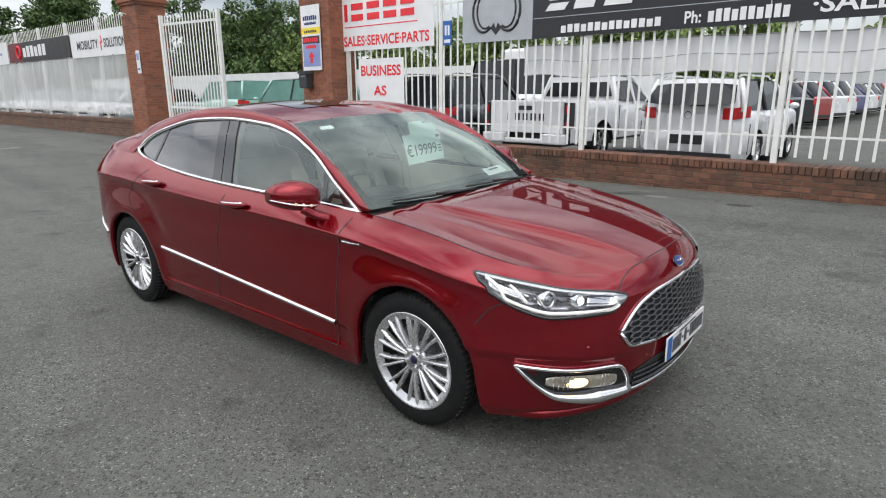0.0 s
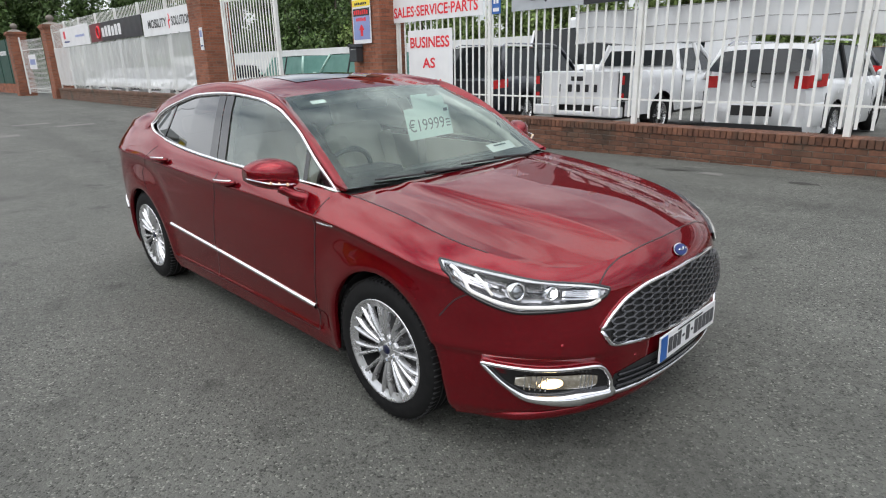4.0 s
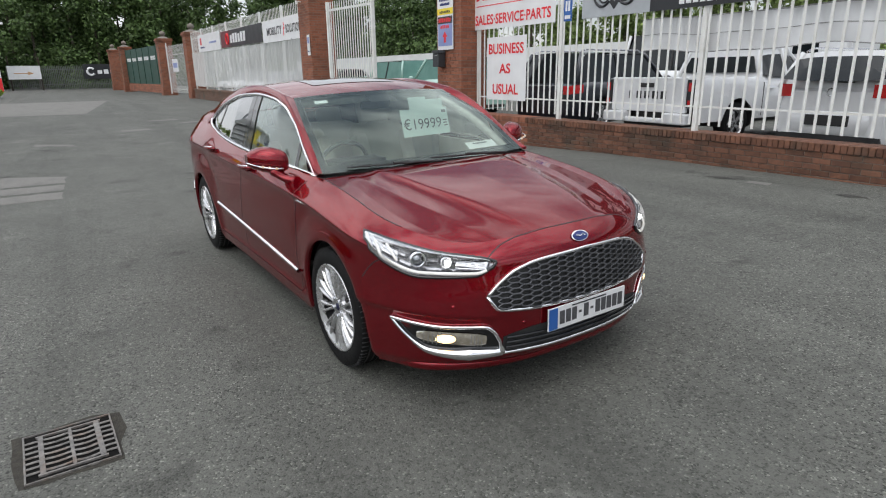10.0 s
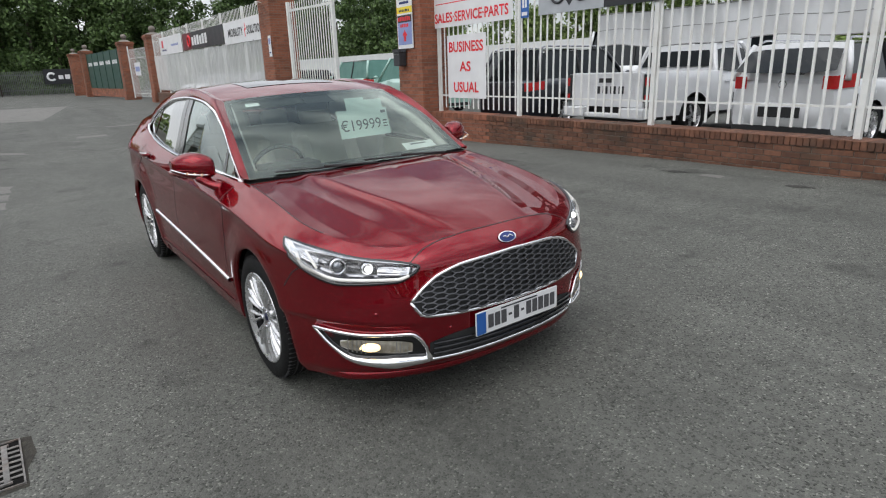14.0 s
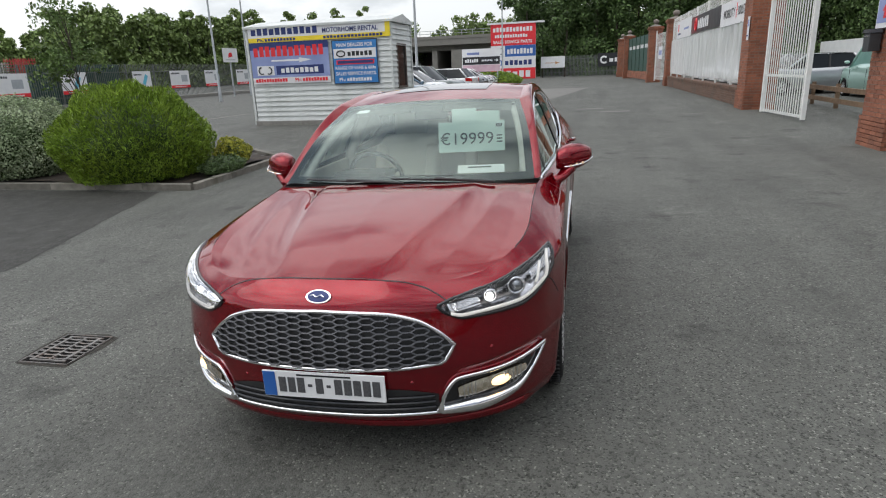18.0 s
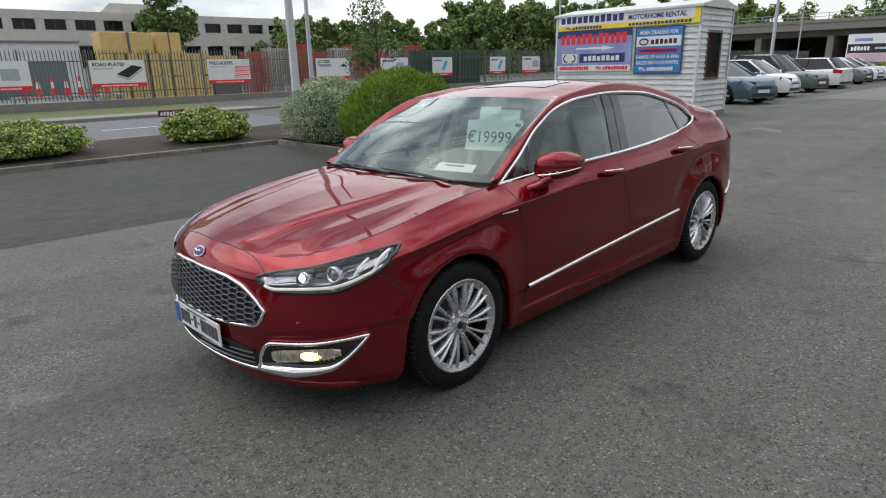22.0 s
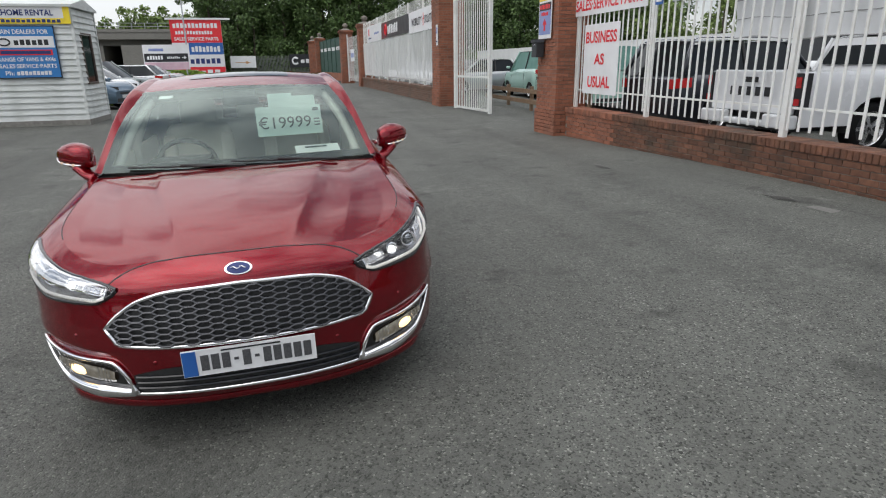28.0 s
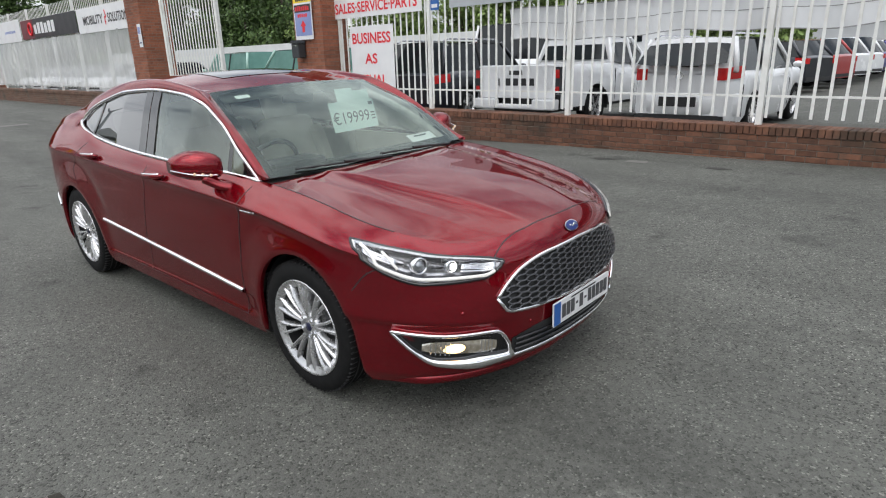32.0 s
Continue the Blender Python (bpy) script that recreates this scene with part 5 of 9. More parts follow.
for y in (-0.37, 0.37):
    seat = part("front_seat", seat_cushion(0.52, 0.52, 0.16), SEAT, CAR, "cream leather front seat", True, pose(0.02, y, 0.42, 0, -6, 0))
    part("backrest", seat_cushion(0.50, 0.15, 0.66), SEAT, seat, smooth=True, m=pose(-0.24, 0, 0.10, 0, -16, 0))
    part("bolster", seat_cushion(0.10, 0.20, 0.52), SEAT, seat, smooth=True, m=pose(-0.20, 0.21, 0.14, 0, -16, 0))
    part("bolster", seat_cushion(0.10, 0.20, 0.52), SEAT, seat, smooth=True, m=pose(-0.20, -0.21, 0.14, 0, -16, 0))
    part("headrest", seat_cushion(0.27, 0.11, 0.20), SEAT, seat, smooth=True, m=pose(-0.425, 0, 0.735, 0, -12, 0))
bench = part("rear_bench", seat_cushion(1.36, 0.50, 0.16), SEAT, CAR, "cream leather rear bench", True, pose(-0.92, 0, 0.42, 0, -6, 0))
part("backrest", seat_cushion(1.34, 0.16, 0.62), SEAT, bench, smooth=True, m=pose(-0.24, 0, 0.10, 0, -22, 0))
for y in (-0.38, 0.0, 0.38):
    part("headrest", seat_cushion(0.25, 0.10, 0.15), SEAT, bench, smooth=True, m=pose(-0.48, y, 0.68, 0, -18, 0))
for s in (1, -1):
    bm = boxes((-1.1, 0.66, min(0.80 * s, 0.83 * s), max(0.80 * s, 0.83 * s), 0.34, 0.985))
    part("door_card", bm, SEAT, CAR, "cream door lining")
    bm = bmesh.new()
    tube(bm, [(-0.14, 0.80 * s, 0.6), (-0.16, 0.80 * s, 1.0), (-0.23, 0.70 * s, 1.25), (-0.27, 0.62 * s, 1.40)], 0.04, 8)
    part("pillar_trim", bm, LINER, CAR, smooth=True)
bm = bmesh.new()
pts = []
for t in [0.30 + 0.55 * i / 20 for i in range(21)]:
    b = inner_edge(min(0.80, max(0.335, t)))
    pts.append([(b.x, b.y * u * 1.02, b.z + 0.02 * (1 - u * u) - 0.03) for u in np.linspace(-1, 1, 13)])
grid(bm, pts)
part("headliner", bm, LINER, CAR, smooth=True)
for s in (1, -1):
    bm = bmesh.new()
    tube(bm, [screen_point(k, 0.935 * s) + Vector((-0.05, 0, -0.05)) for k in np.linspace(0.05, 0.96, 12)], 0.030, 8)
    part("pillar_trim", bm, LINER, CAR, "pale inner pillar lining", True)
bm = bmesh.new()
tube(bm, [screen_point(0.975, u) + Vector((-0.05, 0, -0.03)) for u in np.linspace(-0.9, 0.9, 14)], 0.04, 8)
part("header_trim", bm, LINER, CAR, smooth=True)
FRIT = material("black_glass_print", (0.006, 0.006, 0.007), None, 10, 0.8, spec=0.1)
# screen fittings: dark frit band, sensor pod, mirror, wipers
for k0, k1, u0, u1 in ((0.0, 0.075, -1, 1), (0.955, 1.0, -1, 1), (0.0, 1.0, -1.0, -0.94), (0.0, 1.0, 0.94, 1.0)):
    part("screen_border", screen(False, k0, k1, u0, u1, -0.003), FRIT, CAR, smooth=True)
pod = part("sensor_pod", screen(False, 0.83, 0.96, -0.17, 0.17, -0.012, 8), BLACK_TRIM, CAR)
part("rear_view_mirror", seat_cushion(0.24, 0.03, 0.06), BLACK_TRIM, CAR, smooth=True, m=pose(0.28, 0.0, 1.285, 0, 8, 0))
part("inspection_disc", screen(False, 0.86, 0.91, -0.80, -0.66, -0.003, 4), BOARD, CAR)
for y0, y1, x0 in ((-0.10, -0.62, 1.15), (0.42, -0.06, 1.14)):
    bm = bmesh.new()
    a = [screen_point(0.004 + 0.03 * f, (y0 + (y1 - y0) * f) / 0.765) + Vector((0.012, 0, 0.008)) for f in np.linspace(0, 1, 12)]
    tube(bm, a, 0.0055, 6)
    wiper = part("wiper", bm, BLACK_TRIM, CAR, "black wiper")
    bm = bmesh.new()
    base = Vector((1.12, y0 + 0.12, 0.998))
    tube(bm, [base, a[5] + Vector((0.004, 0, 0.008))], 0.008, 6)
    part("wiper_arm", bm, BLACK_TRIM, wiper)
bm = bmesh.new()
grid(bm, [[(1.145 - 0.085 * (u * u), 0.765 * u, 0.980 - 0.01 * u * u), (1.04 - 0.10 * u * u, 0.755 * u, 0.978)] for u in np.linspace(-1, 1, 25)])
part("cowl", bm, BLACK_TRIM, CAR)
# price card behind the screen
def screen_sheet(name, u0, u1, k0, k1, mat, off, parent, label=""):
    return part(name, screen(False, k0, k1, u0, u1, off, 8), mat, parent, label)


card = thing("price_card", pose(0, -0.03, 0.03, 1.3, 0, 1.65) @ pose(0.53, 0.095, 1.055, -14, 0, 96), "pale green card with a large printed price, hung behind the windscreen", "sign")
CARD_GREEN = material("pale_green_card", (0.62, 0.76, 0.71), (0.66, 0.80, 0.75), 3, 0.5)
CARD_INK = material("dark_print", (0.02, 0.035, 0.035), None, 5, 0.5)
part("card", boxes((0, 0.43, 0, 0.003, 0.03, 0.225)), CARD_GREEN, card)
part("card_top", boxes((0.09, 0.25, 0, 0.003, 0.2251, 0.31)), CARD_GREEN, card)
part("card_top", boxes((0.2501, 0.40, 0.001, 0.003, 0.2251, 0.29)), material("buff_card", (0.56, 0.70, 0.64), None, 4, 0.6), card)
me = letters("€19999", 0.345, 0.080, 0.0)
me.materials.append(CARD_INK)
part("price", me, CARD_INK, card, "large dark figures", m=Matrix.Translation((0.012, -0.003, 0.078)))
for z in (0.085, 0.105, 0.125):
    part("small_print", boxes((0.378, 0.415, -0.002, 0, z, z + 0.008)), CARD_INK, card)
part("small_print", boxes((0.375, 0.415, -0.002, 0, 0.185, 0.205)), CARD_INK, card)
leaf = thing("leaflet", pose(0, -0.03, 0.03, 1.3, 0, 1.65), "white leaflet with a dark printed mark, lying on the dashboard", "paper")
screen_sheet("sheet", 0.42, 0.78, 0.10, 0.175, BOARD, -0.018, leaf)
screen_sheet("print", 0.50, 0.68, 0.145, 0.158, CARD_INK, -0.0155, leaf)

# ---- road-side wall, fence, pillars and gates ----
def sign(name, m, w, h, label, items, mat=None, thick=0.012, parent=None, category="sign", group=""):
    """A flat board in its own x z plane, facing -y; items are laid on its face: (kind, x, z, w, h, material[, text])."""
    ob = thing(name, m, label, category, group) if parent is None else parent
    board = part("board", boxes((0, w, 0, thick, 0, h)), mat or BOARD, ob)
    for k, it in enumerate(items):
        kind, x, z, iw, ih, mt = it[:6]
        lift = 0.003 + 0.0008 * k + (0.003 if kind == "text" else 0)
        if kind == "text":
            me = letters(it[6], iw, ih)
            me.materials.append(mt)
            part("lettering", me, mt, ob, m=Matrix.Translation((x, -lift, z)))
        elif kind == "rect":
            part("panel", boxes((x, x + iw, -lift, 0.001, z, z + ih)), mt, ob)
        elif kind == "bars":
            n = it[6]
            step = iw / n
            bm = bmesh.new()
            for j in range(n):
                box(bm, x + j * step, x + j * step + step * 0.72, -lift - 0.002, 0.001, z, z + ih * (1.0 if j % 3 else 0.86))
            ob2 = part("print", bm, mt, ob)
            ob2["kind"] = "stuff"
        elif kind == "poly":
            bm = bmesh.new()
            slab(bm, [(x + a * iw, z + b * ih) for a, b in it[6]], -lift - 0.002, 0.001)
            bmesh.ops.recalc_face_normals(bm, faces=bm.faces[:])
            part("mark", bm, mt, ob)
        elif kind == "ring":
            bm = bmesh.new()
            tube(bm, [(x + iw * (0.5 + 0.5 * math.cos(a)), -lift - 0.002, z + ih * (0.5 + 0.5 * math.sin(a))) for a in np.linspace(it[6][0], it[6][1], 24)], it[6][2], 6)
            part("mark", bm, mt, ob)
    return ob


def brick_mass(x0, x1, y0, y1, z0, z1, faces="fb", course=0.075, length=0.225):
    """Bricks proud of a mortar core, on the faces that show; one joined mesh."""
    bm = bmesh.new()
    verts, quads = [], []

    def add(ax, bx, ay, by, az, bz):
        n = len(verts)
        verts.extend((x, y, z) for z in (az, bz) for x, y in ((ax, ay), (bx, ay), (bx, by), (ax, by)))
        quads.extend([tuple(n + i for i in q) for q in ((3, 2, 1, 0), (4, 5, 6, 7), (0, 1, 5, 4), (1, 2, 6, 5), (2, 3, 7, 6), (3, 0, 4, 7))])

    k = 0
    z = z0
    while z < z1 - 0.02:
        zt = min(z + course - 0.010, z1)
        off = (k % 2) * length / 2
        if "f" in faces:
            x = x0 - off
            while x < x1:
                a, b = max(x, x0), min(x + length - 0.010, x1)
                if b - a > 0.03:
                    add(a, b, y0, y0 + 0.05, z, zt)
                x += length
        if "r" in faces or "l" in faces:
            y = y0 + 0.051 - off
            while y < y1:
                a, b = max(y, y0 + 0.051), min(y + length - 0.010, y1)
                if b - a > 0.03:
                    if "r" in faces:
                        add(x1 - 0.05, x1, a, b, z, zt)
                    if "l" in faces:
                        add(x0, x0 + 0.05, a, b, z, zt)
                y += length
        z += course
        k += 1
    me = bpy.data.meshes.new("bricks")
    me.from_pydata(verts, [], quads)
    me.materials.append(BRICK_J)
    return me


def gate_pillar(x0, x1, y0, y1, top, ball=True, label="square red brick gate pillar with a corbelled cap"):
    g = ground_z((x0 + x1) / 2, y0) - 0.15
    p = thing("brick_pillar", pose((x0 + x1) / 2, (y0 + y1) / 2, g), label, "pillar", "brick pillars along the frontage")
    mx, my = (x0 + x1) / 2, (y0 + y1) / 2
    hx, hy = (x1 - x0) / 2, (y1 - y0) / 2
    h = top - g
    part("mortar_core", boxes((-hx + 0.008, hx - 0.008, -hy + 0.008, hy - 0.008, 0, h)), MORTAR, p)
    part("bricks", brick_mass(-hx, hx, -hy, hy, 0, h, "fr"), BRICK_J, p)["kind"] = "stuff"
    part("plinth", brick_mass(-hx - 0.03, hx + 0.03, -hy - 0.03, hy, 0, 0.68, "fr"), BRICK_J, p)["kind"] = "stuff"
    for k, (o, z) in enumerate(((0.04, 0.0), (0.08, 0.076), (0.04, 0.152))):
        part("cap_course", boxes((-hx - o, hx + o, -hy - o, hy + o, h + z, h + z + 0.074)), BRICK_J, p)
    if ball:
        bm = bmesh.new()
        lathe(bm, [(hx, h + 0.226), (hx * 0.5, h + 0.34), (0.10, h + 0.38), (0.09, h + 0.42), (0.16, h + 0.46), (0.20, h + 0.55), (0.16, h + 0.66), (0.05, h + 0.72), (0.0, h + 0.725)], 16)
        part("finial", bm, MORTAR, p, "rounded stone finial", True)
    return p


gate_pillar(-8.12, -7.12, 5.62, 6.30, 3.95)
gate_pillar(-15.75, -14.75, 5.02, 5.85, 3.95)
gate_pillar(-35.5, -34.5, 4.75, 5.65, 3.7)
gate_pillar(-43.0, -42.1, 4.25, 5.15, 3.7)
gate_pillar(-57.2, -56.3, 3.10, 4.0, 3.7)
gate_pillar(-64.3, -63.4, 2.70, 3.6, 3.7)

WALL_TOP = 0.555


def picket_data(h, w=0.034, d=0.012):
    bm = bmesh.new()
    slab(bm, [(-w / 2, 0), (w / 2, 0), (w / 2, h - 0.05), (0.006, h), (-0.006, h), (-w / 2, h - 0.05)], -d / 2, d / 2)
    bmesh.ops.recalc_face_normals(bm, faces=bm.faces[:])
    return mesh_of(bm, "picket", FENCE_WHITE)


def fence_panel(xa, ya, xb, yb, base, pick_h, rails, post_h, spacing=0.165, name="fence_panel", label="white painted steel picket fence panel", data=None, post=True, group="white fence panels", pick_z=0.09, mat=None):
    """A panel of upright pickets on two rails, from one post to the next."""
    d = Vector((xb - xa, yb - ya, 0))
    L = d.length
    mat = mat or FENCE_WHITE
    p = thing(name, Matrix.Translation((xa, ya, base)) @ Matrix.Rotation(math.atan2(d.y, d.x), 4, "Z"), label, "fence", group)
    if post:
        part("post", boxes((-0.035, 0.035, -0.035, 0.035, -0.02, post_h)), mat, p)
    for z in rails:
        part("rail", boxes((0.036, L - 0.036, -0.012, 0.018, z, z + 0.026)), mat, p)
    n = int(L / spacing)
    for k in range(n):
        x = (k + 0.5 + (0.5 if n * spacing < L - 0.1 else 0)) * L / (n + (1 if n * spacing < L - 0.1 else 0))
        part("picket", data, mat, p, m=Matrix.Translation((x, -0.026, pick_z)))
    return p


PICK = picket_data(2.75)
posts_x = [-7.06, -4.42, -1.435, 1.37, 4.2, 7.0, 9.8, 12.6]
for a, b in zip(posts_x, posts_x[1:]):
    fence_panel(a, 6.05, b, 6.05, WALL_TOP + 0.105, 2.75, (0.34, 2.45), 2.95, data=PICK)

# signs on the fence
U = 5.985
sign("dealer_sign", pose(-7.2, U, 2.41), 2.65, 1.25, "white dealer board with red lettering on the picket fence", [
    ("text", 0.10, 0.09, 2.44, 0.20, SIGN_RED, "SALES·SERVICE·PARTS"),
    ("rect", 0.14, 0.46, 2.1, 0.018, SIGN_RED),
    ("rect", 0.14, 0.58, 0.10, 0.34, SIGN_RED)] + [("rect", x, z, 0.36, 0.13, SIGN_RED) for x in (0.36, 0.84, 1.32, 1.80) for z in (0.58, 0.79)])
sign("notice_board", pose(-6.66, U - 0.004, 0.965, 0, 0, 0), 1.31, 1.27, "white notice board lettered in red capitals, tied to the pickets", [
    ("text", 0.07, 0.93, 1.17, 0.21, SIGN_RED, "BUSINESS"), ("text", 0.44, 0.54, 0.38, 0.20, SIGN_RED, "AS"), ("text", 0.22, 0.12, 0.86, 0.21, SIGN_RED, "USUAL")])
sign("banner_sign", pose(-3.86, U, 2.41), 11.0, 1.02, "long black and grey dealer board along the fence top", [
    ("rect", 0.0, 0.0, 1.46, 1.02, SIGN_GREY),
    ("rect", 1.48, 0.30, 9.5, 0.010, SIGN_GREY),
    ("ring", 0.24, 0.16, 0.46, 0.66, SIGN_BLACK, (1.9, 5.4, 0.022)), ("ring", 0.33, 0.22, 0.36, 0.56, SIGN_BLACK, (1.9, 5.2, 0.016)),
    ("ring", 0.76, 0.16, 0.46, 0.66, SIGN_BLACK, (1.24, -2.26, 0.022)), ("ring", 0.77, 0.22, 0.36, 0.56, SIGN_BLACK, (1.24, -2.06, 0.016)),
    ("poly", 0.62, 0.10, 0.22, 0.20, SIGN_BLACK, [(0.5, 0), (1, 0.6), (0.7, 1), (0.5, 0.55), (0.3, 1), (0, 0.6)]),
    ("poly", 1.70, 0.40, 0.42, 0.27, BOARD, [(0, 0), (0.8, 0), (1, 0.4), (0.2, 0.4)]), ("poly", 1.76, 0.55, 0.42, 0.27, BOARD, [(0, 0), (0.8, 0), (1, 0.4), (0.2, 0.4)]),
    ("poly", 2.20, 0.40, 0.42, 0.27, BOARD, [(0, 0), (0.8, 0), (1, 0.95), (0.2, 0.95)]), ("poly", 2.70, 0.40, 0.54, 0.27, BOARD, [(0, 0), (0.8, 0), (1, 0.95), (0.2, 0.95)]),
    ("bars", 2.0, 0.06, 1.62, 0.12, BOARD, 14), ("text", 3.92, 0.06, 0.22, 0.16, BOARD, "Ph:"), ("bars", 4.23, 0.06, 1.0, 0.16, BOARD, 10),
    ("text", 5.45, 0.08, 3.6, 0.20, BOARD, "·SALES ·SERVICE ·PARTS"), ("rect", 4.98, 0.0, 0.012, 1.02, SIGN_GREY)], SIGN_BLACK)
sign("small_sign", pose(-4.32, U - 0.002, 2.40), 0.20, 0.42, "small blue sign with white pictograms on the fence", [
    ("rect", 0.04, 0.17, 0.045, 0.17, BOARD), ("rect", 0.11, 0.17, 0.045, 0.17, BOARD), ("rect", 0.03, 0.04, 0.14, 0.06, BOARD)], SIGN_BLUE)
sign("pillar_sign", pose(-8.02, 5.575, 2.03), 0.64, 1.32, "narrow stacked sign on the brick pillar", [
    ("rect", 0, 0.74, 0.64, 0.13, SIGN_YELLOW), ("bars", 0.10, 0.77, 0.44, 0.05, SIGN_BLACK, 7), ("bars", 0.08, 1.02, 0.48, 0.09, SIGN_NAVY, 7), ("bars", 0.12, 0.93, 0.40, 0.05, SIGN_NAVY, 9),
    ("rect", 0.03, 0.08, 0.58, 0.62, SIGN_LIGHTBLUE), ("rect", 0.03, 0.55, 0.58, 0.15, SIGN_BLACK), ("bars", 0.06, 0.58, 0.52, 0.09, SIGN_RED, 7), ("bars", 0.14, 0.45, 0.36, 0.07, SIGN_RED, 5),
    ("poly", 0.22, 0.15, 0.20, 0.24, SIGN_RED, [(0.3, 0), (0.7, 0), (0.7, 0.5), (1, 0.5), (0.5, 1), (0, 0.5), (0.3, 0.5)])])
box_t = thing("letter_box", pose(-7.86, 5.50, 1.66), "small black letter box fixed to the brick pillar", "letter box")
soften(part("body", boxes((-0.13, 0.13, -0.09, 0.09, 0, 0.30)), PLASTIC_DARK, box_t), 0.012)
bm = bmesh.new()
slab(bm, [(-0.15, 0.301), (0.15, 0.301), (0.12, 0.36), (-0.12, 0.36)], -0.11, 0.09)
bmesh.ops.recalc_face_normals(bm, faces=bm.faces[:])
part("lid", bm, PLASTIC_DARK, box_t)
part("slot", boxes((-0.10, 0.10, -0.094, -0.089, 0.24, 0.26)), SATIN, box_t)
sign("pillar_notice", pose(-14.98, 4.975, 2.10), 0.22, 0.62, "narrow white notice on the brick pillar", [("rect", 0.03, 0.36, 0.16, 0.18, SIGN_LIGHTBLUE), ("bars", 0.04, 0.1, 0.14, 0.04, SIGN_NAVY, 4)])
cam_t = thing("security_camera", pose(-15.35, 4.95, 3.72), "small white security camera on a bracket", "camera")
bm = bmesh.new()
tube(bm, [(0, 0.06, 0), (0, -0.05, 0.02), (0.05, -0.08, 0.0)], 0.014, 6)
part("bracket", bm, FENCE_WHITE, cam_t)
bm = bmesh.new()
tube(bm, [(0.0, -0.10, 0.0), (0.2, -0.16, -0.05)], 0.042, 12)
part("housing", bm, FENCE_WHITE, cam_t)

# gate leaf, swung open
ga, gb = Vector((-14.1, 5.36, 0)), Vector((-11.57, 5.69, 0))
gd = (gb - ga).normalized()
gate = thing("gate_leaf", Matrix.Translation((ga.x, ga.y, 0.19)) @ Matrix.Rotation(math.atan2(gd.y, gd.x), 4, "Z"), "tall white steel gate leaf standing open", "gate")
GL = (gb - ga).length
for x0, x1 in ((0, 0.09), (GL - 0.09, GL)):
    part("gate_post", boxes((x0, x1, -0.045, 0.045, 0, 3.42)), FENCE_WHITE, gate)
for z in (0.04, 0.95, 3.15):
    part("gate_rail", boxes((0.091, GL - 0.091, -0.022, 0.022, z, z + 0.06)), FENCE_WHITE, gate)
GP = picket_data(3.35, 0.034)
n = 18
for k in range(n):
    part("picket", GP, FENCE_WHITE, gate, m=Matrix.Translation((0.09 + (GL - 0.18) * (k + 0.5) / n, -0.032, 0.06)))

# wall and fence beyond the gate
la, lb = (-15.75, 5.35), (-34.5, 5.05)
LL = math.hypot(lb[0] - la[0], lb[1] - la[1])
LM = Matrix.Translation((lb[0], lb[1], 0)) @ Matrix.Rotation(math.atan2(la[1] - lb[1], la[0] - lb[0]), 4, "Z")
lw = thing("wall_left", LM, "low dark red brick wall under the fence", "wall", kind="structure")
part("mortar_core", boxes((0, LL, -0.15, 0.2, 0, 0.72)), MORTAR, lw)
low_bricks = brick_mass(0, LL, -0.16, 0.2, 0.0, 0.66, "f")
low_bricks.materials[0] = BRICK_GRIMY
part("bricks", low_bricks, BRICK_GRIMY, lw)["kind"] = "stuff"
bm = bmesh.new()
for k in range(int(LL / 0.078)):
    box(bm, k * 0.078, k * 0.078 + 0.068, -0.19, 0.22, 0.665, 0.765)
part("coping", bm, BRICK_GRIMY, lw)["kind"] = "stuff"
PICK_L = picket_data(3.0)
for k in range(7):
    a, b = k * LL / 7, (k + 1) * LL / 7
    pa, pb = LM @ Vector((a, 0.02, 0)), LM @ Vector((b, 0.02, 0))
    fence_panel(pa.x, pa.y, pb.x, pb.y, 0.765, 3.0, (0.22, 2.72), 3.15, data=PICK_L, pick_z=0.12)
NET = bpy.data.materials.new("white_netting")
NET.use_nodes = True
nn, nl = NET.node_tree.nodes, NET.node_tree.links
nb = nn["Principled BSDF"]
nb.inputs["Base Color"].default_value, nb.inputs["Roughness"].default_value = (0.78, 0.79, 0.78, 1), 0.7
nt, nm = nn.new("ShaderNodeBsdfTransparent"), nn.new("ShaderNodeMixShader")
nz = nn.new("ShaderNodeTexNoise")
nz.inputs["Scale"].default_value = 0.7
nr = nn.new("ShaderNodeMapRange")
nr.inputs["To Min"].default_value, nr.inputs["To Max"].default_value = 0.24, 0.52
nl.new(nz.outputs["Fac"], nr.inputs["Value"])
nl.new(nr.outputs["Result"], nm.inputs[0])
nl.new(nt.outputs[0], nm.inputs[1])
nl.new(nb.outputs[0], nm.inputs[2])
nl.new(nm.outputs[0], nn["Material Output"].inputs["Surface"])


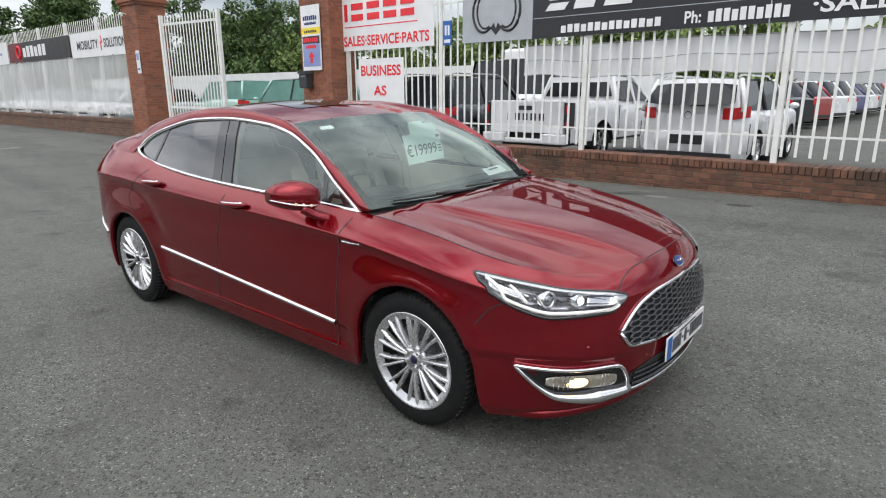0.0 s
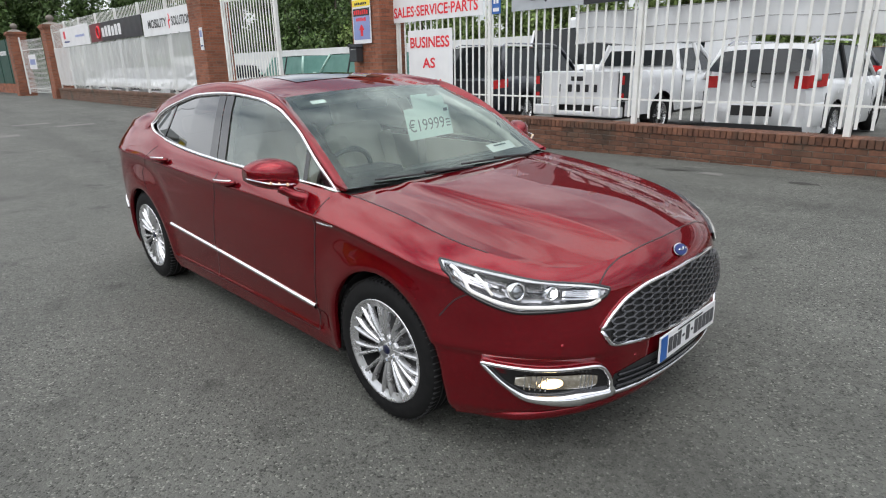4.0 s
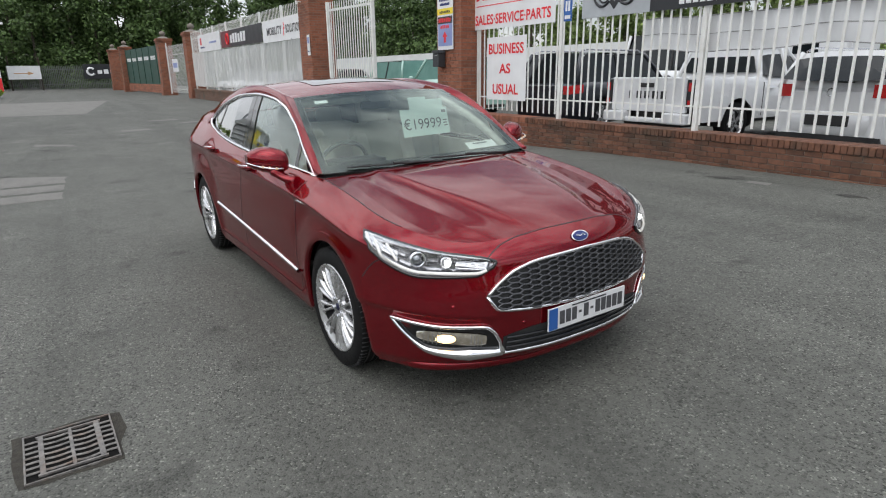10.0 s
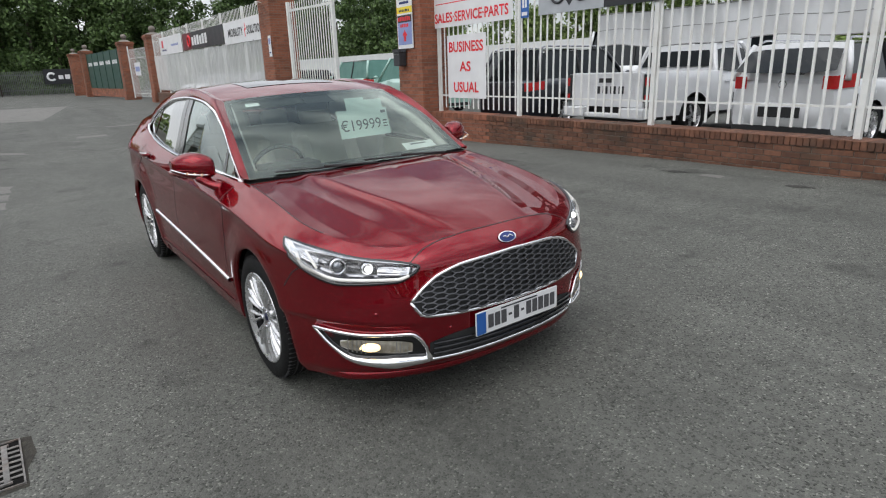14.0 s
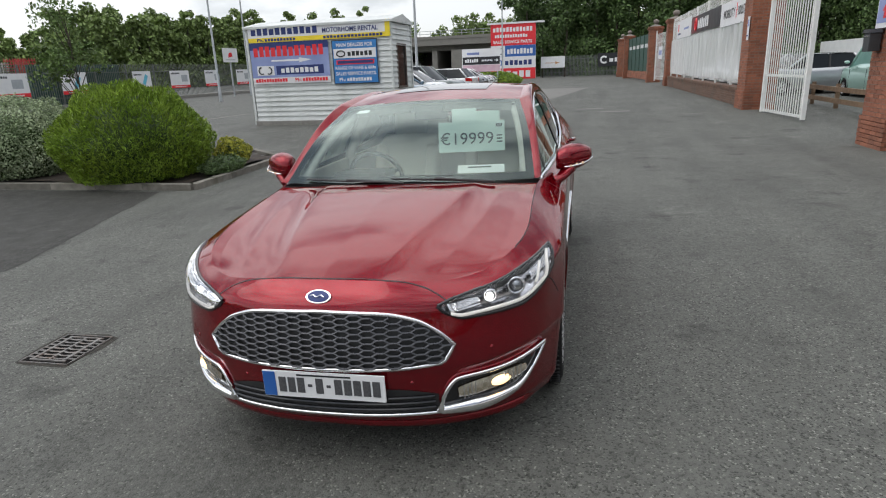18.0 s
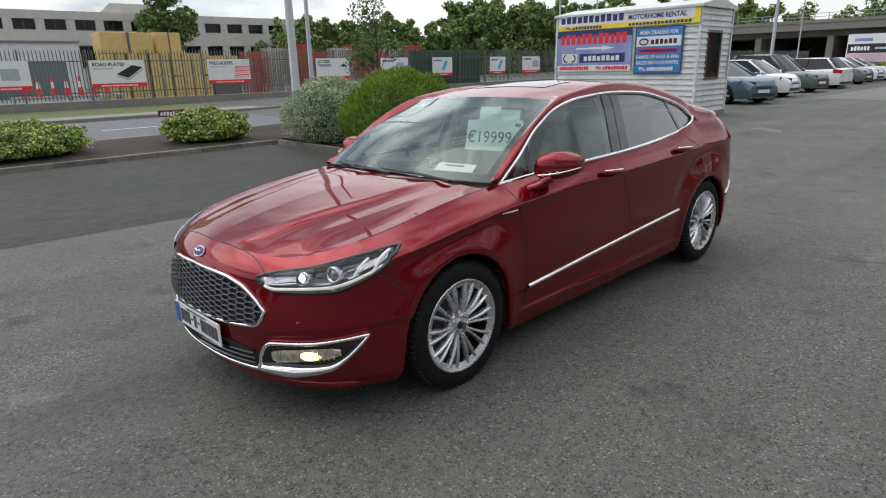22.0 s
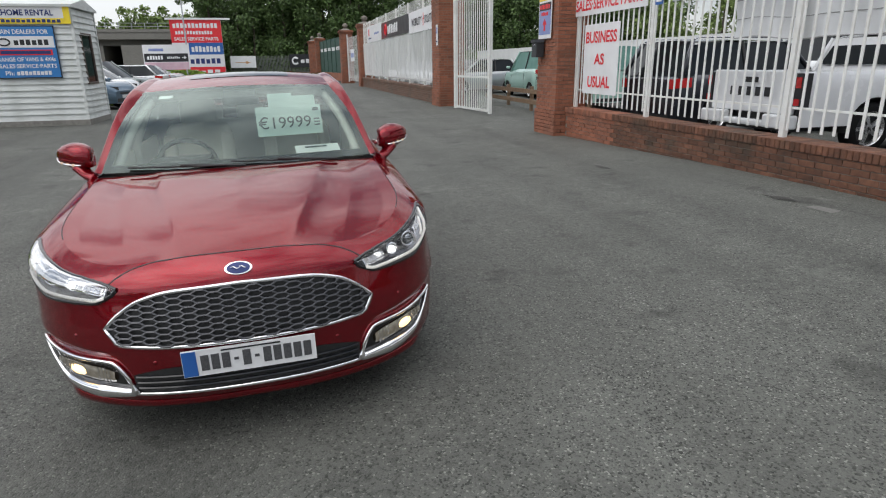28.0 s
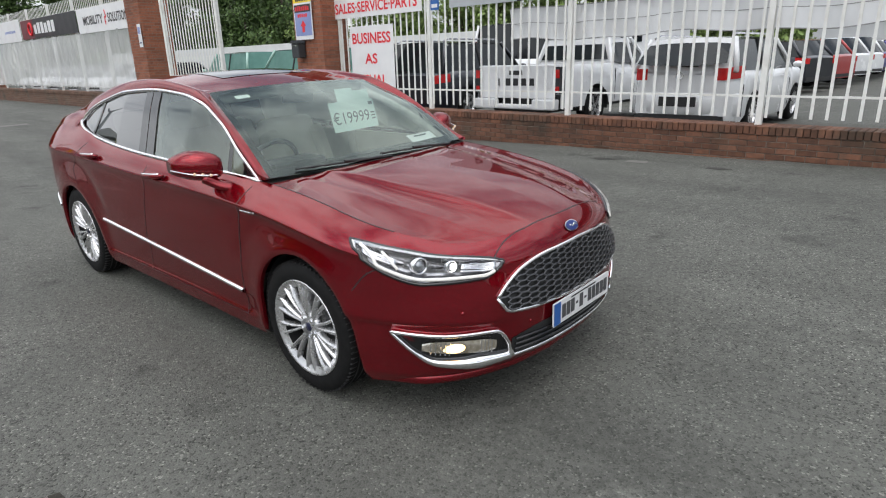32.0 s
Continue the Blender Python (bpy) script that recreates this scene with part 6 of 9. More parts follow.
def cloth(m, w, z0, z1, sag, seed, mat, name, label, thick=0.004, parent=None, cat="sheet"):
    """A hung sheet with folds."""
    rnd = random.Random(seed)
    ph = [rnd.uniform(0, 6) for _ in range(6)]
    nx, nz_ = int(w / 0.09), 14
    pts = []
    for j in range(nz_ + 1):
        f = j / nz_
        row = []
        for i in range(nx + 1):
            x = w * i / nx
            dip = sag * (math.sin(x * 2.2 + ph[0]) * 0.5 + math.sin(x * 5.1 + ph[1]) * 0.3)
            z = z0 + (z1 - z0) * f + dip * (0.4 + 0.6 * (1 - f))
            y = 0.025 * math.sin(x * 7 + ph[2] + f * 2) + 0.018 * math.sin(x * 17 + ph[3]) + 0.03 * math.sin(f * 4 + x * 0.9 + ph[4]) * sag * 8
            row.append((x, y, z))
        pts.append(row)
    bm = bmesh.new()
    grid(bm, pts)
    ob = part(name, bm, mat, smooth=True)
    ob.matrix_world = m
    return tagged(ob, label, cat)


cloth(LM @ Matrix.Translation((0.2, -0.06, 0)), LL - 0.4, 0.92, 2.72, 0.03, 3, NET, "netting_sheet", "translucent white netting tied along the fence", cat="netting")
# banners on the left fence
banner_w = 4.62
sign("shop_banner", LM @ pose(LL - 0.12 - banner_w, -0.09, 2.70), banner_w, 0.76, "white shop banner with dark lettering on the fence", [
    ("text", 0.55, 0.24, 1.75, 0.28, SIGN_BLACK, "MOBILITY"), ("poly", 2.42, 0.16, 0.22, 0.48, SIGN_RED, [(0.2, 0), (0.5, 0.1), (0.4, 0.45), (0.9, 0.5), (0.5, 1), (0.3, 0.9), (0.55, 0.6), (0.1, 0.55)]), ("text", 2.72, 0.24, 1.72, 0.28, SIGN_BLACK, "SOLUTIONS")])
sign("shop_banner", LM @ pose(LL - 0.2 - banner_w - 6.6, -0.085, 2.76), 6.55, 0.72, "black and maroon shop banner on the fence", [
    ("rect", 0, 0, 1.6, 0.72, material("maroon_vinyl", (0.13, 0.02, 0.025), None, 5, 0.45)), ("bars", 1.7, 0.16, 2.6, 0.40, BOARD, 6), ("ring", 1.0, 0.14, 0.46, 0.44, SIGN_RED, (0, 6.28, 0.05))], SIGN_BLACK)
sign("shop_banner", LM @ pose(LL - 0.3 - banner_w - 6.6 - 5.0, -0.09, 2.72), 4.9, 0.86, "white shop banner with a small printed mark", [
    ("rect", 0.5, 0.35, 0.35, 0.35, SIGN_RED), ("bars", 0.5, 0.18, 1.0, 0.08, SIGN_NAVY, 7), ("bars", 2.6, 0.36, 1.6, 0.10, SIGN_LIGHTBLUE, 9)])

# far pedestrian gate and green fence
fence_panel(-42.0, 4.75, -37.4, 5.1, 0.32, 2.9, (0.3, 2.5), 3.3, data=PICK_L, name="side_gate", label="white picket gate between brick pillars", spacing=0.2, group="")
sign("gate_notice", pose(-40.6, 4.80, 1.75, 0, 0, 4), 1.5, 0.8, "pale notice on the side gate", [("rect", 0.2, 0.25, 1.1, 0.3, SIGN_LIGHTBLUE)])
GREEN_SHEET = material("green_sheet", (0.020, 0.060, 0.045), (0.03, 0.08, 0.06), 3, 0.6)
gm = Matrix.Translation((-56.3, 3.55, 0.3)) @ Matrix.Rotation(math.atan2(1.15, 13.4), 4, "Z")
gf = thing("green_fence", gm, "dark green sheeted fence with white lettering on a brick wall", "fence")
part("wall", brick_mass(0, 13.4, -0.1, 0.2, 0, 0.6, "f", 0.15, 0.45), BRICK_J, gf)
for k in range(6):
    part("sheet", boxes((k * 2.23 + 0.03, k * 2.23 + 2.2, -0.02, 0.02, 0.6, 3.3)), GREEN_SHEET, gf)
    bm = bmesh.new()
    for j in range(7):
        box(bm, k * 2.23 + 0.35 + j * 0.22, k * 2.23 + 0.35 + j * 0.22 + 0.15, -0.028, -0.019, 2.35, 2.62)
    part("print", bm, BOARD, gf)
    part("rib", boxes((k * 2.23 - 0.03, k * 2.23 + 0.03, -0.06, 0.0, 0.6, 3.35)), GREEN_SHEET, gf)

# white sheet hung behind the main fence
TARP = cloth(pose(-2.66, 6.17, 0), 9.5, 1.82, 2.30, 0.05, 8, material("white_tarpaulin", (0.72, 0.73, 0.74), (0.80, 0.81, 0.82), 2, 0.55, stain=(0.55, 0.55, 0.55), stain_scale=1.2), "tarpaulin", "creased white tarpaulin hung behind the pickets", cat="tarpaulin")
CORD = material("grey_cord", (0.30, 0.30, 0.30), (0.40, 0.40, 0.39), 30, 0.8)
for j, r in ((14, 0.010), (7, 0.005), (0, 0.008)):
    edge = [v.co for v in TARP.data.vertices][j * (int(9.5 / 0.09) + 1):(j + 1) * (int(9.5 / 0.09) + 1)]
    bm = bmesh.new()
    tube(bm, [p + Vector((0, -0.004, 0)) for p in edge], r, 6)
    part("seam_cord" if j == 7 else "hem", bm, CORD, TARP, smooth=True)

# low wall with coping under the main fence: pieces at the end of the file
WALL_X = (-7.12, 12.6)
mw = thing("wall_front", pose(0, 0, 0), "low red brick wall with a coping of upright bricks", "wall", kind="structure")
part("mortar_core", boxes((WALL_X[0], WALL_X[1], 5.862, 6.24, -0.1, WALL_TOP)), MORTAR, mw)

# drain, worn patches, ruts
GRIME = material("damp_grit", (0.020, 0.018, 0.014), (0.045, 0.040, 0.030), 30, 0.9, bump=0.6, bump_scale=80)
dr = thing("drain_grate", pose(1.535, -2.20, 0.0, 0, 0, 3), "cast iron drain grate set in the asphalt", "drain")
part("frame", boxes((-0.20, 0.20, -0.175, -0.168, 0.0, 0.010), (-0.20, 0.20, 0.168, 0.175, 0.0, 0.010), (-0.20, -0.193, -0.1679, 0.1679, 0.0, 0.010), (0.193, 0.20, -0.1679, 0.1679, 0.0, 0.010)), DRAIN_STEEL, dr)
# flat black plate on the ground: the drain's dark depth put in as colour
part("pit", boxes((-0.193, 0.193, -0.168, 0.168, 0.001, 0.004)), DRAIN_DARK, dr)
for y, w in ((-0.108, 0.010), (0.006, 0.007), (0.112, 0.011)):
    part("rail", boxes((-0.153, 0.156, y - w, y + w, 0.0045, 0.0135)), DRAIN_STEEL, dr)
for x in (-0.160, 0.163):
    part("rail", boxes((x - 0.006, x + 0.006, -0.125, 0.130, 0.0045, 0.013)), DRAIN_STEEL, dr)
for k in range(7):
    x = -0.129 + 0.043 * k
    for y0, y1, bow in ((-0.167, -0.118, 0.0), (-0.098, -0.001, 0.006), (0.013, 0.101, 0.009), (0.123, 0.167, 0.0)):
        bm = bmesh.new()
        tube(bm, [(x + bow * math.sin(math.pi * f), y0 + (y1 - y0) * f, 0.0085) for f in np.linspace(0, 1, 5)], 0.0068, 6, 0.6)
        part("bar", bm, DRAIN_STEEL, dr)


def flat_patch(name, outline, mat, label, lift=0.004, cat="patch"):
    """An uneven patch lying on the ground."""
    rnd = random.Random(len(outline) * 7 + int(outline[0][0] * 10))
    bm = bmesh.new()
    ring = []
    for (x0, y0), (x1, y1) in zip(outline, outline[1:] + outline[:1]):
        n = max(2, int(math.hypot(x1 - x0, y1 - y0) / 0.25))
        for k in range(n):
            x, y = x0 + (x1 - x0) * k / n + rnd.uniform(-0.025, 0.025), y0 + (y1 - y0) * k / n + rnd.uniform(-0.025, 0.025)
            ring.append((x, y, ground_z(x, y) + lift))
    f = bm.faces.new([bm.verts.new(p) for p in ring])
    bmesh.ops.triangulate(bm, faces=[f])
    bmesh.ops.recalc_face_normals(bm, faces=bm.faces[:])
    ob = part(name, bm, mat)
    if ob.data.polygons[0].normal.z < 0:
        ob.data.flip_normals()
    return tagged(ob, label, cat, kind="structure")


flat_patch("trim_patch", [(-7.4, -2.95), (-7.0, -2.1), (-6.4, -2.12), (-6.4, -3.0)], PATCH, "pale worn concrete patch in the yard")
flat_patch("trim_patch", [(-6.25, -3.0), (-6.25, -2.12), (-5.7, -2.12), (-5.7, -3.0)], PATCH, "pale worn concrete patch in the yard")
flat_patch("trim_patch", [(-5.55, -3.0), (-5.55, -2.15), (-5.0, -2.16), (-5.0, -2.96)], PATCH, "pale worn concrete patch in the yard")
flat_patch("trim_patch", [(-11.9, -2.6), (-11.4, -1.9), (-11.0, -1.8), (-11.5, -2.6)], PATCH, "pale worn concrete patch in the yard")
flat_patch("trim_patch", [(-14.4, -0.7), (-14.4, 0.0), (-13.9, 0.0), (-13.9, -0.7)], PATCH, "pale worn concrete patch in the yard")
flat_patch("trim_patch", [(-15.9, 1.1), (-15.9, 2.0), (-15.5, 2.0), (-15.5, 1.1)], PATCH, "pale worn concrete patch in the yard")
flat_patch("trim_patch", [(-17.4, 0.3), (-17.4, 1.2), (-17.0, 1.2), (-17.0, 0.3)], PATCH, "pale worn concrete patch in the yard")
bm = bmesh.new()
quad = [Vector(p) for p in ((-36, -5, 0), (-36, 0.4, 0), (-23, -1.2, 0), (-23.5, -5, 0))]
grid(bm, [[(p.x, p.y, ground_z(p.x, p.y) + 0.006) for p in (quad[0].lerp(quad[3], i / 40).lerp(quad[1].lerp(quad[2], i / 40), j / 24) for j in range(25))] for i in range(41)])
bmesh.ops.recalc_face_normals(bm, faces=bm.faces[:])
tagged(part("trim_patch", bm, PATCH), "large worn concrete area of the yard", "patch", kind="structure")
flat_patch("tar_bay", [(12, -9.9), (-3.3, -9.95), (-3.35, -5.4), (0.2, -4.2), (12, -4.6)], TAR, "darker newer asphalt in the parking bay", 0.003)
flat_patch("drain_surround", [(1.31, -2.41), (1.55, -2.44), (1.76, -2.40), (1.765, -2.2), (1.755, -2.0), (1.5, -1.985), (1.315, -2.01), (1.30, -2.2)], GRIME, "broken dark asphalt round the drain", 0.002)
flat_patch("trim_patch", [(0.1, 5.0), (0.4, 5.0), (0.38, 5.14), (0.12, 5.12)], PATCH, "pale scrape on the asphalt")
for x, y, w in ((-0.25, 5.05, 0.22), (1.3, 5.03, 0.18), (-2.85, 4.44, 0.24)):
    flat_patch("trim_patch", [(x - w, y - 0.03), (x, y - 0.07), (x + w, y + 0.02), (x + w * 0.4, y + 0.07), (x - w * 0.5, y + 0.05)], TAR, "small dark scuff on the asphalt", 0.0045)

# ---- hut, planting bed, road and far side ----
CLAD = material("pale_painted_cladding", (0.58, 0.60, 0.58), (0.67, 0.69, 0.67), 5, 0.6, 0, 0.15, 50, stain=(0.33, 0.35, 0.32), stain_scale=1.6, stain_amount=0.45, random_tint=0.05, stretch=(1, 1, 3))
CONC = material("weathered_concrete", (0.19, 0.18, 0.16), (0.27, 0.26, 0.235), 12, 0.9, 0, 0.4, 60, stain=(0.18, 0.175, 0.16), stain_scale=1.2, stain_amount=0.5)
hut = thing("timber_hut", pose(-13.2, 0, 0.10), "small pale timber clad hut covered with dealer signs", "hut")
HY0, HY1, HD, HT = -9.55, -4.88, 1.95, 2.92
part("plinth", boxes((-HD - 0.03, 0.03, HY0 - 0.02, HY1 + 0.03, -0.1, 0.16)), CONC, hut)
part("core", boxes((-HD + 0.02, -0.03, HY0 + 0.03, HY1 - 0.03, 0.16, HT - 0.02)), CONC, hut)


def clapboard(length):
    bm = bmesh.new()
    slab(bm, [(0, 0), (0.052, 0), (0.012, 0.155), (0, 0.155)], 0, length)
    bmesh.ops.recalc_face_normals(bm, faces=bm.faces[:])
    return mesh_of(bm, "cladding_board", CLAD)


cb_front, cb_side = clapboard(HY1 - HY0 - 0.1), clapboard(HD - 0.1)
for k in range(18):
    z = 0.16 + k * 0.152
    part("cladding_board", cb_front, CLAD, hut, m=Matrix.Translation((-0.03, HY0 + 0.05, z)))
    if k < 6 or k > 13:
        part("cladding_board", cb_side, CLAD, hut, m=Matrix.Translation((-0.05, HY1 - 0.03, z)) @ Matrix.Rotation(radians(90), 4, "Z"))
    else:
        for x0, w in ((-0.05, 0.42), (-1.35, 0.50)):
            part("cladding_board", clapboard(w), CLAD, hut, m=Matrix.Translation((x0, HY1 - 0.03, z)) @ Matrix.Rotation(radians(90), 4, "Z"))
for x, y in ((0.0, HY1), (0.0, HY0), (-HD, HY1)):
    part("corner_post", boxes((x - 0.05, x + 0.02, y - 0.05, y + 0.02, 0.05, HT)), CLAD, hut)
bm = bmesh.new()
slab(bm, [(-HD - 0.1, HT), (0.1, HT), (0.1, HT + 0.06), (-HD / 2, HT + 0.26), (-HD - 0.1, HT + 0.06)], HY0 - 0.08, HY1 + 0.08)
bmesh.ops.recalc_face_normals(bm, faces=bm.faces[:])
part("roof", bm, CLAD, hut)
hw = part("window", boxes((-1.32, -0.50, HY1 - 0.06, HY1 - 0.012, 1.10, 2.28)), CAR_GLASS, hut)
part("window_frame", boxes((-1.36, -0.46, HY1 - 0.02, HY1 + 0.02, 2.28, 2.34), (-1.36, -0.46, HY1 - 0.02, HY1 + 0.03, 1.04, 1.10), (-1.36, -1.30, HY1 - 0.02, HY1 + 0.02, 1.1001, 2.2799), (-0.52, -0.46, HY1 - 0.02, HY1 + 0.02, 1.1001, 2.2799)), material("brown_frame", (0.10, 0.075, 0.06), None, 10, 0.6), hw)
HX = -13.14
sign("hut_sign", pose(HX, -9.48, 2.62, 0, 0, 90), 4.60, 0.47, "long white and yellow rental board across the hut", [
    ("rect", 0, 0, 4.6, 0.13, SIGN_YELLOW), ("rect", 4.45, 0.13, 0.15, 0.34, SIGN_YELLOW), ("bars", 0.12, 0.20, 2.25, 0.20, SIGN_NAVY, 11), ("text", 2.48, 0.19, 1.75, 0.14, SIGN_NAVY, "MOTORHOME RENTAL"),
    ("text", 0.30, 0.025, 0.22, 0.085, SIGN_NAVY, "Ph:"), ("bars", 0.56, 0.025, 1.05, 0.08, SIGN_NAVY, 10), ("bars", 2.5, 0.03, 1.9, 0.075, SIGN_NAVY, 17)])
sign("hut_sign", pose(HX - 0.002, -9.47, 1.40, 0, 0, 90), 2.62, 1.21, "blue and white dealer board with an arrow on the hut", [
    ("rect", 0, 0.18, 2.62, 1.03, SIGN_LIGHTBLUE), ("rect", 0, 1.0, 2.62, 0.21, SIGN_NAVY),
    ("bars", 0.12, 0.80, 2.38, 0.30, SIGN_RED, 12), ("poly", 0.70, 0.60, 1.35, 0.15, BOARD, [(0, 0.35), (0.7, 0.3), (0.68, 0), (1, 0.5), (0.68, 1), (0.7, 0.7), (0, 0.65)]),
    ("rect", 0.18, 0.25, 0.58, 0.28, BOARD), ("ring", 0.24, 0.29, 0.2, 0.2, SIGN_BLACK, (1.7, 5.2, 0.02)), ("ring", 0.48, 0.29, 0.2, 0.2, SIGN_BLACK, (1.44, -2.06, 0.02)),
    ("rect", 0.84, 0.26, 1.58, 0.26, SIGN_NAVY), ("bars", 1.0, 0.31, 1.28, 0.15, BOARD, 8), ("bars", 0.1, 0.05, 1.1, 0.10, SIGN_RED, 12), ("text", 1.45, 0.05, 0.2, 0.10, SIGN_RED, "Ph:"), ("bars", 1.70, 0.05, 0.85, 0.10, SIGN_RED, 9)])
sign("hut_sign", pose(HX - 0.002, -6.74, 1.32, 0, 0, 90), 1.44, 1.26, "blue dealer board with white lettering in a dark frame", [
    ("rect", 0.0, 1.235, 1.44, 0.025, SIGN_BLACK), ("rect", 0.0, 0.0, 1.44, 0.025, SIGN_BLACK), ("rect", 0.0, 0.026, 0.025, 1.208, SIGN_BLACK), ("rect", 1.415, 0.026, 0.025, 1.208, SIGN_BLACK),
    ("text", 0.15, 1.06, 1.15, 0.11, BOARD, "MAIN DEALERS FOR"), ("rect", 0.05, 0.74, 1.34, 0.27, BOARD), ("bars", 0.50, 0.80, 0.8, 0.13, SIGN_BLACK, 6), ("ring", 0.15, 0.79, 0.26, 0.16, SIGN_BLACK, (0, 6.28, 0.02)),
    ("rect", 0.12, 0.56, 1.2, 0.13, SIGN_RED), ("rect", 0.16, 0.585, 1.12, 0.08, SIGN_NAVY), ("text", 0.08, 0.41, 1.28, 0.10, BOARD, "RANGE OF VANS & 4X4s"), ("text", 0.08, 0.25, 1.28, 0.10, BOARD, "SALES·SERVICE·PARTS"), ("text", 0.18, 0.08, 0.2, 0.10, BOARD, "Ph:"), ("bars", 0.43, 0.08, 0.8, 0.10, BOARD, 9)],
    material("dealer_blue", (0.03, 0.19, 0.50), (0.04, 0.22, 0.55), 4, 0.4))

# planting bed with kerb
SOIL = material("dry_soil", (0.020, 0.0145, 0.010), (0.045, 0.033, 0.023), 14, 0.95, 0, 1.0, 30, stain=(0.10, 0.055, 0.025), stain_scale=3, stain_amount=0.3)
GRASS_M = material("mown_grass", (0.07, 0.10, 0.03), (0.15, 0.16, 0.06), 9, 0.95, 0, 1.0, 60)
bm = bmesh.new()
xs, ys = np.linspace(-8.2, 14, 75), np.linspace(-13.3, -5.0, 40)
inside_bed = lambda x, y: (y < -10.15 and x > -8.1) or (-8.1 < x < -3.55 and y < -5.05 - 1.18 * max(0.0, -6.6 - x))
pts = {}
for i, x in enumerate(xs):
    for j, y in enumerate(ys):
        if inside_bed(x, y):
            pts[i, j] = bm.verts.new((x, y, 0.075 + 0.06 * noise.noise((x * 0.8, y * 0.8, 0)) + 0.10 * max(0, 1 - abs(y + 12.6) / 2.2)))
for (i, j), v in list(pts.items()):
    q = [pts.get(k) for k in ((i, j), (i + 1, j), (i + 1, j + 1), (i, j + 1))]
    if all(q):
        bm.faces.new(q)
tagged(part("planting_bed", bm, SOIL, smooth=True), "bare brown soil in the kerbed planting bed", "soil", kind="structure")
kerb_line = [(14, -10.05), (-3.40, -10.1), (-3.55, -4.95), (-6.6, -5.1), (-7.7, -6.4)]
KERB_CONC = material("weathered_kerb_concrete", (0.13, 0.12, 0.10), (0.22, 0.205, 0.175), 7, 0.9, bump=0.5, bump_scale=90, stain=(0.06, 0.058, 0.035), stain_scale=3.0, stain_amount=0.6, random_tint=0.25)
kt = thing("kerb", pose(0, 0, 0), "low grey concrete kerb round the planting bed", "kerb", kind="structure")
for (x0, y0), (x1, y1) in zip(kerb_line, kerb_line[1:]):
    d = Vector((x1 - x0, y1 - y0, 0))
    n = max(1, round(d.length / 0.915))
    for k in range(n):
        a = d.length * k / n
        ob = part("kerb_stone", boxes((a + 0.004, a + d.length / n - 0.004, -0.065, 0.065, -0.05, 0.095)), KERB_CONC, kt, m=Matrix.Translation((x0, y0, 0)) @ Matrix.Rotation(math.atan2(d.y, d.x), 4, "Z"))

# road beyond
rd = boxes((-160, 60, -21.6, -13.3, -0.02, 0.022))
tagged(part("road", rd, ROAD), "grey asphalt public road with white lines", "road", kind="structure")
ln = thing("road_line", pose(0, 0, 0), "white painted road lines", "marking", kind="structure")
part("edge_line", boxes((-120, 40, -14.25, -14.13, 0.02, 0.027)), LINE, ln)
for k in range(14):
    part("dash", boxes((-70 + k * 6.5, -66.5 + k * 6.5, -17.5, -17.38, 0.02, 0.027)), LINE, ln)
for y in (-13.35, -21.75):
    part("kerb_stone", boxes((-160, 60, y - 0.07, y + 0.07, -0.05, 0.14)), CONC, kt)
vg = boxes((-160, 60, -30.3, -21.85, -0.04, 0.05))
tagged(part("verge", vg, GRASS_M), "strip of dry mown grass beside the road", "grass", kind="structure")
tagged(part("pavement", boxes((-160, 60, -24.6, -22.4, -0.04, 0.07)), CONC), "narrow concrete footpath beside the road", "pavement", kind="structure")

# palisade fence across the road with product boards
PAL = material("dark_green_palisade", (0.10, 0.11, 0.10), (0.15, 0.16, 0.145), 10, 0.6)
fw = boxes((-110, 45, -30.75, -30.35, -0.1, 0.42))
tagged(part("wall_far", fw, CONC), "low grey concrete wall under the palisade", "wall", kind="structure")
bm = bmesh.new()
slab(bm, [(-0.02, 0), (0.02, 0), (0.02, 2.2), (0.0, 2.3), (-0.02, 2.2)], -0.01, 0.01)
bmesh.ops.recalc_face_normals(bm, faces=bm.faces[:])
pale = mesh_of(bm, "pale", PAL)
for k in range(16):
    x0 = 6.5 - k * 2.75
    pf = thing("palisade_panel", pose(x0, -30.55, 0.42, 0, 0, 180), "dark green steel palisade panel on a concrete wall", "fence", "palisade panels")
    part("post", boxes((-0.035, 0.035, -0.035, 0.035, -0.3, 2.35)), PAL, pf)
    for z in (0.35, 1.8):
        part("rail", boxes((0.036, 2.714, -0.02, 0.02, z, z + 0.05)), PAL, pf)
    for j in range(17):
        part("pale", pale, PAL, pf, m=Matrix.Translation((0.13 + j * 0.1575, 0.035, 0.06)))
bm = bmesh.new()
for k in range(430):
    x = -37.6 - k * 0.1575
    box(bm, x - 0.02, x + 0.02, -30.56, -30.54, 0.48, 2.75)
tagged(part("palisade_row", bm, PAL), "distant dark green palisade along the road", "fence", kind="stuff")
boards = [(0.3, 2.4, "", 0), (-4.54, 2.50, "ROAD PLATES", 1), (-10.24, 2.42, "POLE LADDERS", 2), (-16.96, 2.42, "ACCESS TOWERS", 3), (-21.9, 2.35, "", 0), (-26.5, 1.95, "", 4), (-32.5, 1.8, "", 4), (-36.4, 2.25, "", 0), (-40.7, 1.85, "", 0), (-45.3, 2.1, "", 0)]
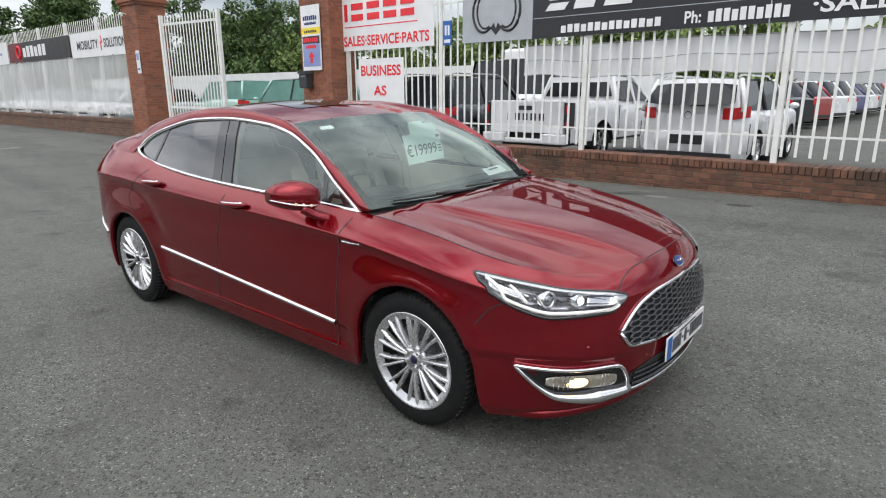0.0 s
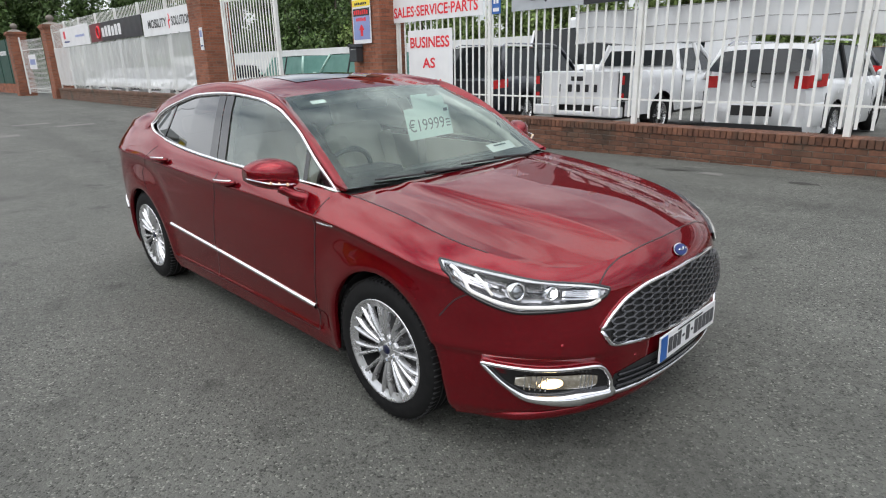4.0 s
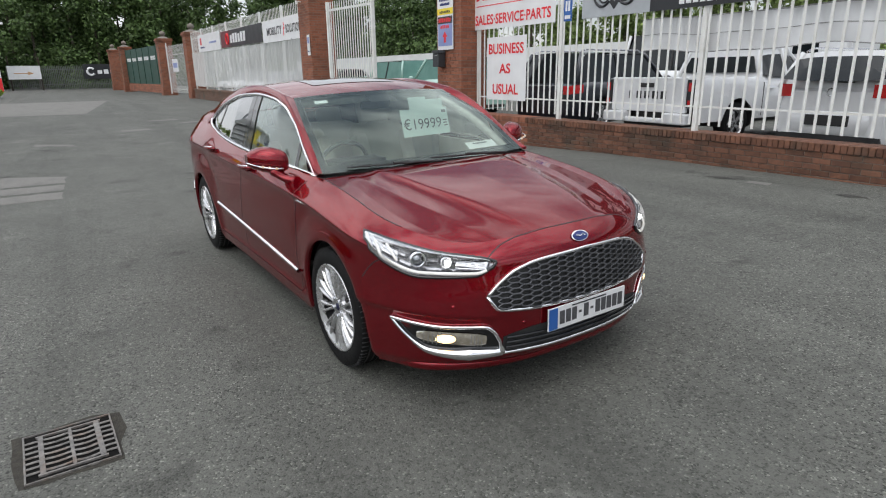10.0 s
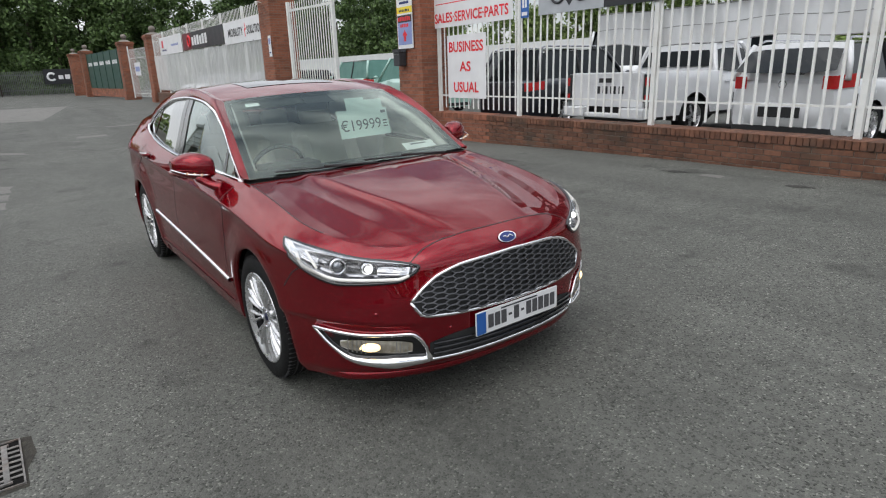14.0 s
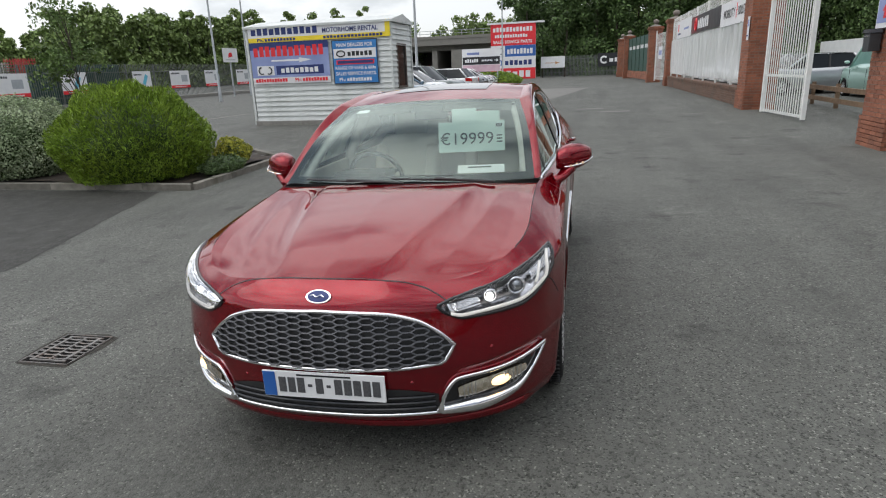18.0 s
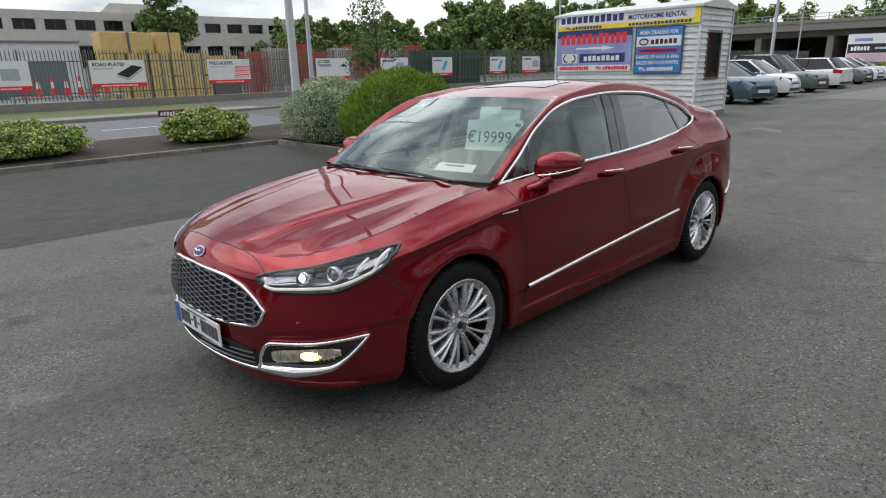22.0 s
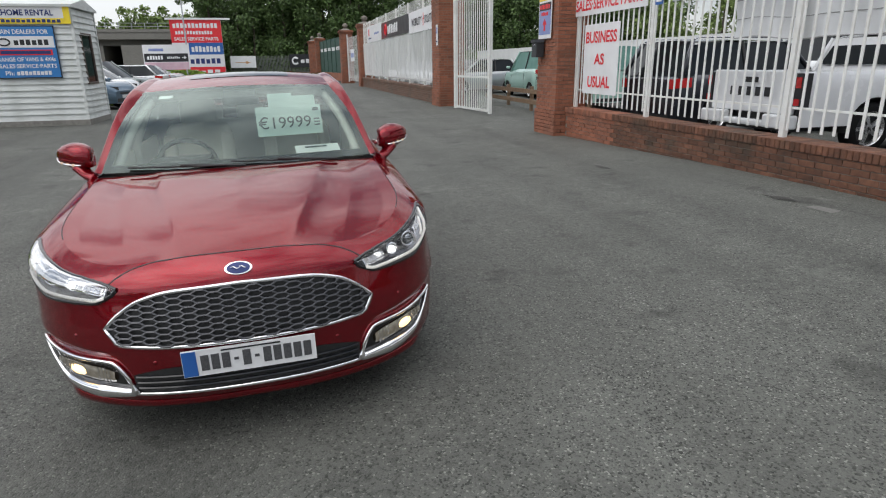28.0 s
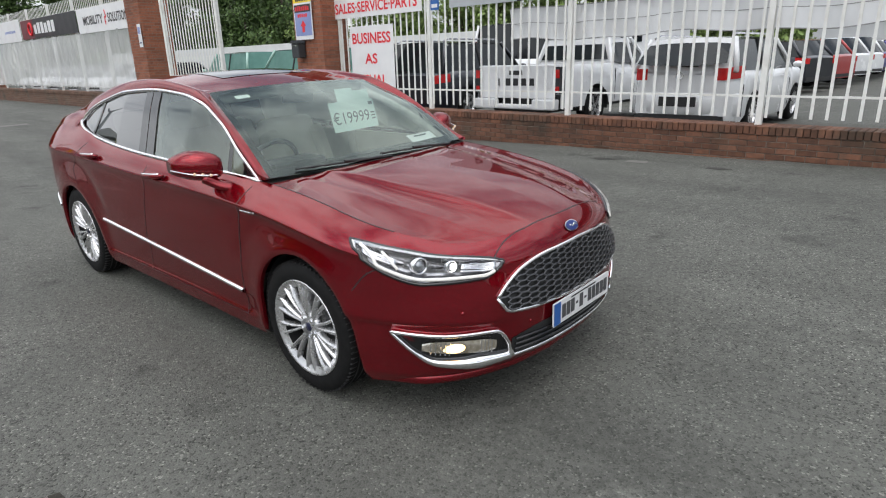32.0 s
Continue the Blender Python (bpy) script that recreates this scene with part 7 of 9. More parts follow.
for x, w, text, art in boards:
    items = [("rect", 0, 0, w, 0.20, SIGN_RED), ("bars", 0.4, 0.06, w - 0.8, 0.07, BOARD, 14)]
    if text:
        words = text.split()
        if art == 3:
            items += [("text", 0.14, 1.0, 0.85, 0.17, SIGN_BLACK, "ACCESS"), ("text", 0.14, 0.78, 0.95, 0.17, SIGN_BLACK, "TOWERS"), ("poly", 1.75, 0.75, 0.45, 0.2, SIGN_BLACK, [(0, 0.4), (0.6, 1), (1, 0.5), (0.4, 0)])]
        else:
            items += [("text", 0.14, 1.0, 1.42 if art == 1 else 1.3, 0.17, SIGN_BLACK, text), ("bars", 0.14, 0.86, 0.9, 0.06, SIGN_GREY, 12)]
        if art == 1:
            items += [("poly", 1.15, 0.32, 1.25, 0.72, SIGN_BLACK, [(0, 0.42), (0.62, 1), (1, 0.86), (0.42, 0.16)]), ("poly", 1.15, 0.26, 1.25, 0.72, SIGN_GREY, [(0, 0.44), (0.42, 0.18), (1, 0.88), (1, 0.80), (0.42, 0.08), (0, 0.38)])]
        if art == 2:
            items += [("poly", 1.45 + 0.02 * k, 0.28 + 0.11 * k, 0.9, 0.10, SIGN_RED if k % 2 else material("pink_vinyl", (0.7, 0.35, 0.33), None, 5, 0.4), [(0, 0), (1, 0.4), (1, 0.8), (0, 0.6)]) for k in range(6)]
    elif art == 4:
        items += [("poly", 0.9, 0.3, 0.6, 0.8, material("aqua_vinyl", (0.12, 0.42, 0.55), None, 5, 0.4), [(0, 0.2), (0.4, 0), (1, 0.8), (0.6, 1)]), ("bars", 0.12, 1.0, 0.8, 0.10, SIGN_BLACK, 6)]
    else:
        items += [("bars", 0.14, 1.02, 1.0, 0.12, SIGN_BLACK, 7), ("rect", 1.3, 0.45, 0.7, 0.5, SIGN_GREY)]
    pb = sign("product_board", pose(x, -30.488, 1.0, 0, 0, 180), w, 1.28, "white product board with a red foot on the palisade", items, group="boards along the palisade")
    for z in (-0.20, 1.22):
        part("batten", boxes((0.1, w - 0.1, 0.0121, 0.045, z, z + 0.05)) if z > 0 else boxes((0.2, 0.25, 0.0121, 0.045, z, 0.9), (w - 0.25, w - 0.2, 0.0121, 0.045, z, 0.9)), PAL, pb)
rb_ = sign("roadside_board", pose(-38.3, -27.0, 2.76, 0, 0, 180), 2.0, 1.05, "white roadside board with a red mark on a steel post", [("poly", 0.7, 0.35, 0.6, 0.4, SIGN_RED, [(0, 0), (1, 0.2), (0.8, 1), (0.2, 0.8)]), ("bars", 0.4, 0.15, 1.2, 0.08, SIGN_GREY, 9)])
part("post", boxes((0.95, 1.05, 0.0125, 0.11, -2.75, 0.9)), STEEL, rb_)
tagged(part("green_screen", boxes((-31.6, -24.6, -30.9, -30.7, 0.2, 2.75)), GREEN_SHEET), "dark green sheeting behind the palisade", "screen")

# hire yard stock
YELLOW = material("yellow_panels", (0.55, 0.39, 0.12), (0.64, 0.47, 0.19), 3, 0.6, island_tint=0.12)
REDP = material("red_scaffold_paint", (0.42, 0.05, 0.05), (0.52, 0.09, 0.08), 5, 0.6, island_tint=0.2)


def stack(name, x0, x1, z0, z1, y, mat, rows, cols, label, lattice=False):
    st = thing(name, pose((x0 + x1) / 2, y, z0), label, "stack")
    w, h = (x1 - x0) / cols, (z1 - z0) / rows
    for r in range(rows):
        for c in range(cols):
            a = -(x1 - x0) / 2 + c * w
            if lattice:  # bundled frames: bars with gaps between
                for k in range(3):
                    bars = [(a + 0.03, a + w - 0.03, 0.80 - 0.5 * k, 0.862 - 0.5 * k, r * h + h * q, r * h + h * q + 0.05) for q in (0.05, 0.30, 0.55, 0.80)]
                    bars += [(a + w * q, a + w * q + 0.05, 0.861 - 0.5 * k, 0.90 - 0.5 * k, r * h + 0.01, r * h + h) for q in (0.06, 0.34, 0.62, 0.88)]
                    part("frame", boxes(*bars), mat, st)
                continue
            soften(part("bale", boxes((a + 0.05, a + w - 0.05, -0.9, 0.9, r * h + 0.02, r * h + h - 0.06)), mat, st), 0.03)
            part("strap", boxes((a + w * 0.45, a + w * 0.5, -0.93, 0.93, r * h + 0.01, r * h + h - 0.05)), PAL, st)
    return st


stack("panel_stack", -10.0, -7.0, 2.78, 4.05, -38.5, YELLOW, 1, 1, "tall block of yellow hoarding panels")
stack("panel_stack", -11.8, -10.2, 2.78, 4.1, -38.8, YELLOW, 1, 1, "block of yellow hoarding panels")
stack("panel_stack", -13.4, -7.0, 0.05, 2.84, -38.4, YELLOW, 2, 5, "stacked yellow panels in steel frames")
stack("panel_stack", -15.4, -13.6, 2.0, 2.7, -38.6, YELLOW, 1, 1, "low block of yellow panels")
part_pal = boxes((-15.4, -13.6, -39.4, -37.7, 0, 1.99))
tagged(part("pallet_base", part_pal, PAL), "dark pallet under yellow panels", "pallet")
for k in range(9):
    x = -15.8 - k * 1.75
    stack("scaffold_stack", x - 1.6, x, 0.05, 2.9 + 0.25 * ((k * 7) % 3), -38.2 - 0.4 * (k % 2), REDP if k % 3 != 1 else material("grey_scaffold", (0.4, 0.38, 0.36), (0.55, 0.53, 0.5), 6, 0.6, island_tint=0.3), 4 + k % 2, 2, "stack of red scaffold frames" if k % 3 != 1 else "stack of grey and white barriers", True)
cabin = thing("site_cabin", pose(-3.4, -39.5, 0), "white flat roofed site cabin", "cabin")
part("body", boxes((-2.6, 2.6, -1.2, 1.2, 0.0, 3.4)), material("cabin_white", (0.62, 0.63, 0.63), None, 4, 0.6), cabin)
part("shutter", boxes((-1.8, 1.9, 1.2, 1.24, 0.4, 2.4)), material("cabin_grey", (0.13, 0.17, 0.18), None, 4, 0.6), cabin)
part("roof", boxes((-2.7, 2.7, -1.3, 1.3, 3.4, 3.5)), CONC, cabin)
for k in range(7):
    c = thing("traffic_cone", pose(-2.2 - k * 0.62, -33.5, 0.62), "red and white traffic cone stored on a rack", "cone", "stored traffic cones")
    bm = bmesh.new()
    lathe(bm, [(0.20, 0.0), (0.20, 0.04), (0.15, 0.05), (0.10, 0.4)], 12)
    part("cone_base", bm, SIGN_RED, c)
    bm = bmesh.new()
    lathe(bm, [(0.10, 0.4), (0.06, 0.7)], 12)
    part("white_band", bm, BOARD, c)
    bm = bmesh.new()
    lathe(bm, [(0.06, 0.7), (0.03, 0.95), (0.0, 0.96)], 12)
    part("cone_tip", bm, SIGN_RED, c)
tagged(part("cone_rack", boxes((-6.6, -1.6, -34.0, -33.0, 0.5, 0.62), (-6.5, -6.4, -33.9, -33.8, 0, 0.5), (-1.8, -1.7, -33.9, -33.8, 0, 0.5), (-4.1, -4.0, -33.2, -33.1, 0, 0.5), (-6.5, -6.4, -33.2, -33.1, 0, 0.5)), STEEL), "steel rack for traffic cones", "rack")

# long concrete office building
OFFICE = material("pale_precast_concrete", (0.54, 0.52, 0.47), (0.62, 0.60, 0.55), 1.5, 0.85, stain=(0.40, 0.38, 0.34), stain_scale=0.3, stain_amount=0.4)
of = thing("office_building", pose(-16, -75, 0), "long two storey precast concrete office building with dark windows", "building")
part("wall", boxes((-28, 40, -12, -0.6, 0, 8.1)), OFFICE, of)
part("parapet", boxes((-28.1, 40.1, -0.59, 0.0, 7.35, 8.2)), OFFICE, of)
part("floor_band", boxes((-28.1, 40.1, -0.59, 0.0, 4.7, 6.25)), OFFICE, of)
part("floor_band", boxes((-28.1, 40.1, -0.59, 0.0, 0.0, 2.2)), OFFICE, of)
for k in range(24):
    x = 39 - k * 2.85
    part("pier", boxes((x - 0.42, x + 0.42, -0.58, -0.02, 6.2501, 7.3499)), OFFICE, of)
    part("pier", boxes((x - 0.42, x + 0.42, -0.58, -0.02, 2.2001, 4.6999)), OFFICE, of)
    for z0, z1 in ((6.27, 7.33), (2.4, 4.6)):
        w = part("window", boxes((x - 2.42, x - 0.44, -0.57, -0.35, z0, z1)), CAR_GLASS, of)
        part("window_frame", boxes((x - 2.42, x - 0.44, -0.34, -0.30, z0, z0 + 0.08), (x - 1.47, x - 1.39, -0.34, -0.30, z0 + 0.0801, z1)), material("window_brown", (0.08, 0.06, 0.05), None, 8, 0.6) if k == 0 and z0 > 5 else bpy.data.materials["window_brown"], w)
bm = bmesh.new()
slab(bm, [(-9, 8.2), (-1.5, 8.2), (-2.8, 9.4), (-7.7, 9.4)], -9, -2)
bmesh.ops.recalc_face_normals(bm, faces=bm.faces[:])
part("roof_lantern", bm, OFFICE, of)

# lamp columns
def lamp_column(name, x, y, r, h, arm, label, turn=0, z=0.0):
    lp = thing(name, pose(x, y, z, 0, 0, turn), label, "street lamp", "lamp columns")
    bm = bmesh.new()
    lathe(bm, [(r * 1.25, 0), (r * 1.25, 0.9), (r, 0.95), (r * 0.55, h)], 16)
    part("column", bm, STEEL, lp, smooth=True)
    if arm:
        bm = bmesh.new()
        tube(bm, [(0, 0, h - 0.1), (arm * 0.4, 0, h + 0.25), (arm, 0, h + 0.3)], 0.04, 8)
        part("arm", bm, STEEL, lp)
        bm = bmesh.new()
        slab(bm, [(arm - 0.1, h + 0.22), (arm + 0.55, h + 0.26), (arm + 0.5, h + 0.36), (arm, h + 0.38)], -0.13, 0.13)
        bmesh.ops.recalc_face_normals(bm, faces=bm.faces[:])
        part("lantern", bm, STEEL, lp)
    return lp


lamp_column("street_lamp", -4.33, -10.73, 0.105, 9.0, 0, "stout galvanised lamp column in the planting bed")
lamp_column("street_lamp", -7.2, -14.75, 0.075, 8.0, 1.2, "slim galvanised street lamp beside the road", 180)
lamp_column("street_lamp", -30.3, -22.3, 0.08, 8.5, 1.4, "slim street lamp beside the road", 90)
lamp_column("street_lamp", -40, -26.0, 0.08, 9, 1.4, "slim street lamp beside the road", 90)
lamp_column("street_lamp", -31, -9.4, 0.09, 9.5, 0, "tall grey lamp column behind the parked cars")
lamp_column("street_lamp", -62, -9.1, 0.09, 11, 1.5, "tall grey lamp column by the totem sign", 90)
lamp_column("street_lamp", -80, -24, 0.09, 11, 1.6, "tall street lamp by the bridge", 60)

# totem, dealer boards and the far fence
tt = thing("totem_sign", pose(-70, -11.7, 0.2, 0, 0, 90), "tall red, blue and white stacked dealer sign", "sign")
sign("totem", None, 5.3, 6.2, "", [
    ("rect", 0, 0, 5.3, 1.25, SIGN_RED), ("rect", 0, 1.26, 5.3, 1.3, BOARD), ("rect", 0, 2.57, 5.3, 1.25, SIGN_BLUE), ("rect", 0, 2.58, 1.7, 1.23, BOARD), ("rect", 0, 3.83, 5.3, 2.37, SIGN_RED),
    ("bars", 0.3, 5.35, 4.7, 0.5, BOARD, 12), ("bars", 0.5, 4.7, 3.9, 0.36, BOARD, 13), ("text", 0.3, 4.05, 4.6, 0.36, BOARD, "SALES SERVICE PARTS"),
    ("bars", 1.95, 2.85, 3.1, 0.6, BOARD, 8), ("bars", 1.7, 1.6, 3.3, 0.55, SIGN_NAVY, 6), ("ring", 0.3, 1.5, 1.0, 0.75, SIGN_BLUE, (0, 6.28, 0.10)), ("ring", 0.25, 2.85, 0.55, 0.65, SIGN_BLACK, (1.7, 5.2, 0.06)), ("ring", 0.9, 2.85, 0.55, 0.65, SIGN_BLACK, (1.44, -2.06, 0.06)), ("bars", 0.3, 0.2, 4.6, 0.75, BOARD, 6)], None, 0.3, tt)
part("cap_rail", boxes((-0.4, 6.3, -0.1, 0.2, 6.2, 6.4)), BOARD, tt)
oc = sign("dealer_board", pose(-45, -9.75, 1.33, 0, 0, 90), 3.1, 1.75, "stacked white, black and pink direction board", [
    ("rect", 0.05, 1.15, 3.0, 0.55, BOARD), ("rect", 0.05, 0.55, 3.0, 0.58, SIGN_BLACK), ("rect", 0.05, 0.0, 3.0, 0.52, material("pale_pink_board", (0.55, 0.35, 0.42), (0.62, 0.45, 0.5), 3, 0.5)), ("rect", 0.4, 1.3, 1.0, 0.18, SIGN_LIGHTBLUE), ("bars", 0.25, 0.72, 1.1, 0.26, BOARD, 6), ("bars", 1.6, 0.78, 0.9, 0.14, BOARD, 7), ("poly", 2.62, 0.72, 0.32, 0.26, BOARD, [(0, 0.4), (0.5, 0.4), (0.5, 0), (1, 0.5), (0.5, 1), (0.5, 0.6), (0, 0.6)])])
for y in (0.2, 2.8):
    part("leg", boxes((y, y + 0.1, 0.0, 0.1, -1.3, 0)), STEEL, oc)
ws = sign("board", pose(-71.5, -5.9, 1.3, 0, 0, 90), 2.8, 1.3, "white board with a faint arrow on a timber frame", [("poly", 0.5, 0.4, 1.7, 0.35, material("faded_orange", (0.5, 0.28, 0.12), None, 5, 0.5), [(0, 0.4), (0.7, 0.4), (0.7, 0), (1, 0.5), (0.7, 1), (0.7, 0.6), (0, 0.6)])])
for y in (0.1, 2.7):
    part("leg", boxes((y, y + 0.12, 0.02, 0.14, -1.2, 2.2)), SOIL, ws)
bm = bmesh.new()
for k in range(90):
    y = -6 + k * 0.16
    box(bm, -72.02, -71.98, y, y + 0.07, 0.2, 2.6)
box(bm, -72.06, -72.03, -6, 8.4, 0.7, 0.78), box(bm, -72.06, -72.03, -6, 8.4, 2.2, 2.28)
tagged(part("far_palisade", bm, PAL), "dark steel palisade closing the yard", "fence", kind="stuff")
sign("shop_board", pose(-71.8, 0.7, 1.25, 0, 0, 90), 3.4, 1.5, "black shop board with a white ring mark", [("ring", 0.35, 0.4, 0.7, 0.7, BOARD, (0.7, 5.6, 0.12)), ("bars", 1.3, 0.5, 1.8, 0.45, BOARD, 3)], SIGN_BLACK)

# road bridge
br = thing("road_bridge", pose(-110, -10, 0), "concrete road bridge with steel railings", "bridge")
part("deck", boxes((-16, 0, -60, 30, 5.9, 7.0)), CONC, br)
for k in range(5):
    part("deck_beam", boxes((-15.5 + k * 3, -14.3 + k * 3, -60, 30, 5.0, 5.89)), CONC, br)
part("parapet", boxes((-0.3, 0.1, -60, 30, 7.0, 7.5)), CONC, br)
for z in (7.9, 8.4):
    part("railing", boxes((-0.12, -0.04, -60, 30, z, z + 0.08)), STEEL, br)
for k in range(45):
    part("railing_post", boxes((-0.14, -0.02, -60 + k * 2, -59.9 + k * 2, 7.5, 8.48)), STEEL, br)
for y in (-31, -20):
    part("bridge_pier", boxes((-15, -1, y, y + 1.0, 0, 4.99)), CONC, br)
part("abutment", boxes((-16, 0.2, -16, 30, 0, 4.99)), CONC, br)
part("abutment", boxes((-16, 0.2, -60, -42, 0, 4.99)), CONC, br)
# added backing, coloured near black for the shade under the deck
part("retaining_wall", boxes((-17, -16.01, -60, 30, 0, 5.89)), material("underbridge_shade", (0.035, 0.034, 0.032), (0.06, 0.058, 0.055), 2, 0.9), br)

# ---- parked vehicles ----
def plain_wheel(r):
    hub = new("wheel")
    bm = bmesh.new()
    lathe(bm, [(r * 0.66, -0.10), (r * 0.9, -0.105), (r, -0.07), (r, 0.07), (r * 0.9, 0.105), (r * 0.66, 0.10)], 28, "y")
    part("tyre", bm, TYRE, hub, smooth=True)
    bm = bmesh.new()
    lathe(bm, [(r * 0.68, 0.10), (r * 0.64, 0.085), (r * 0.60, 0.05), (r * 0.60, -0.08)], 28, "y")
    rim = part("rim", bm, ALLOY, hub, smooth=True)
    for k in range(5):
        bm = bmesh.new()
        a = 2 * math.pi * k / 5
        box(bm, 0.03, r * 0.64, 0.055, 0.085, -0.028, 0.028, Matrix.Rotation(a, 4, "Y"))
        part("spoke", bm, ALLOY, rim)
    bm = bmesh.new()
    lathe(bm, [(0.0, 0.03), (r * 0.6, 0.03)], 20, "y")
    part("brake_plate", bm, BLACK_TRIM, hub)
    return hub


def paint(name, c, metal=0.3):
    return material(name, c, tuple(min(1, v * 1.06) for v in c), 5, 0.3, metal, coat=0.9, rough_var=0.05)


def lamp_wrap(X, W, taper, s, z0, z1, inner=0.64, reach=0.30):
    """Rows of places for a tail lamp that turns round the rear corner."""
    rows = [[(-X - 0.012, s * W / 2 * (inner + (0.80 - inner) * k / 4), z0 + (z1 - z0) * g) for g in (0, 0.5, 1)] for k in range(5)]
    for k in range(1, 9):
        x = -X + reach * (k / 8) ** 2
        rows.append([(x - 0.006, s * (W / 2 * taper(x) + 0.008), z0 + (z1 - z0) * g + 0.03 * k / 8) for g in (0, 0.5, 1)])
    return rows


def vehicle(name, m, label, body, L=4.3, W=1.8, H=1.5, nose=0.68, hood=0.95, belt=0.98, tail=1.0, ws=(0.95, 0.25), rw=(-1.45, -1.85), wheel_r=0.32, axles=(1.3, -1.3), group="", tail_lamps=True, rails=False, glass_h=None, detail=True, cat="car"):
    """A parked vehicle, nose to +x: lofted body, glazed cabin, wheels and lamps."""
    car = thing(name, m, label, cat, group)
    X = L / 2
    top = curve((-X, tail - 0.08), (-X + 0.12, tail), (rw[1], tail), (rw[0] if rw[0] > rw[1] + 0.05 else rw[1] + 0.1, belt + 0.02), (0, belt), (ws[0], hood), (X - 0.45, (nose + hood) / 2 + 0.10), (X - 0.12, nose + 0.05), (X, nose - 0.08))
    taper = lambda x: 1 - (0.34 if x > 0 else 0.20) * max(0.0, (abs(x) - (X - 0.75)) / 0.75) ** 2.6
    bm = bmesh.new()
    xs = sorted(set(np.linspace(-X, X, 46)) | {axles[0] + wheel_r * 1.13 * math.cos(a) for a in np.linspace(0, math.pi, 12)} | {axles[1] + wheel_r * 1.13 * math.cos(a) for a in np.linspace(0, math.pi, 12)})
    rows = []
    for x in xs:
        w = W / 2 * taper(x)
        t = top(x)
        low = 0.22
        for ax in axles:
            d = abs(x - ax)
            if d < wheel_r * 1.13:
                low = max(low, wheel_r + math.sqrt(max(0, (wheel_r * 1.13) ** 2 - d * d)))
        low = min(low, t - 0.12)
        mid = low + (t - low) * 0.5
        sec = [(0.93 * w if low < 0.25 else 0.985 * w, low), (w, low + (mid - low) * 0.5), (w * 1.0, mid), (w * 0.985, low + (t - low) * 0.8), (w * 0.93, t - 0.02), (w * 0.82, t), (w * 0.4, t + 0.015)]
        rows.append([(x, y, z) for y, z in sec] + [(x, -y, z) for y, z in sec[::-1]])
    grid(bm, rows)
    bmesh.ops.remove_doubles(bm, verts=bm.verts[:], dist=0.001)
    for row in (rows[0], rows[-1]):
        bm.faces.new([bm.verts.new(p) for p in row])
    bmesh.ops.recalc_face_normals(bm, faces=bm.faces[:])
    part("body", bm, body, car, smooth=True)
    part("underside", boxes((-X + 0.3, X - 0.3, -W / 2 + 0.16, W / 2 - 0.16, 0.2, 0.75)), BLACK_TRIM, car)
    # cabin
    wb, wt = W / 2 * 0.90, W / 2 * 0.74
    zt = H - 0.035

    def cab(u, side):
        """Corner lines of the cabin: u 0 front foot .. 3 rear foot."""
        return [(ws[0], wb, hood - 0.02), (ws[1], wt, zt), (rw[0], wt, zt), (rw[1], wb, tail - 0.02)][u]

    for a, b, nm in ((0, 1, "windscreen"), (3, 2, "rear_window")):
        p, q = cab(a, 1), cab(b, 1)
        bm = bmesh.new()
        bow = 0.10 if nm == "windscreen" else -0.08
        grid(bm, [[(p[0] + (q[0] - p[0]) * f + bow * (1 - u * u) * (1 - 0.6 * f), (p[1] + (q[1] - p[1]) * f) * u, p[2] + (q[2] - p[2]) * f + 0.03 * f * (1 - u * u)) for u in np.linspace(-1, 1, 9)] for f in np.linspace(0, 1, 7)])
        part(nm, bm, CAR_GLASS, car, smooth=True)
    for s in (1, -1):
        bm = bmesh.new()
        n = 14
        low = [(ws[0] + (rw[1] - ws[0]) * k / n, wb * s, (top(ws[0] + (rw[1] - ws[0]) * k / n) - 0.02)) for k in range(n + 1)]
        up = []
        for k in range(n + 1):
            x = low[k][0]
            f = min(1, max(0, (ws[0] - x) / max(0.05, ws[0] - ws[1])), max(0, (x - rw[1]) / max(0.05, rw[0] - rw[1])))
            f = min(1, f)
            up.append((x, (wb + (wt - wb) * f) * s, low[k][2] + (zt - 0.01 - low[k][2]) * f))
        grid(bm, [low, up])
        part("side_glass", bm, CAR_GLASS, car)
        for u in (0, 3):
            p, q = cab(u, s), cab(1 if u == 0 else 2, s)
            bm = bmesh.new()
            tube(bm, [(p[0], p[1] * s, p[2]), ((p[0] + q[0]) / 2, (p[1] + q[1]) / 2 * s + 0.012 * s, (p[2] + q[2]) / 2 + 0.012), (q[0], q[1] * s, q[2] + 0.01)], 0.040 if u == 0 else 0.045, 8)
            part("pillar", bm, body, car, smooth=True)
        xm = (ws[1] + rw[0]) / 2 + 0.08
        bm = bmesh.new()
        tube(bm, [(xm, (wb + 0.004) * s, top(xm) - 0.02), (xm - 0.05, (wt + 0.004) * s, zt)], 0.035, 6)
        part("pillar", bm, BLACK_TRIM, car)
        if detail:
            bm = bmesh.new()
            bmesh.ops.create_uvsphere(bm, u_segments=12, v_segments=8, radius=0.1, matrix=Matrix.Translation((ws[0] - 0.12, (W / 2 + 0.06) * s, belt + 0.05)) @ Matrix.Diagonal((0.6, 0.9, 0.6, 1)))
            part("door_mirror", bm, body, car, smooth=True)
            for x in (0.15, -0.85):
                part("door_handle", boxes((x, x + 0.18, min(s * (W / 2 - 0.01), s * (W / 2 + 0.015)), max(s * (W / 2 - 0.01), s * (W / 2 + 0.015)), belt - 0.14, belt - 0.11)), body, car)
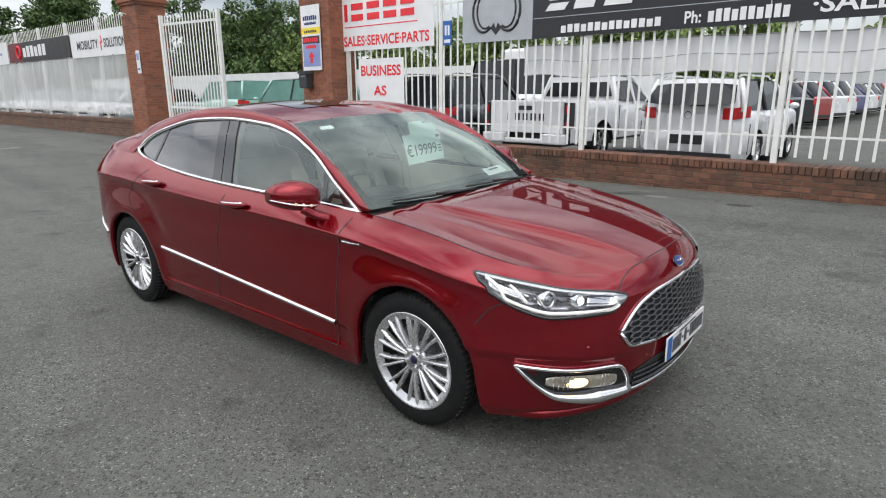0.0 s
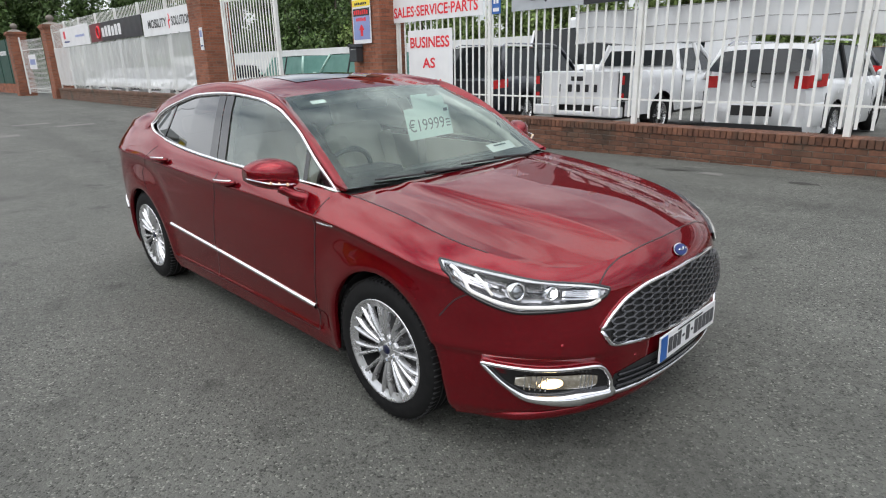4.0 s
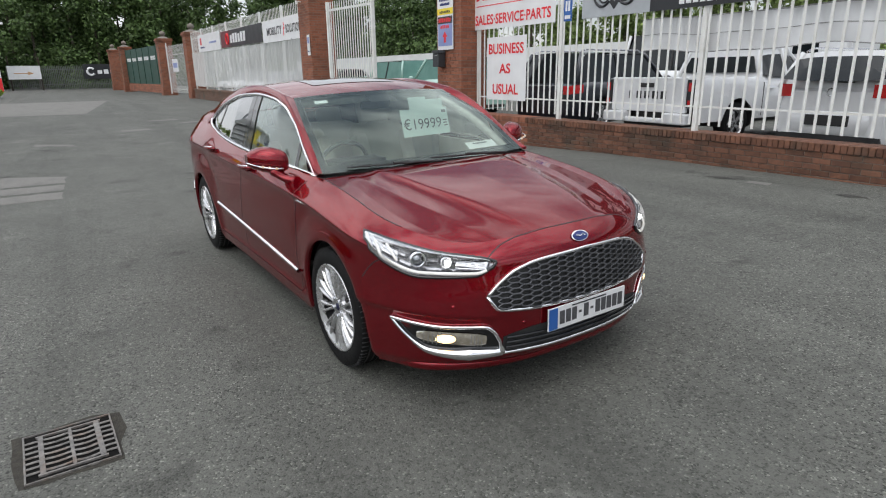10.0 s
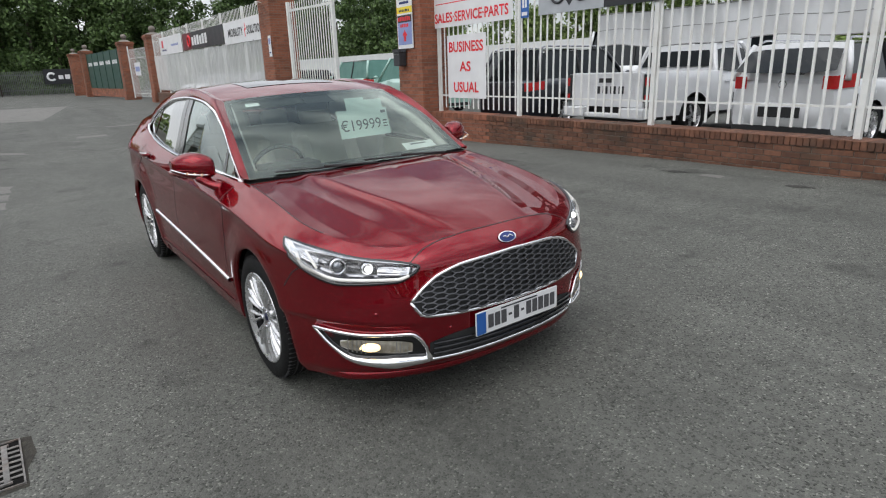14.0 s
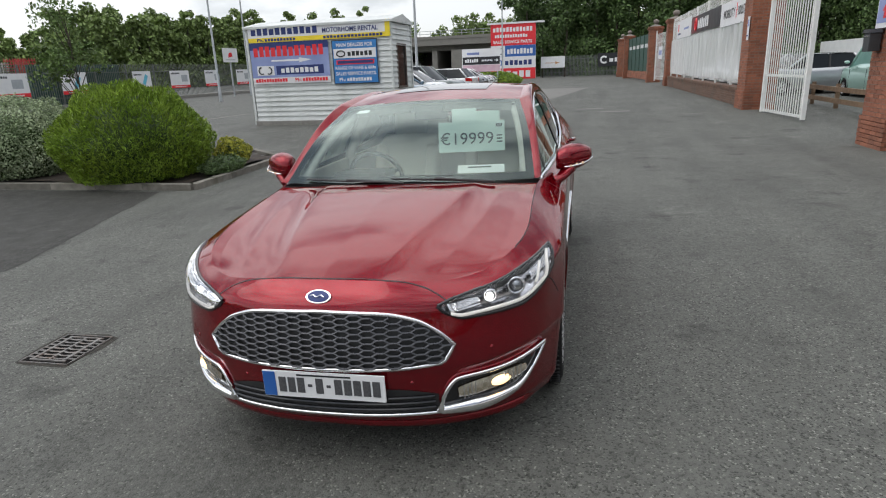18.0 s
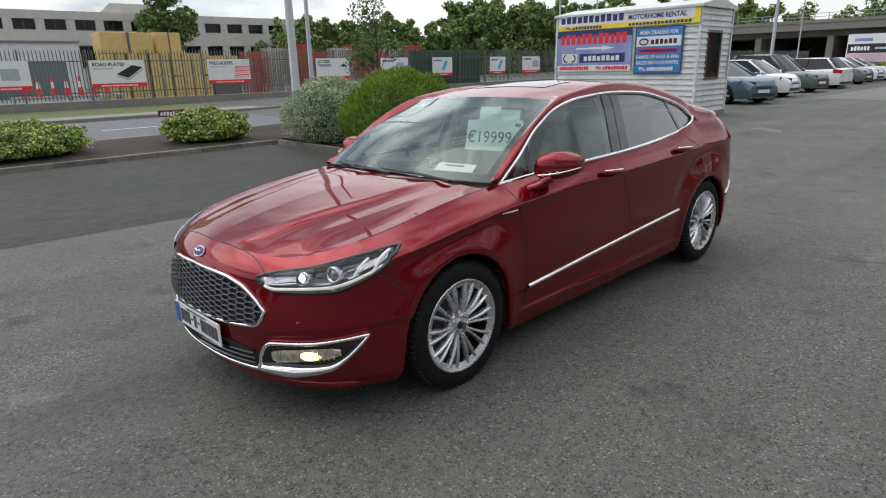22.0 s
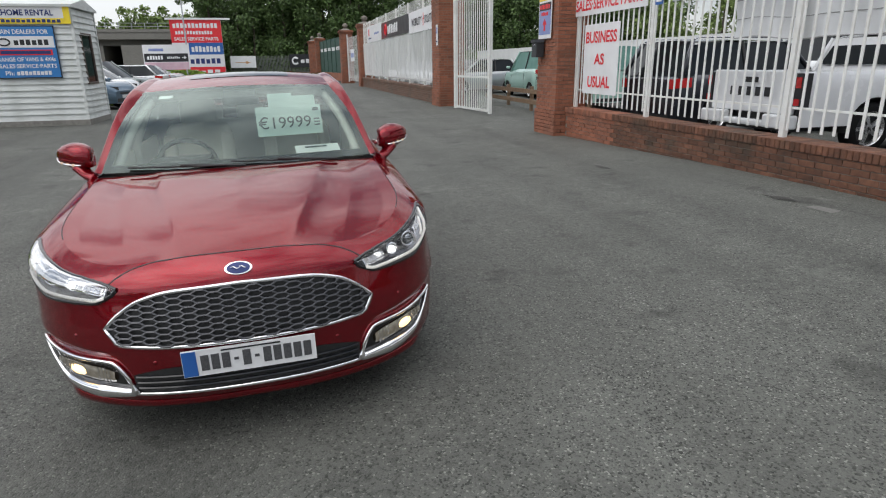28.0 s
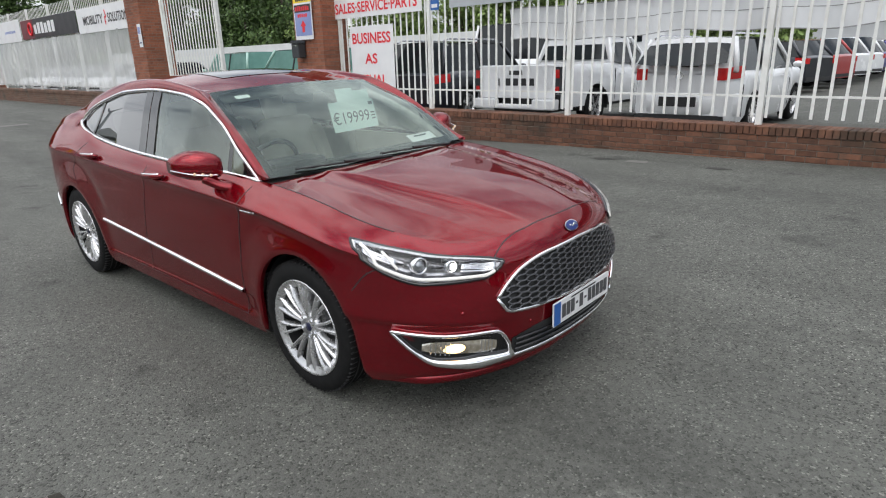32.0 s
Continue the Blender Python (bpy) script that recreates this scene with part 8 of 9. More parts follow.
            for x in (ws[0] - 0.3, xm, rw[0] - 0.1):
                part("door_seam", boxes((x, x + 0.008, min(s * (W / 2 - 0.01), s * (W / 2 + 0.002)), max(s * (W / 2 - 0.01), s * (W / 2 + 0.002)), 0.34, belt - 0.2)), BLACK_TRIM, car)
        hz = (nose + hood) / 2 - 0.06
        bm = bmesh.new()
        grid(bm, [[(X * 0.995 - 0.30 * f, s * (W / 2 * taper(X - 0.30 * f) * (0.62 + 0.38 * f) + 0.012), hz - 0.13 + 0.13 * g + 0.06 * f) for g in (0, 0.5, 1)] for f in np.linspace(0, 1, 7)])
        part("headlamp", bm, LAMP_DARK, car, smooth=True)
        if tail_lamps:
            bm = bmesh.new()
            grid(bm, lamp_wrap(X, W, taper, s, tail - 0.24, tail - 0.07))
            part("tail_lamp", bm, LAMP_RED, car, "red tail lamp", True)
        if rails:
            bm = bmesh.new()
            tube(bm, [(ws[1] - 0.05, wt * 0.92 * s, zt + 0.03), (ws[1] - 0.2, wt * 0.92 * s, zt + 0.085), (rw[0] + 0.2, wt * 0.92 * s, zt + 0.085), (rw[0], wt * 0.92 * s, zt + 0.03)], 0.018, 6)
            part("roof_rail", bm, SATIN, car)
    bm = bmesh.new()
    grid(bm, [[(ws[1] + 0.04 * (1 - u * u) + (rw[0] - ws[1]) * f, (wt + 0.02) * u, zt + 0.002 + 0.035 * (1 - u * u) + 0.02 * math.sin(math.pi * f)) for u in np.linspace(-1, 1, 11)] for f in np.linspace(0, 1, 12)])
    part("roof", bm, body, car, smooth=True)
    part("grille", boxes((X - 0.06, X + 0.006, -0.30 * W / 2 * 1.3, 0.30 * W / 2 * 1.3, 0.52, nose - 0.12)), BLACK_TRIM, car)
    part("lower_intake", boxes((X - 0.05, X + 0.008, -0.6 * W / 2, 0.6 * W / 2, 0.26, 0.38)), BLACK_TRIM, car)
    part("number_plate", boxes((X + 0.009, X + 0.018, -0.26, 0.26, 0.39, 0.50)), BOARD, car)
    part("rear_bumper_trim", boxes((-X - 0.012, -X + 0.05, -W / 2 * 0.72, W / 2 * 0.72, 0.25, 0.36)), BLACK_TRIM, car)
    w0 = plain_wheel(wheel_r)
    w0.parent = car
    w0.matrix_basis = pose(axles[0], W / 2 - 0.115, wheel_r)
    for x, s in ((axles[0], -1), (axles[1], 1), (axles[1], -1)):
        copy_thing(w0, pose(x, s * (W / 2 - 0.115), wheel_r, 0, 20 * x, 0 if s > 0 else 180))
    return car


P_WHITE, P_SILVER, P_GREY = WHITE_PAINT, paint("silver_paint", (0.42, 0.43, 0.44), 0.6), paint("grey_paint", (0.16, 0.17, 0.17), 0.5)
P_BLUEGREY, P_DARK, P_TEAL = paint("blue_grey_paint", (0.10, 0.16, 0.22), 0.5), paint("dark_navy_paint", (0.012, 0.014, 0.022), 0.3), paint("pale_green_paint", (0.36, 0.55, 0.48), 0.1)
P_RED2, P_BLUE = paint("bright_red_paint", (0.35, 0.02, 0.02), 0.2), paint("violet_blue_paint", (0.05, 0.05, 0.20), 0.4)

# white pickup behind the fence, tailgate to the wall
pk = thing("pickup_truck", pose(-3.12, 9.55, 0.24, 0, 0, 91) @ Matrix.Diagonal((1, 1, 0.95, 1)), "white pickup truck parked tailgate to the fence", "pickup")
PW = 0.93
bm = bmesh.new()


def truck_skin(x):
    low = 0.45
    for ax in (1.75, -1.35):
        d = abs(x - ax)
        if d < 0.47:
            low = max(low, 0.38 + math.sqrt(0.47**2 - d * d))
    return low


rows = []
for x in sorted(set(np.linspace(-2.62, 2.62, 50)) | {ax + 0.47 * math.cos(a) for ax in (1.75, -1.35) for a in np.linspace(0, math.pi, 11)}):
    t = 1.22 if x < -0.55 else (1.12 if x < 1.0 else 1.12 - 0.10 * (x - 1.0) / 1.6)
    low = truck_skin(x)
    fl = 0.025 if any(abs(x - ax) < 0.55 for ax in (1.75, -1.35)) else 0
    wx = PW - (0.12 * max(0, (x - 2.2) / 0.42) ** 2 if x > 2.2 else 0)
    sec = [(wx + fl, low), (wx + fl, low + 0.08), (wx, (low + t) / 2 + 0.05), (wx - 0.015, t - 0.05), (wx - 0.045, t)]
    rows.append([(x, y, z) for y, z in sec] + [(x, -y, z) for y, z in sec[::-1]])
rows_l = [r[:5] for r in rows]
rows_r = [r[5:] for r in rows]
grid(bm, rows_l), grid(bm, rows_r)
bmesh.ops.recalc_face_normals(bm, faces=bm.faces[:])
part("body", bm, WHITE_PAINT, pk, smooth=True)
part("bonnet", boxes((1.0, 2.6, -0.84, 0.84, 0.98, 1.10)), WHITE_PAINT, pk)
part("load_bed", boxes((-2.58, -0.56, -0.86, 0.86, 0.62, 0.70)), BLACK_TRIM, pk)
tg = part("tailgate", boxes((-2.66, -2.58, -0.80, 0.80, 0.62, 1.24)), WHITE_PAINT, pk)
soften(tg, 0.02)
part("tailgate_handle", boxes((-2.675, -2.659, -0.14, 0.14, 1.06, 1.14)), BLACK_TRIM, tg)
for k, (a, b) in enumerate(((0.36, 0.41), (0.24, 0.11), (0.07, -0.06), (-0.10, -0.24), (-0.28, -0.41))):
    part("tailgate_mark", boxes((-2.668, -2.659, min(a, b) + 0.012, max(a, b) - 0.012, 0.86, 0.995)), SIGN_BLACK, tg)
bmp = part("rear_bumper", boxes((-2.78, -2.60, -0.90, -0.42, 0.42, 0.62), (-2.78, -2.60, 0.42, 0.90, 0.42, 0.62), (-2.74, -2.60, -0.4199, 0.4199, 0.42, 0.52)), WHITE_PAINT, pk)
soften(bmp, 0.03)
for s in (1, -1):
    lamp = part("tail_lamp", boxes((-2.665, -2.50, min(0.81 * s, 0.935 * s), max(0.81 * s, 0.935 * s), 0.72, 1.20)), SIGN_BLACK, pk)
    for z0, z1 in ((1.00, 1.15), (0.76, 0.85)):
        part("lamp_glass", boxes((-2.672, -2.64, min(0.84 * s, 0.925 * s), max(0.84 * s, 0.925 * s), z0, z1)), LAMP_RED, lamp)
    bm = bmesh.new()
    grid(bm, [[(0.95, 0.872 * s, 1.20), (0.38, 0.745 * s, 1.62)], [(0.2, 0.882 * s, 1.20), (0.16, 0.745 * s, 1.64)], [(-0.35, 0.882 * s, 1.22), (-0.31, 0.745 * s, 1.63)], [(-0.58, 0.875 * s, 1.26), (-0.5, 0.745 * s, 1.60)]])
    part("side_glass", bm, CAR_GLASS, pk)
    for a, b in (((1.08, 0.88, 1.12), (0.36, 0.71, 1.73)), ((0.22, 0.885, 1.13), (0.17, 0.72, 1.74)), ((-0.66, 0.87, 1.18), (-0.52, 0.71, 1.72))):
        bm = bmesh.new()
        tube(bm, [(a[0], a[1] * s, a[2]), (b[0], b[1] * s, b[2])], 0.045, 8)
        part("pillar", bm, WHITE_PAINT, pk)
    bm = bmesh.new()
    bmesh.ops.create_uvsphere(bm, u_segments=12, v_segments=8, radius=0.13, matrix=Matrix.Translation((0.85, 1.02 * s, 1.22)) @ Matrix.Diagonal((0.5, 0.9, 0.8, 1)))
    part("door_mirror", bm, WHITE_PAINT, pk, smooth=True)
    for x in (0.25, -0.45):
        part("door_handle", boxes((x, x + 0.2, min(0.92 * s, 0.95 * s), max(0.92 * s, 0.95 * s), 1.0, 1.04)), CHROME, pk)
    part("door_seam", boxes((-0.60, -0.592, min(0.92 * s, 0.937 * s), max(0.92 * s, 0.937 * s), 0.5, 1.12)), BLACK_TRIM, pk)
bm = bmesh.new()
grid(bm, [[(-0.655, y * 0.92, 1.30), (-0.575, y * 0.78, 1.60)] for y in np.linspace(-0.84, 0.84, 5)])
part("rear_window", bm, CAR_GLASS, pk)
bm = bmesh.new()
grid(bm, [[(1.10 + 0.1 * (1 - (y / 0.84) ** 2), y, 1.10), (0.36, y * 0.84, 1.71)] for y in np.linspace(-0.84, 0.84, 9)])
part("windscreen", bm, CAR_GLASS, pk)
bm = bmesh.new()
grid(bm, [[(0.40 + (-0.56 - 0.40) * f, 0.73 * u, 1.72 + 0.05 * (1 - u * u) + 0.02 * math.sin(3.1 * f)) for u in np.linspace(-1, 1, 9)] for f in np.linspace(0, 1, 6)])
part("roof", bm, WHITE_PAINT, pk, smooth=True)
part("cab_back", boxes((-0.66, -0.60, -0.86, 0.86, 0.62, 1.20)), WHITE_PAINT, pk)
bm = bmesh.new()
grid(bm, [[(-0.640, y, 1.20), (-0.545, y * 0.84, 1.72)] for y in np.linspace(-0.86, 0.86, 5)])
part("cab_back_panel", bm, WHITE_PAINT, pk)
for s in (1, -1):
    bm = bmesh.new()
    grid(bm, [[(1.05, 0.868 * s, 1.11), (0.36, 0.71 * s, 1.72)], [(-0.64, 0.868 * s, 1.11), (-0.53, 0.71 * s, 1.72)]])
    part("cab_side", bm, WHITE_PAINT, pk)
part("underside", boxes((-2.5, 2.4, -0.62, 0.62, 0.35, 0.61)), BLACK_TRIM, pk)
w0 = plain_wheel(0.385)
w0.parent, w0.matrix_basis = pk, pose(1.75, 0.82, 0.385)
for x, s in ((1.75, -1), (-1.35, 1), (-1.35, -1)):
    copy_thing(w0, pose(x, 0.82 * s, 0.385, 0, 0, 0 if s > 0 else 180))
for s in (1, -1):
    for ax in (1.75, -1.35):
        bm = bmesh.new()
        grid(bm, [[(ax + 0.46 * math.cos(a), y * s, 0.385 + 0.46 * math.sin(a)) for a in np.linspace(-0.1, math.pi + 0.1, 18)] for y in (0.94, 0.5)])
        part("wheel_arch_liner", bm, BLACK_TRIM, pk)

# white suv beside it
suv = vehicle("suv_car", pose(-0.36, 9.80, 0.25, 0, 0, 91) @ Matrix.Diagonal((1, 1, 0.95, 1)), "white compact SUV parked tail to the fence", P_WHITE, 4.43, 1.81, 1.62, 0.80, 1.06, 1.06, 1.08, (1.05, 0.35), (-1.85, -2.12), 0.345, (1.32, -1.28), rails=True, tail_lamps=False)
for s in (1, -1):
    bm = bmesh.new()
    grid(bm, lamp_wrap(2.215, 1.81, lambda x: 1 - 0.20 * max(0.0, (abs(x) - 1.465) / 0.75) ** 2.6, s, 0.93, 1.12, 0.60, 0.34))
    part("tail_lamp", bm, LAMP_RED, suv, "wide red tail lamp", True)
for ch in suv.children:
    if ch.name.startswith("rear_window"):
        ch.data.materials[0] = P_WHITE
bm = bmesh.new()
grid(bm, [[(-2.215 - out + 0.30 * abs(y / 0.90) ** 4, y, z) for y in np.linspace(-0.90, 0.90, 25)] for out, z in ((0.0, 0.36), (0.035, 0.40), (0.045, 0.55), (0.04, 0.68), (0.012, 0.72), (-0.02, 0.725))])
bmesh.ops.recalc_face_normals(bm, faces=bm.faces[:])
rear_b = part("rear_bumper", bm, P_WHITE, suv, smooth=True)
part("valance", boxes((-2.225, -2.10, -0.72, 0.72, 0.20, 0.355)), BLACK_TRIM, rear_b, "black lower valance")
part("plate_recess", boxes((-2.275, -2.20, -0.30, 0.30, 0.50, 0.66)), BLACK_TRIM, rear_b)
bm = bmesh.new()
tube(bm, [(-2.235, 0.055 * math.cos(a), 1.0 + 0.055 * math.sin(a)) for a in np.linspace(0, 2 * math.pi, 20)], 0.009, 6)
part("round_badge", bm, CHROME, suv)
part("rear_wiper", boxes((-2.15, -2.135, -0.25, 0.02, 1.14, 1.16)), BLACK_TRIM, suv)
part("rear_screen", (lambda b: (grid(b, [[(-2.27 + 0.30 * f - 0.05 * (1 - u * u), 0.72 * u * (1 - 0.10 * f), 1.17 + 0.36 * f + 0.03 * u**4 * (1 - 2 * f)) for u in np.linspace(-1, 1, 7)] for f in (0, 0.5, 1)]), b)[1])(bmesh.new()), CAR_GLASS, suv)
part("exhaust", boxes((-2.22, -2.1, 0.45, 0.60, 0.30, 0.34)), BLACK_TRIM, suv)

vehicle("suv_car", pose(-6.3, 9.3, 0.22, 0, 0, 97), "dark navy SUV parked tail to the fence", P_DARK, 4.6, 1.85, 1.70, 0.82, 1.05, 1.08, 1.08, (1.1, 0.4), (-1.9, -2.2), 0.36, (1.38, -1.35), rails=True)
vehicle("panel_van", pose(-8.0, 15.5, 0.25, 0, 0, 0), "long white van in the yard behind", P_WHITE, 5.4, 2.0, 2.4, 0.95, 1.2, 1.25, 1.25, (1.75, 1.0), (-2.5, -2.65), 0.36, (1.7, -1.6), cat="van")
vehicle("panel_van", pose(-13.8, 9.6, 0.2, 0, 0, 180) @ Matrix.Diagonal((1, 1, 0.9, 1)), "pale green passenger van under netting", P_TEAL, 4.4, 1.85, 1.98, 0.85, 1.1, 1.24, 1.26, (1.15, 0.45), (-2.0, -2.15), 0.33, (1.35, -1.35), cat="van")
vehicle("panel_van", pose(-18.9, 10.2, 0.2, 0, 0, 178) @ Matrix.Diagonal((1, 1, 0.9, 1)), "pale green passenger van under netting", P_TEAL, 4.4, 1.85, 1.98, 0.85, 1.1, 1.24, 1.26, (1.15, 0.45), (-2.0, -2.15), 0.33, (1.35, -1.35), cat="van")
TEAL_GLASS = material("netted_green_glass", (0.08, 0.20, 0.17), (0.12, 0.26, 0.22), 3, 0.5)
for van in [o for o in bpy.data.objects if o.name.startswith("panel_van") and o.get("label", "").startswith("pale green")]:
    for ch in van.children:
        if ch.name.split(".")[0] in ("side_glass", "windscreen", "rear_window"):
            ch.data.materials[0] = TEAL_GLASS
# rows beyond, in the dealer's yard
lot = [(-3.05 + 0.04 * k, 21.0 + 2.8 * k, pt) for k, pt in enumerate((P_DARK, P_RED2, P_WHITE, P_WHITE, P_BLUE, P_WHITE, P_SILVER, P_RED2, P_WHITE))]
for k, (x, y, pt) in enumerate(lot):
    vehicle("parked_car", pose(x, y, 0.35, 0, 0, 160 + (k * 5) % 7), "parked hatchback in the dealer's yard", pt, 4.2 + 0.1 * (k % 3), 1.78, 1.48 + 0.05 * (k % 4), 0.7, 0.95, 0.97, 1.0, (0.95, 0.2), (-1.5, -1.95), 0.32, (1.28, -1.28), "cars in the dealer's yard", detail=False)
for k in range(6):
    x = -22.5 - k * 2.75
    vehicle("parked_car", pose(x, 8.6, 0.2, 0, 0, -74), "silver hatchback parked behind the netting", (P_SILVER, P_WHITE, P_SILVER)[k % 3], 4.1, 1.75, 1.5, 0.72, 0.97, 0.98, 1.0, (1.05, 0.25), (-1.5, -1.85), 0.31, (1.25, -1.25), "cars behind the netting", detail=False)
# row by the hut
row = [(-19.3, -5.3, 68, "blue grey hatchback parked beside the hut", P_BLUEGREY, 4.3, 1.43), (-23.9, -5.8, 88, "small white rounded city car", P_WHITE, 3.55, 1.49),
       (-27.9, -6.0, 78, "dark grey green SUV parked in the row", paint("grey_green_paint", (0.10, 0.125, 0.12), 0.4), 4.6, 1.70), (-32.6, -10.6, 262, "white estate car parked tail outwards", P_WHITE, 4.5, 1.50),
       (-37.6, -6.5, 82, "dark grey hatchback parked in the row", P_GREY, 4.0, 1.47), (-41.0, -6.7, 84, "white hatchback parked in the row", P_WHITE, 4.1, 1.48), (-44.2, -6.9, 86, "white saloon parked in the row", P_WHITE, 4.4, 1.45)]
for nx, ny, yaw, lab, pt, L, H in row:
    c, s_ = math.cos(radians(yaw)), math.sin(radians(yaw))
    vehicle("parked_car", pose(nx - c * L / 2, ny - s_ * L / 2, 0.14, 0, 0, yaw), lab, pt, L, 1.76, H, 0.70, 0.93, 0.95, 1.0, (1.0 if L > 3.8 else 0.9, 0.1), (-L * 0.34, -L * 0.45), 0.32, (L * 0.3, -L * 0.3), "cars parked in the row by the hut")
# rail beside the vans
rl = thing("timber_rail", pose(-12.6, 7.25, 0.12), "low brown timber rail in front of the vans", "rail")
WOOD = material("weathered_timber", (0.16, 0.10, 0.06), (0.24, 0.16, 0.10), 10, 0.85, bump=0.3, bump_scale=60)
for z in (0.25, 0.55):
    part("rail", boxes((-4.2, 3.8, -0.03, 0.03, z, z + 0.12)), WOOD, rl)
for x in (-4.0, -2.0, 0.0, 2.0, 3.7):
    part("rail_post", boxes((x - 0.05, x + 0.05, 0.031, 0.12, 0, 0.75)), WOOD, rl)
# white walls and sheds behind the yard
tagged(part("wall_back", boxes((-72, -9.6, 24.0, 24.3, 0.0, 2.95)), material("white_hoarding", (0.62, 0.63, 0.62), (0.70, 0.71, 0.70), 1, 0.6)), "long white hoarding behind the yard", "wall", kind="structure")
mh = thing("motorhome", pose(-8.6, 19.5, 0.25), "white motorhome parked behind the yard", "motorhome")
soften(part("body", boxes((-3.2, 3.2, -1.1, 1.1, 0.5, 3.0)), WHITE_PAINT, mh), 0.12, 3)
for x in (-2.0, 0.2, 2.0):
    part("window", boxes((x - 0.4, x + 0.4, -1.125, -1.101, 1.7, 2.2)), CAR_GLASS, mh)
for x in (-1.8, 1.9):
    bm = bmesh.new()
    lathe(bm, [(0.2, -0.1), (0.36, -0.1), (0.36, 0.1), (0.2, 0.1)], 18, "y")
    part("tyre", bm, TYRE, mh, m=Matrix.Translation((x, -1.0, 0.36)))
shed = thing("workshop", pose(4, 52, 0), "long pale workshop with a shallow roof beyond the yard", "building")
part("wall", boxes((-26, 30, 0, 14, 0, 3.6)), material("pale_cladding", (0.50, 0.51, 0.52), (0.56, 0.57, 0.58), 1, 0.6), shed)
bm = bmesh.new()
slab(bm, [(-26.5, 3.6), (30.5, 3.6), (2, 6.2)], -0.4, 14.4)
bmesh.ops.recalc_face_normals(bm, faces=bm.faces[:])
part("roof", bm, material("grey_roof", (0.33, 0.35, 0.37), (0.38, 0.40, 0.42), 1, 0.5), shed)

# ---- planting and trees ----
def leaf_material(name, c1, c2, var=0.35):
    return material(name, c1, c2, 2.0, 0.55, rough_var=0.1, island_tint=var, spec=0.3)


LEAF_WOOD = leaf_material("woodland_leaves", (0.108, 0.168, 0.042), (0.21, 0.275, 0.09), 0.5)
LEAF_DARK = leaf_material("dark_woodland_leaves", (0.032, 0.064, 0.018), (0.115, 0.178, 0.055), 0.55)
LEAF_SHRUB = leaf_material("green_shrub_leaves", (0.135, 0.225, 0.020), (0.25, 0.35, 0.042), 0.5)
LEAF_SILVER = leaf_material("silver_shrub_leaves", (0.22, 0.29, 0.15), (0.48, 0.53, 0.36), 0.5)
LEAF_LOW = leaf_material("yellow_green_leaves", (0.10, 0.20, 0.018), (0.25, 0.36, 0.045), 0.5)
LEAF_CREAM = leaf_material("cream_tip_leaves", (0.42, 0.42, 0.15), (0.58, 0.56, 0.30), 0.3)
BARK = material("grey_brown_bark", (0.06, 0.05, 0.04), (0.11, 0.09, 0.07), 14, 0.95, bump=0.6, bump_scale=30)


def leaves_mesh(centres, normals, size, aspect, rng, mat, name="leaves", spread=0.9, outward=False):
    """Small folded leaf quads at places, turned about."""
    n = len(centres)
    nrm = normals + rng.normal(0, spread, (n, 3))
    nrm /= np.linalg.norm(nrm, axis=1)[:, None] + 1e-9
    t = np.cross(nrm, rng.normal(0, 1, (n, 3)))
    t /= np.linalg.norm(t, axis=1)[:, None] + 1e-9
    if outward:
        t = normals * 0.8 + np.array((0.0, 0.0, 0.55)) + rng.normal(0, 0.6, (n, 3))
        t /= np.linalg.norm(t, axis=1)[:, None] + 1e-9
        nrm = np.cross(t, rng.normal(0, 1, (n, 3)))
        nrm /= np.linalg.norm(nrm, axis=1)[:, None] + 1e-9
    b = np.cross(nrm, t)
    s = size * rng.uniform(0.6, 1.3, (n, 1))
    w = s * aspect
    fold = nrm * s * 0.12
    quad = np.stack([centres - t * s, centres - b * w + fold, centres + t * s, centres + b * w + fold], 1)
    me = bpy.data.meshes.new(name)
    me.from_pydata(quad.reshape(-1, 3).tolist(), [], np.arange(4 * n).reshape(-1, 4).tolist())
    me.materials.append(mat)
    return me


def dome_points(rng, n, rx, ry, h, lumps=0.10, low=0.0, freq=3.0, depth=0.12, flat=2.4):
    """Places near the surface of an uneven dome; and their outward normals."""
    u = rng.normal(0, 1, (n, 3))
    u[:, 2] = np.abs(u[:, 2]) * 1.0 - low
    u /= np.linalg.norm(u, axis=1)[:, None]
    k = (np.abs(u) ** flat).sum(1) ** (-1 / flat)
    bump = np.array([noise.noise((a * freq, b * freq, c * freq)) + 0.5 * noise.noise((a * freq * 2.7, b * freq * 2.7, c * freq * 2.7)) for a, b, c in u])
    r = k * (1 + lumps * bump - depth * rng.random(n) ** 2.2)
    p = u * r[:, None] * np.array([rx, ry, h])
    nr = u / np.array([rx, ry, h])
    nr /= np.linalg.norm(nr, axis=1)[:, None]
    return p, nr


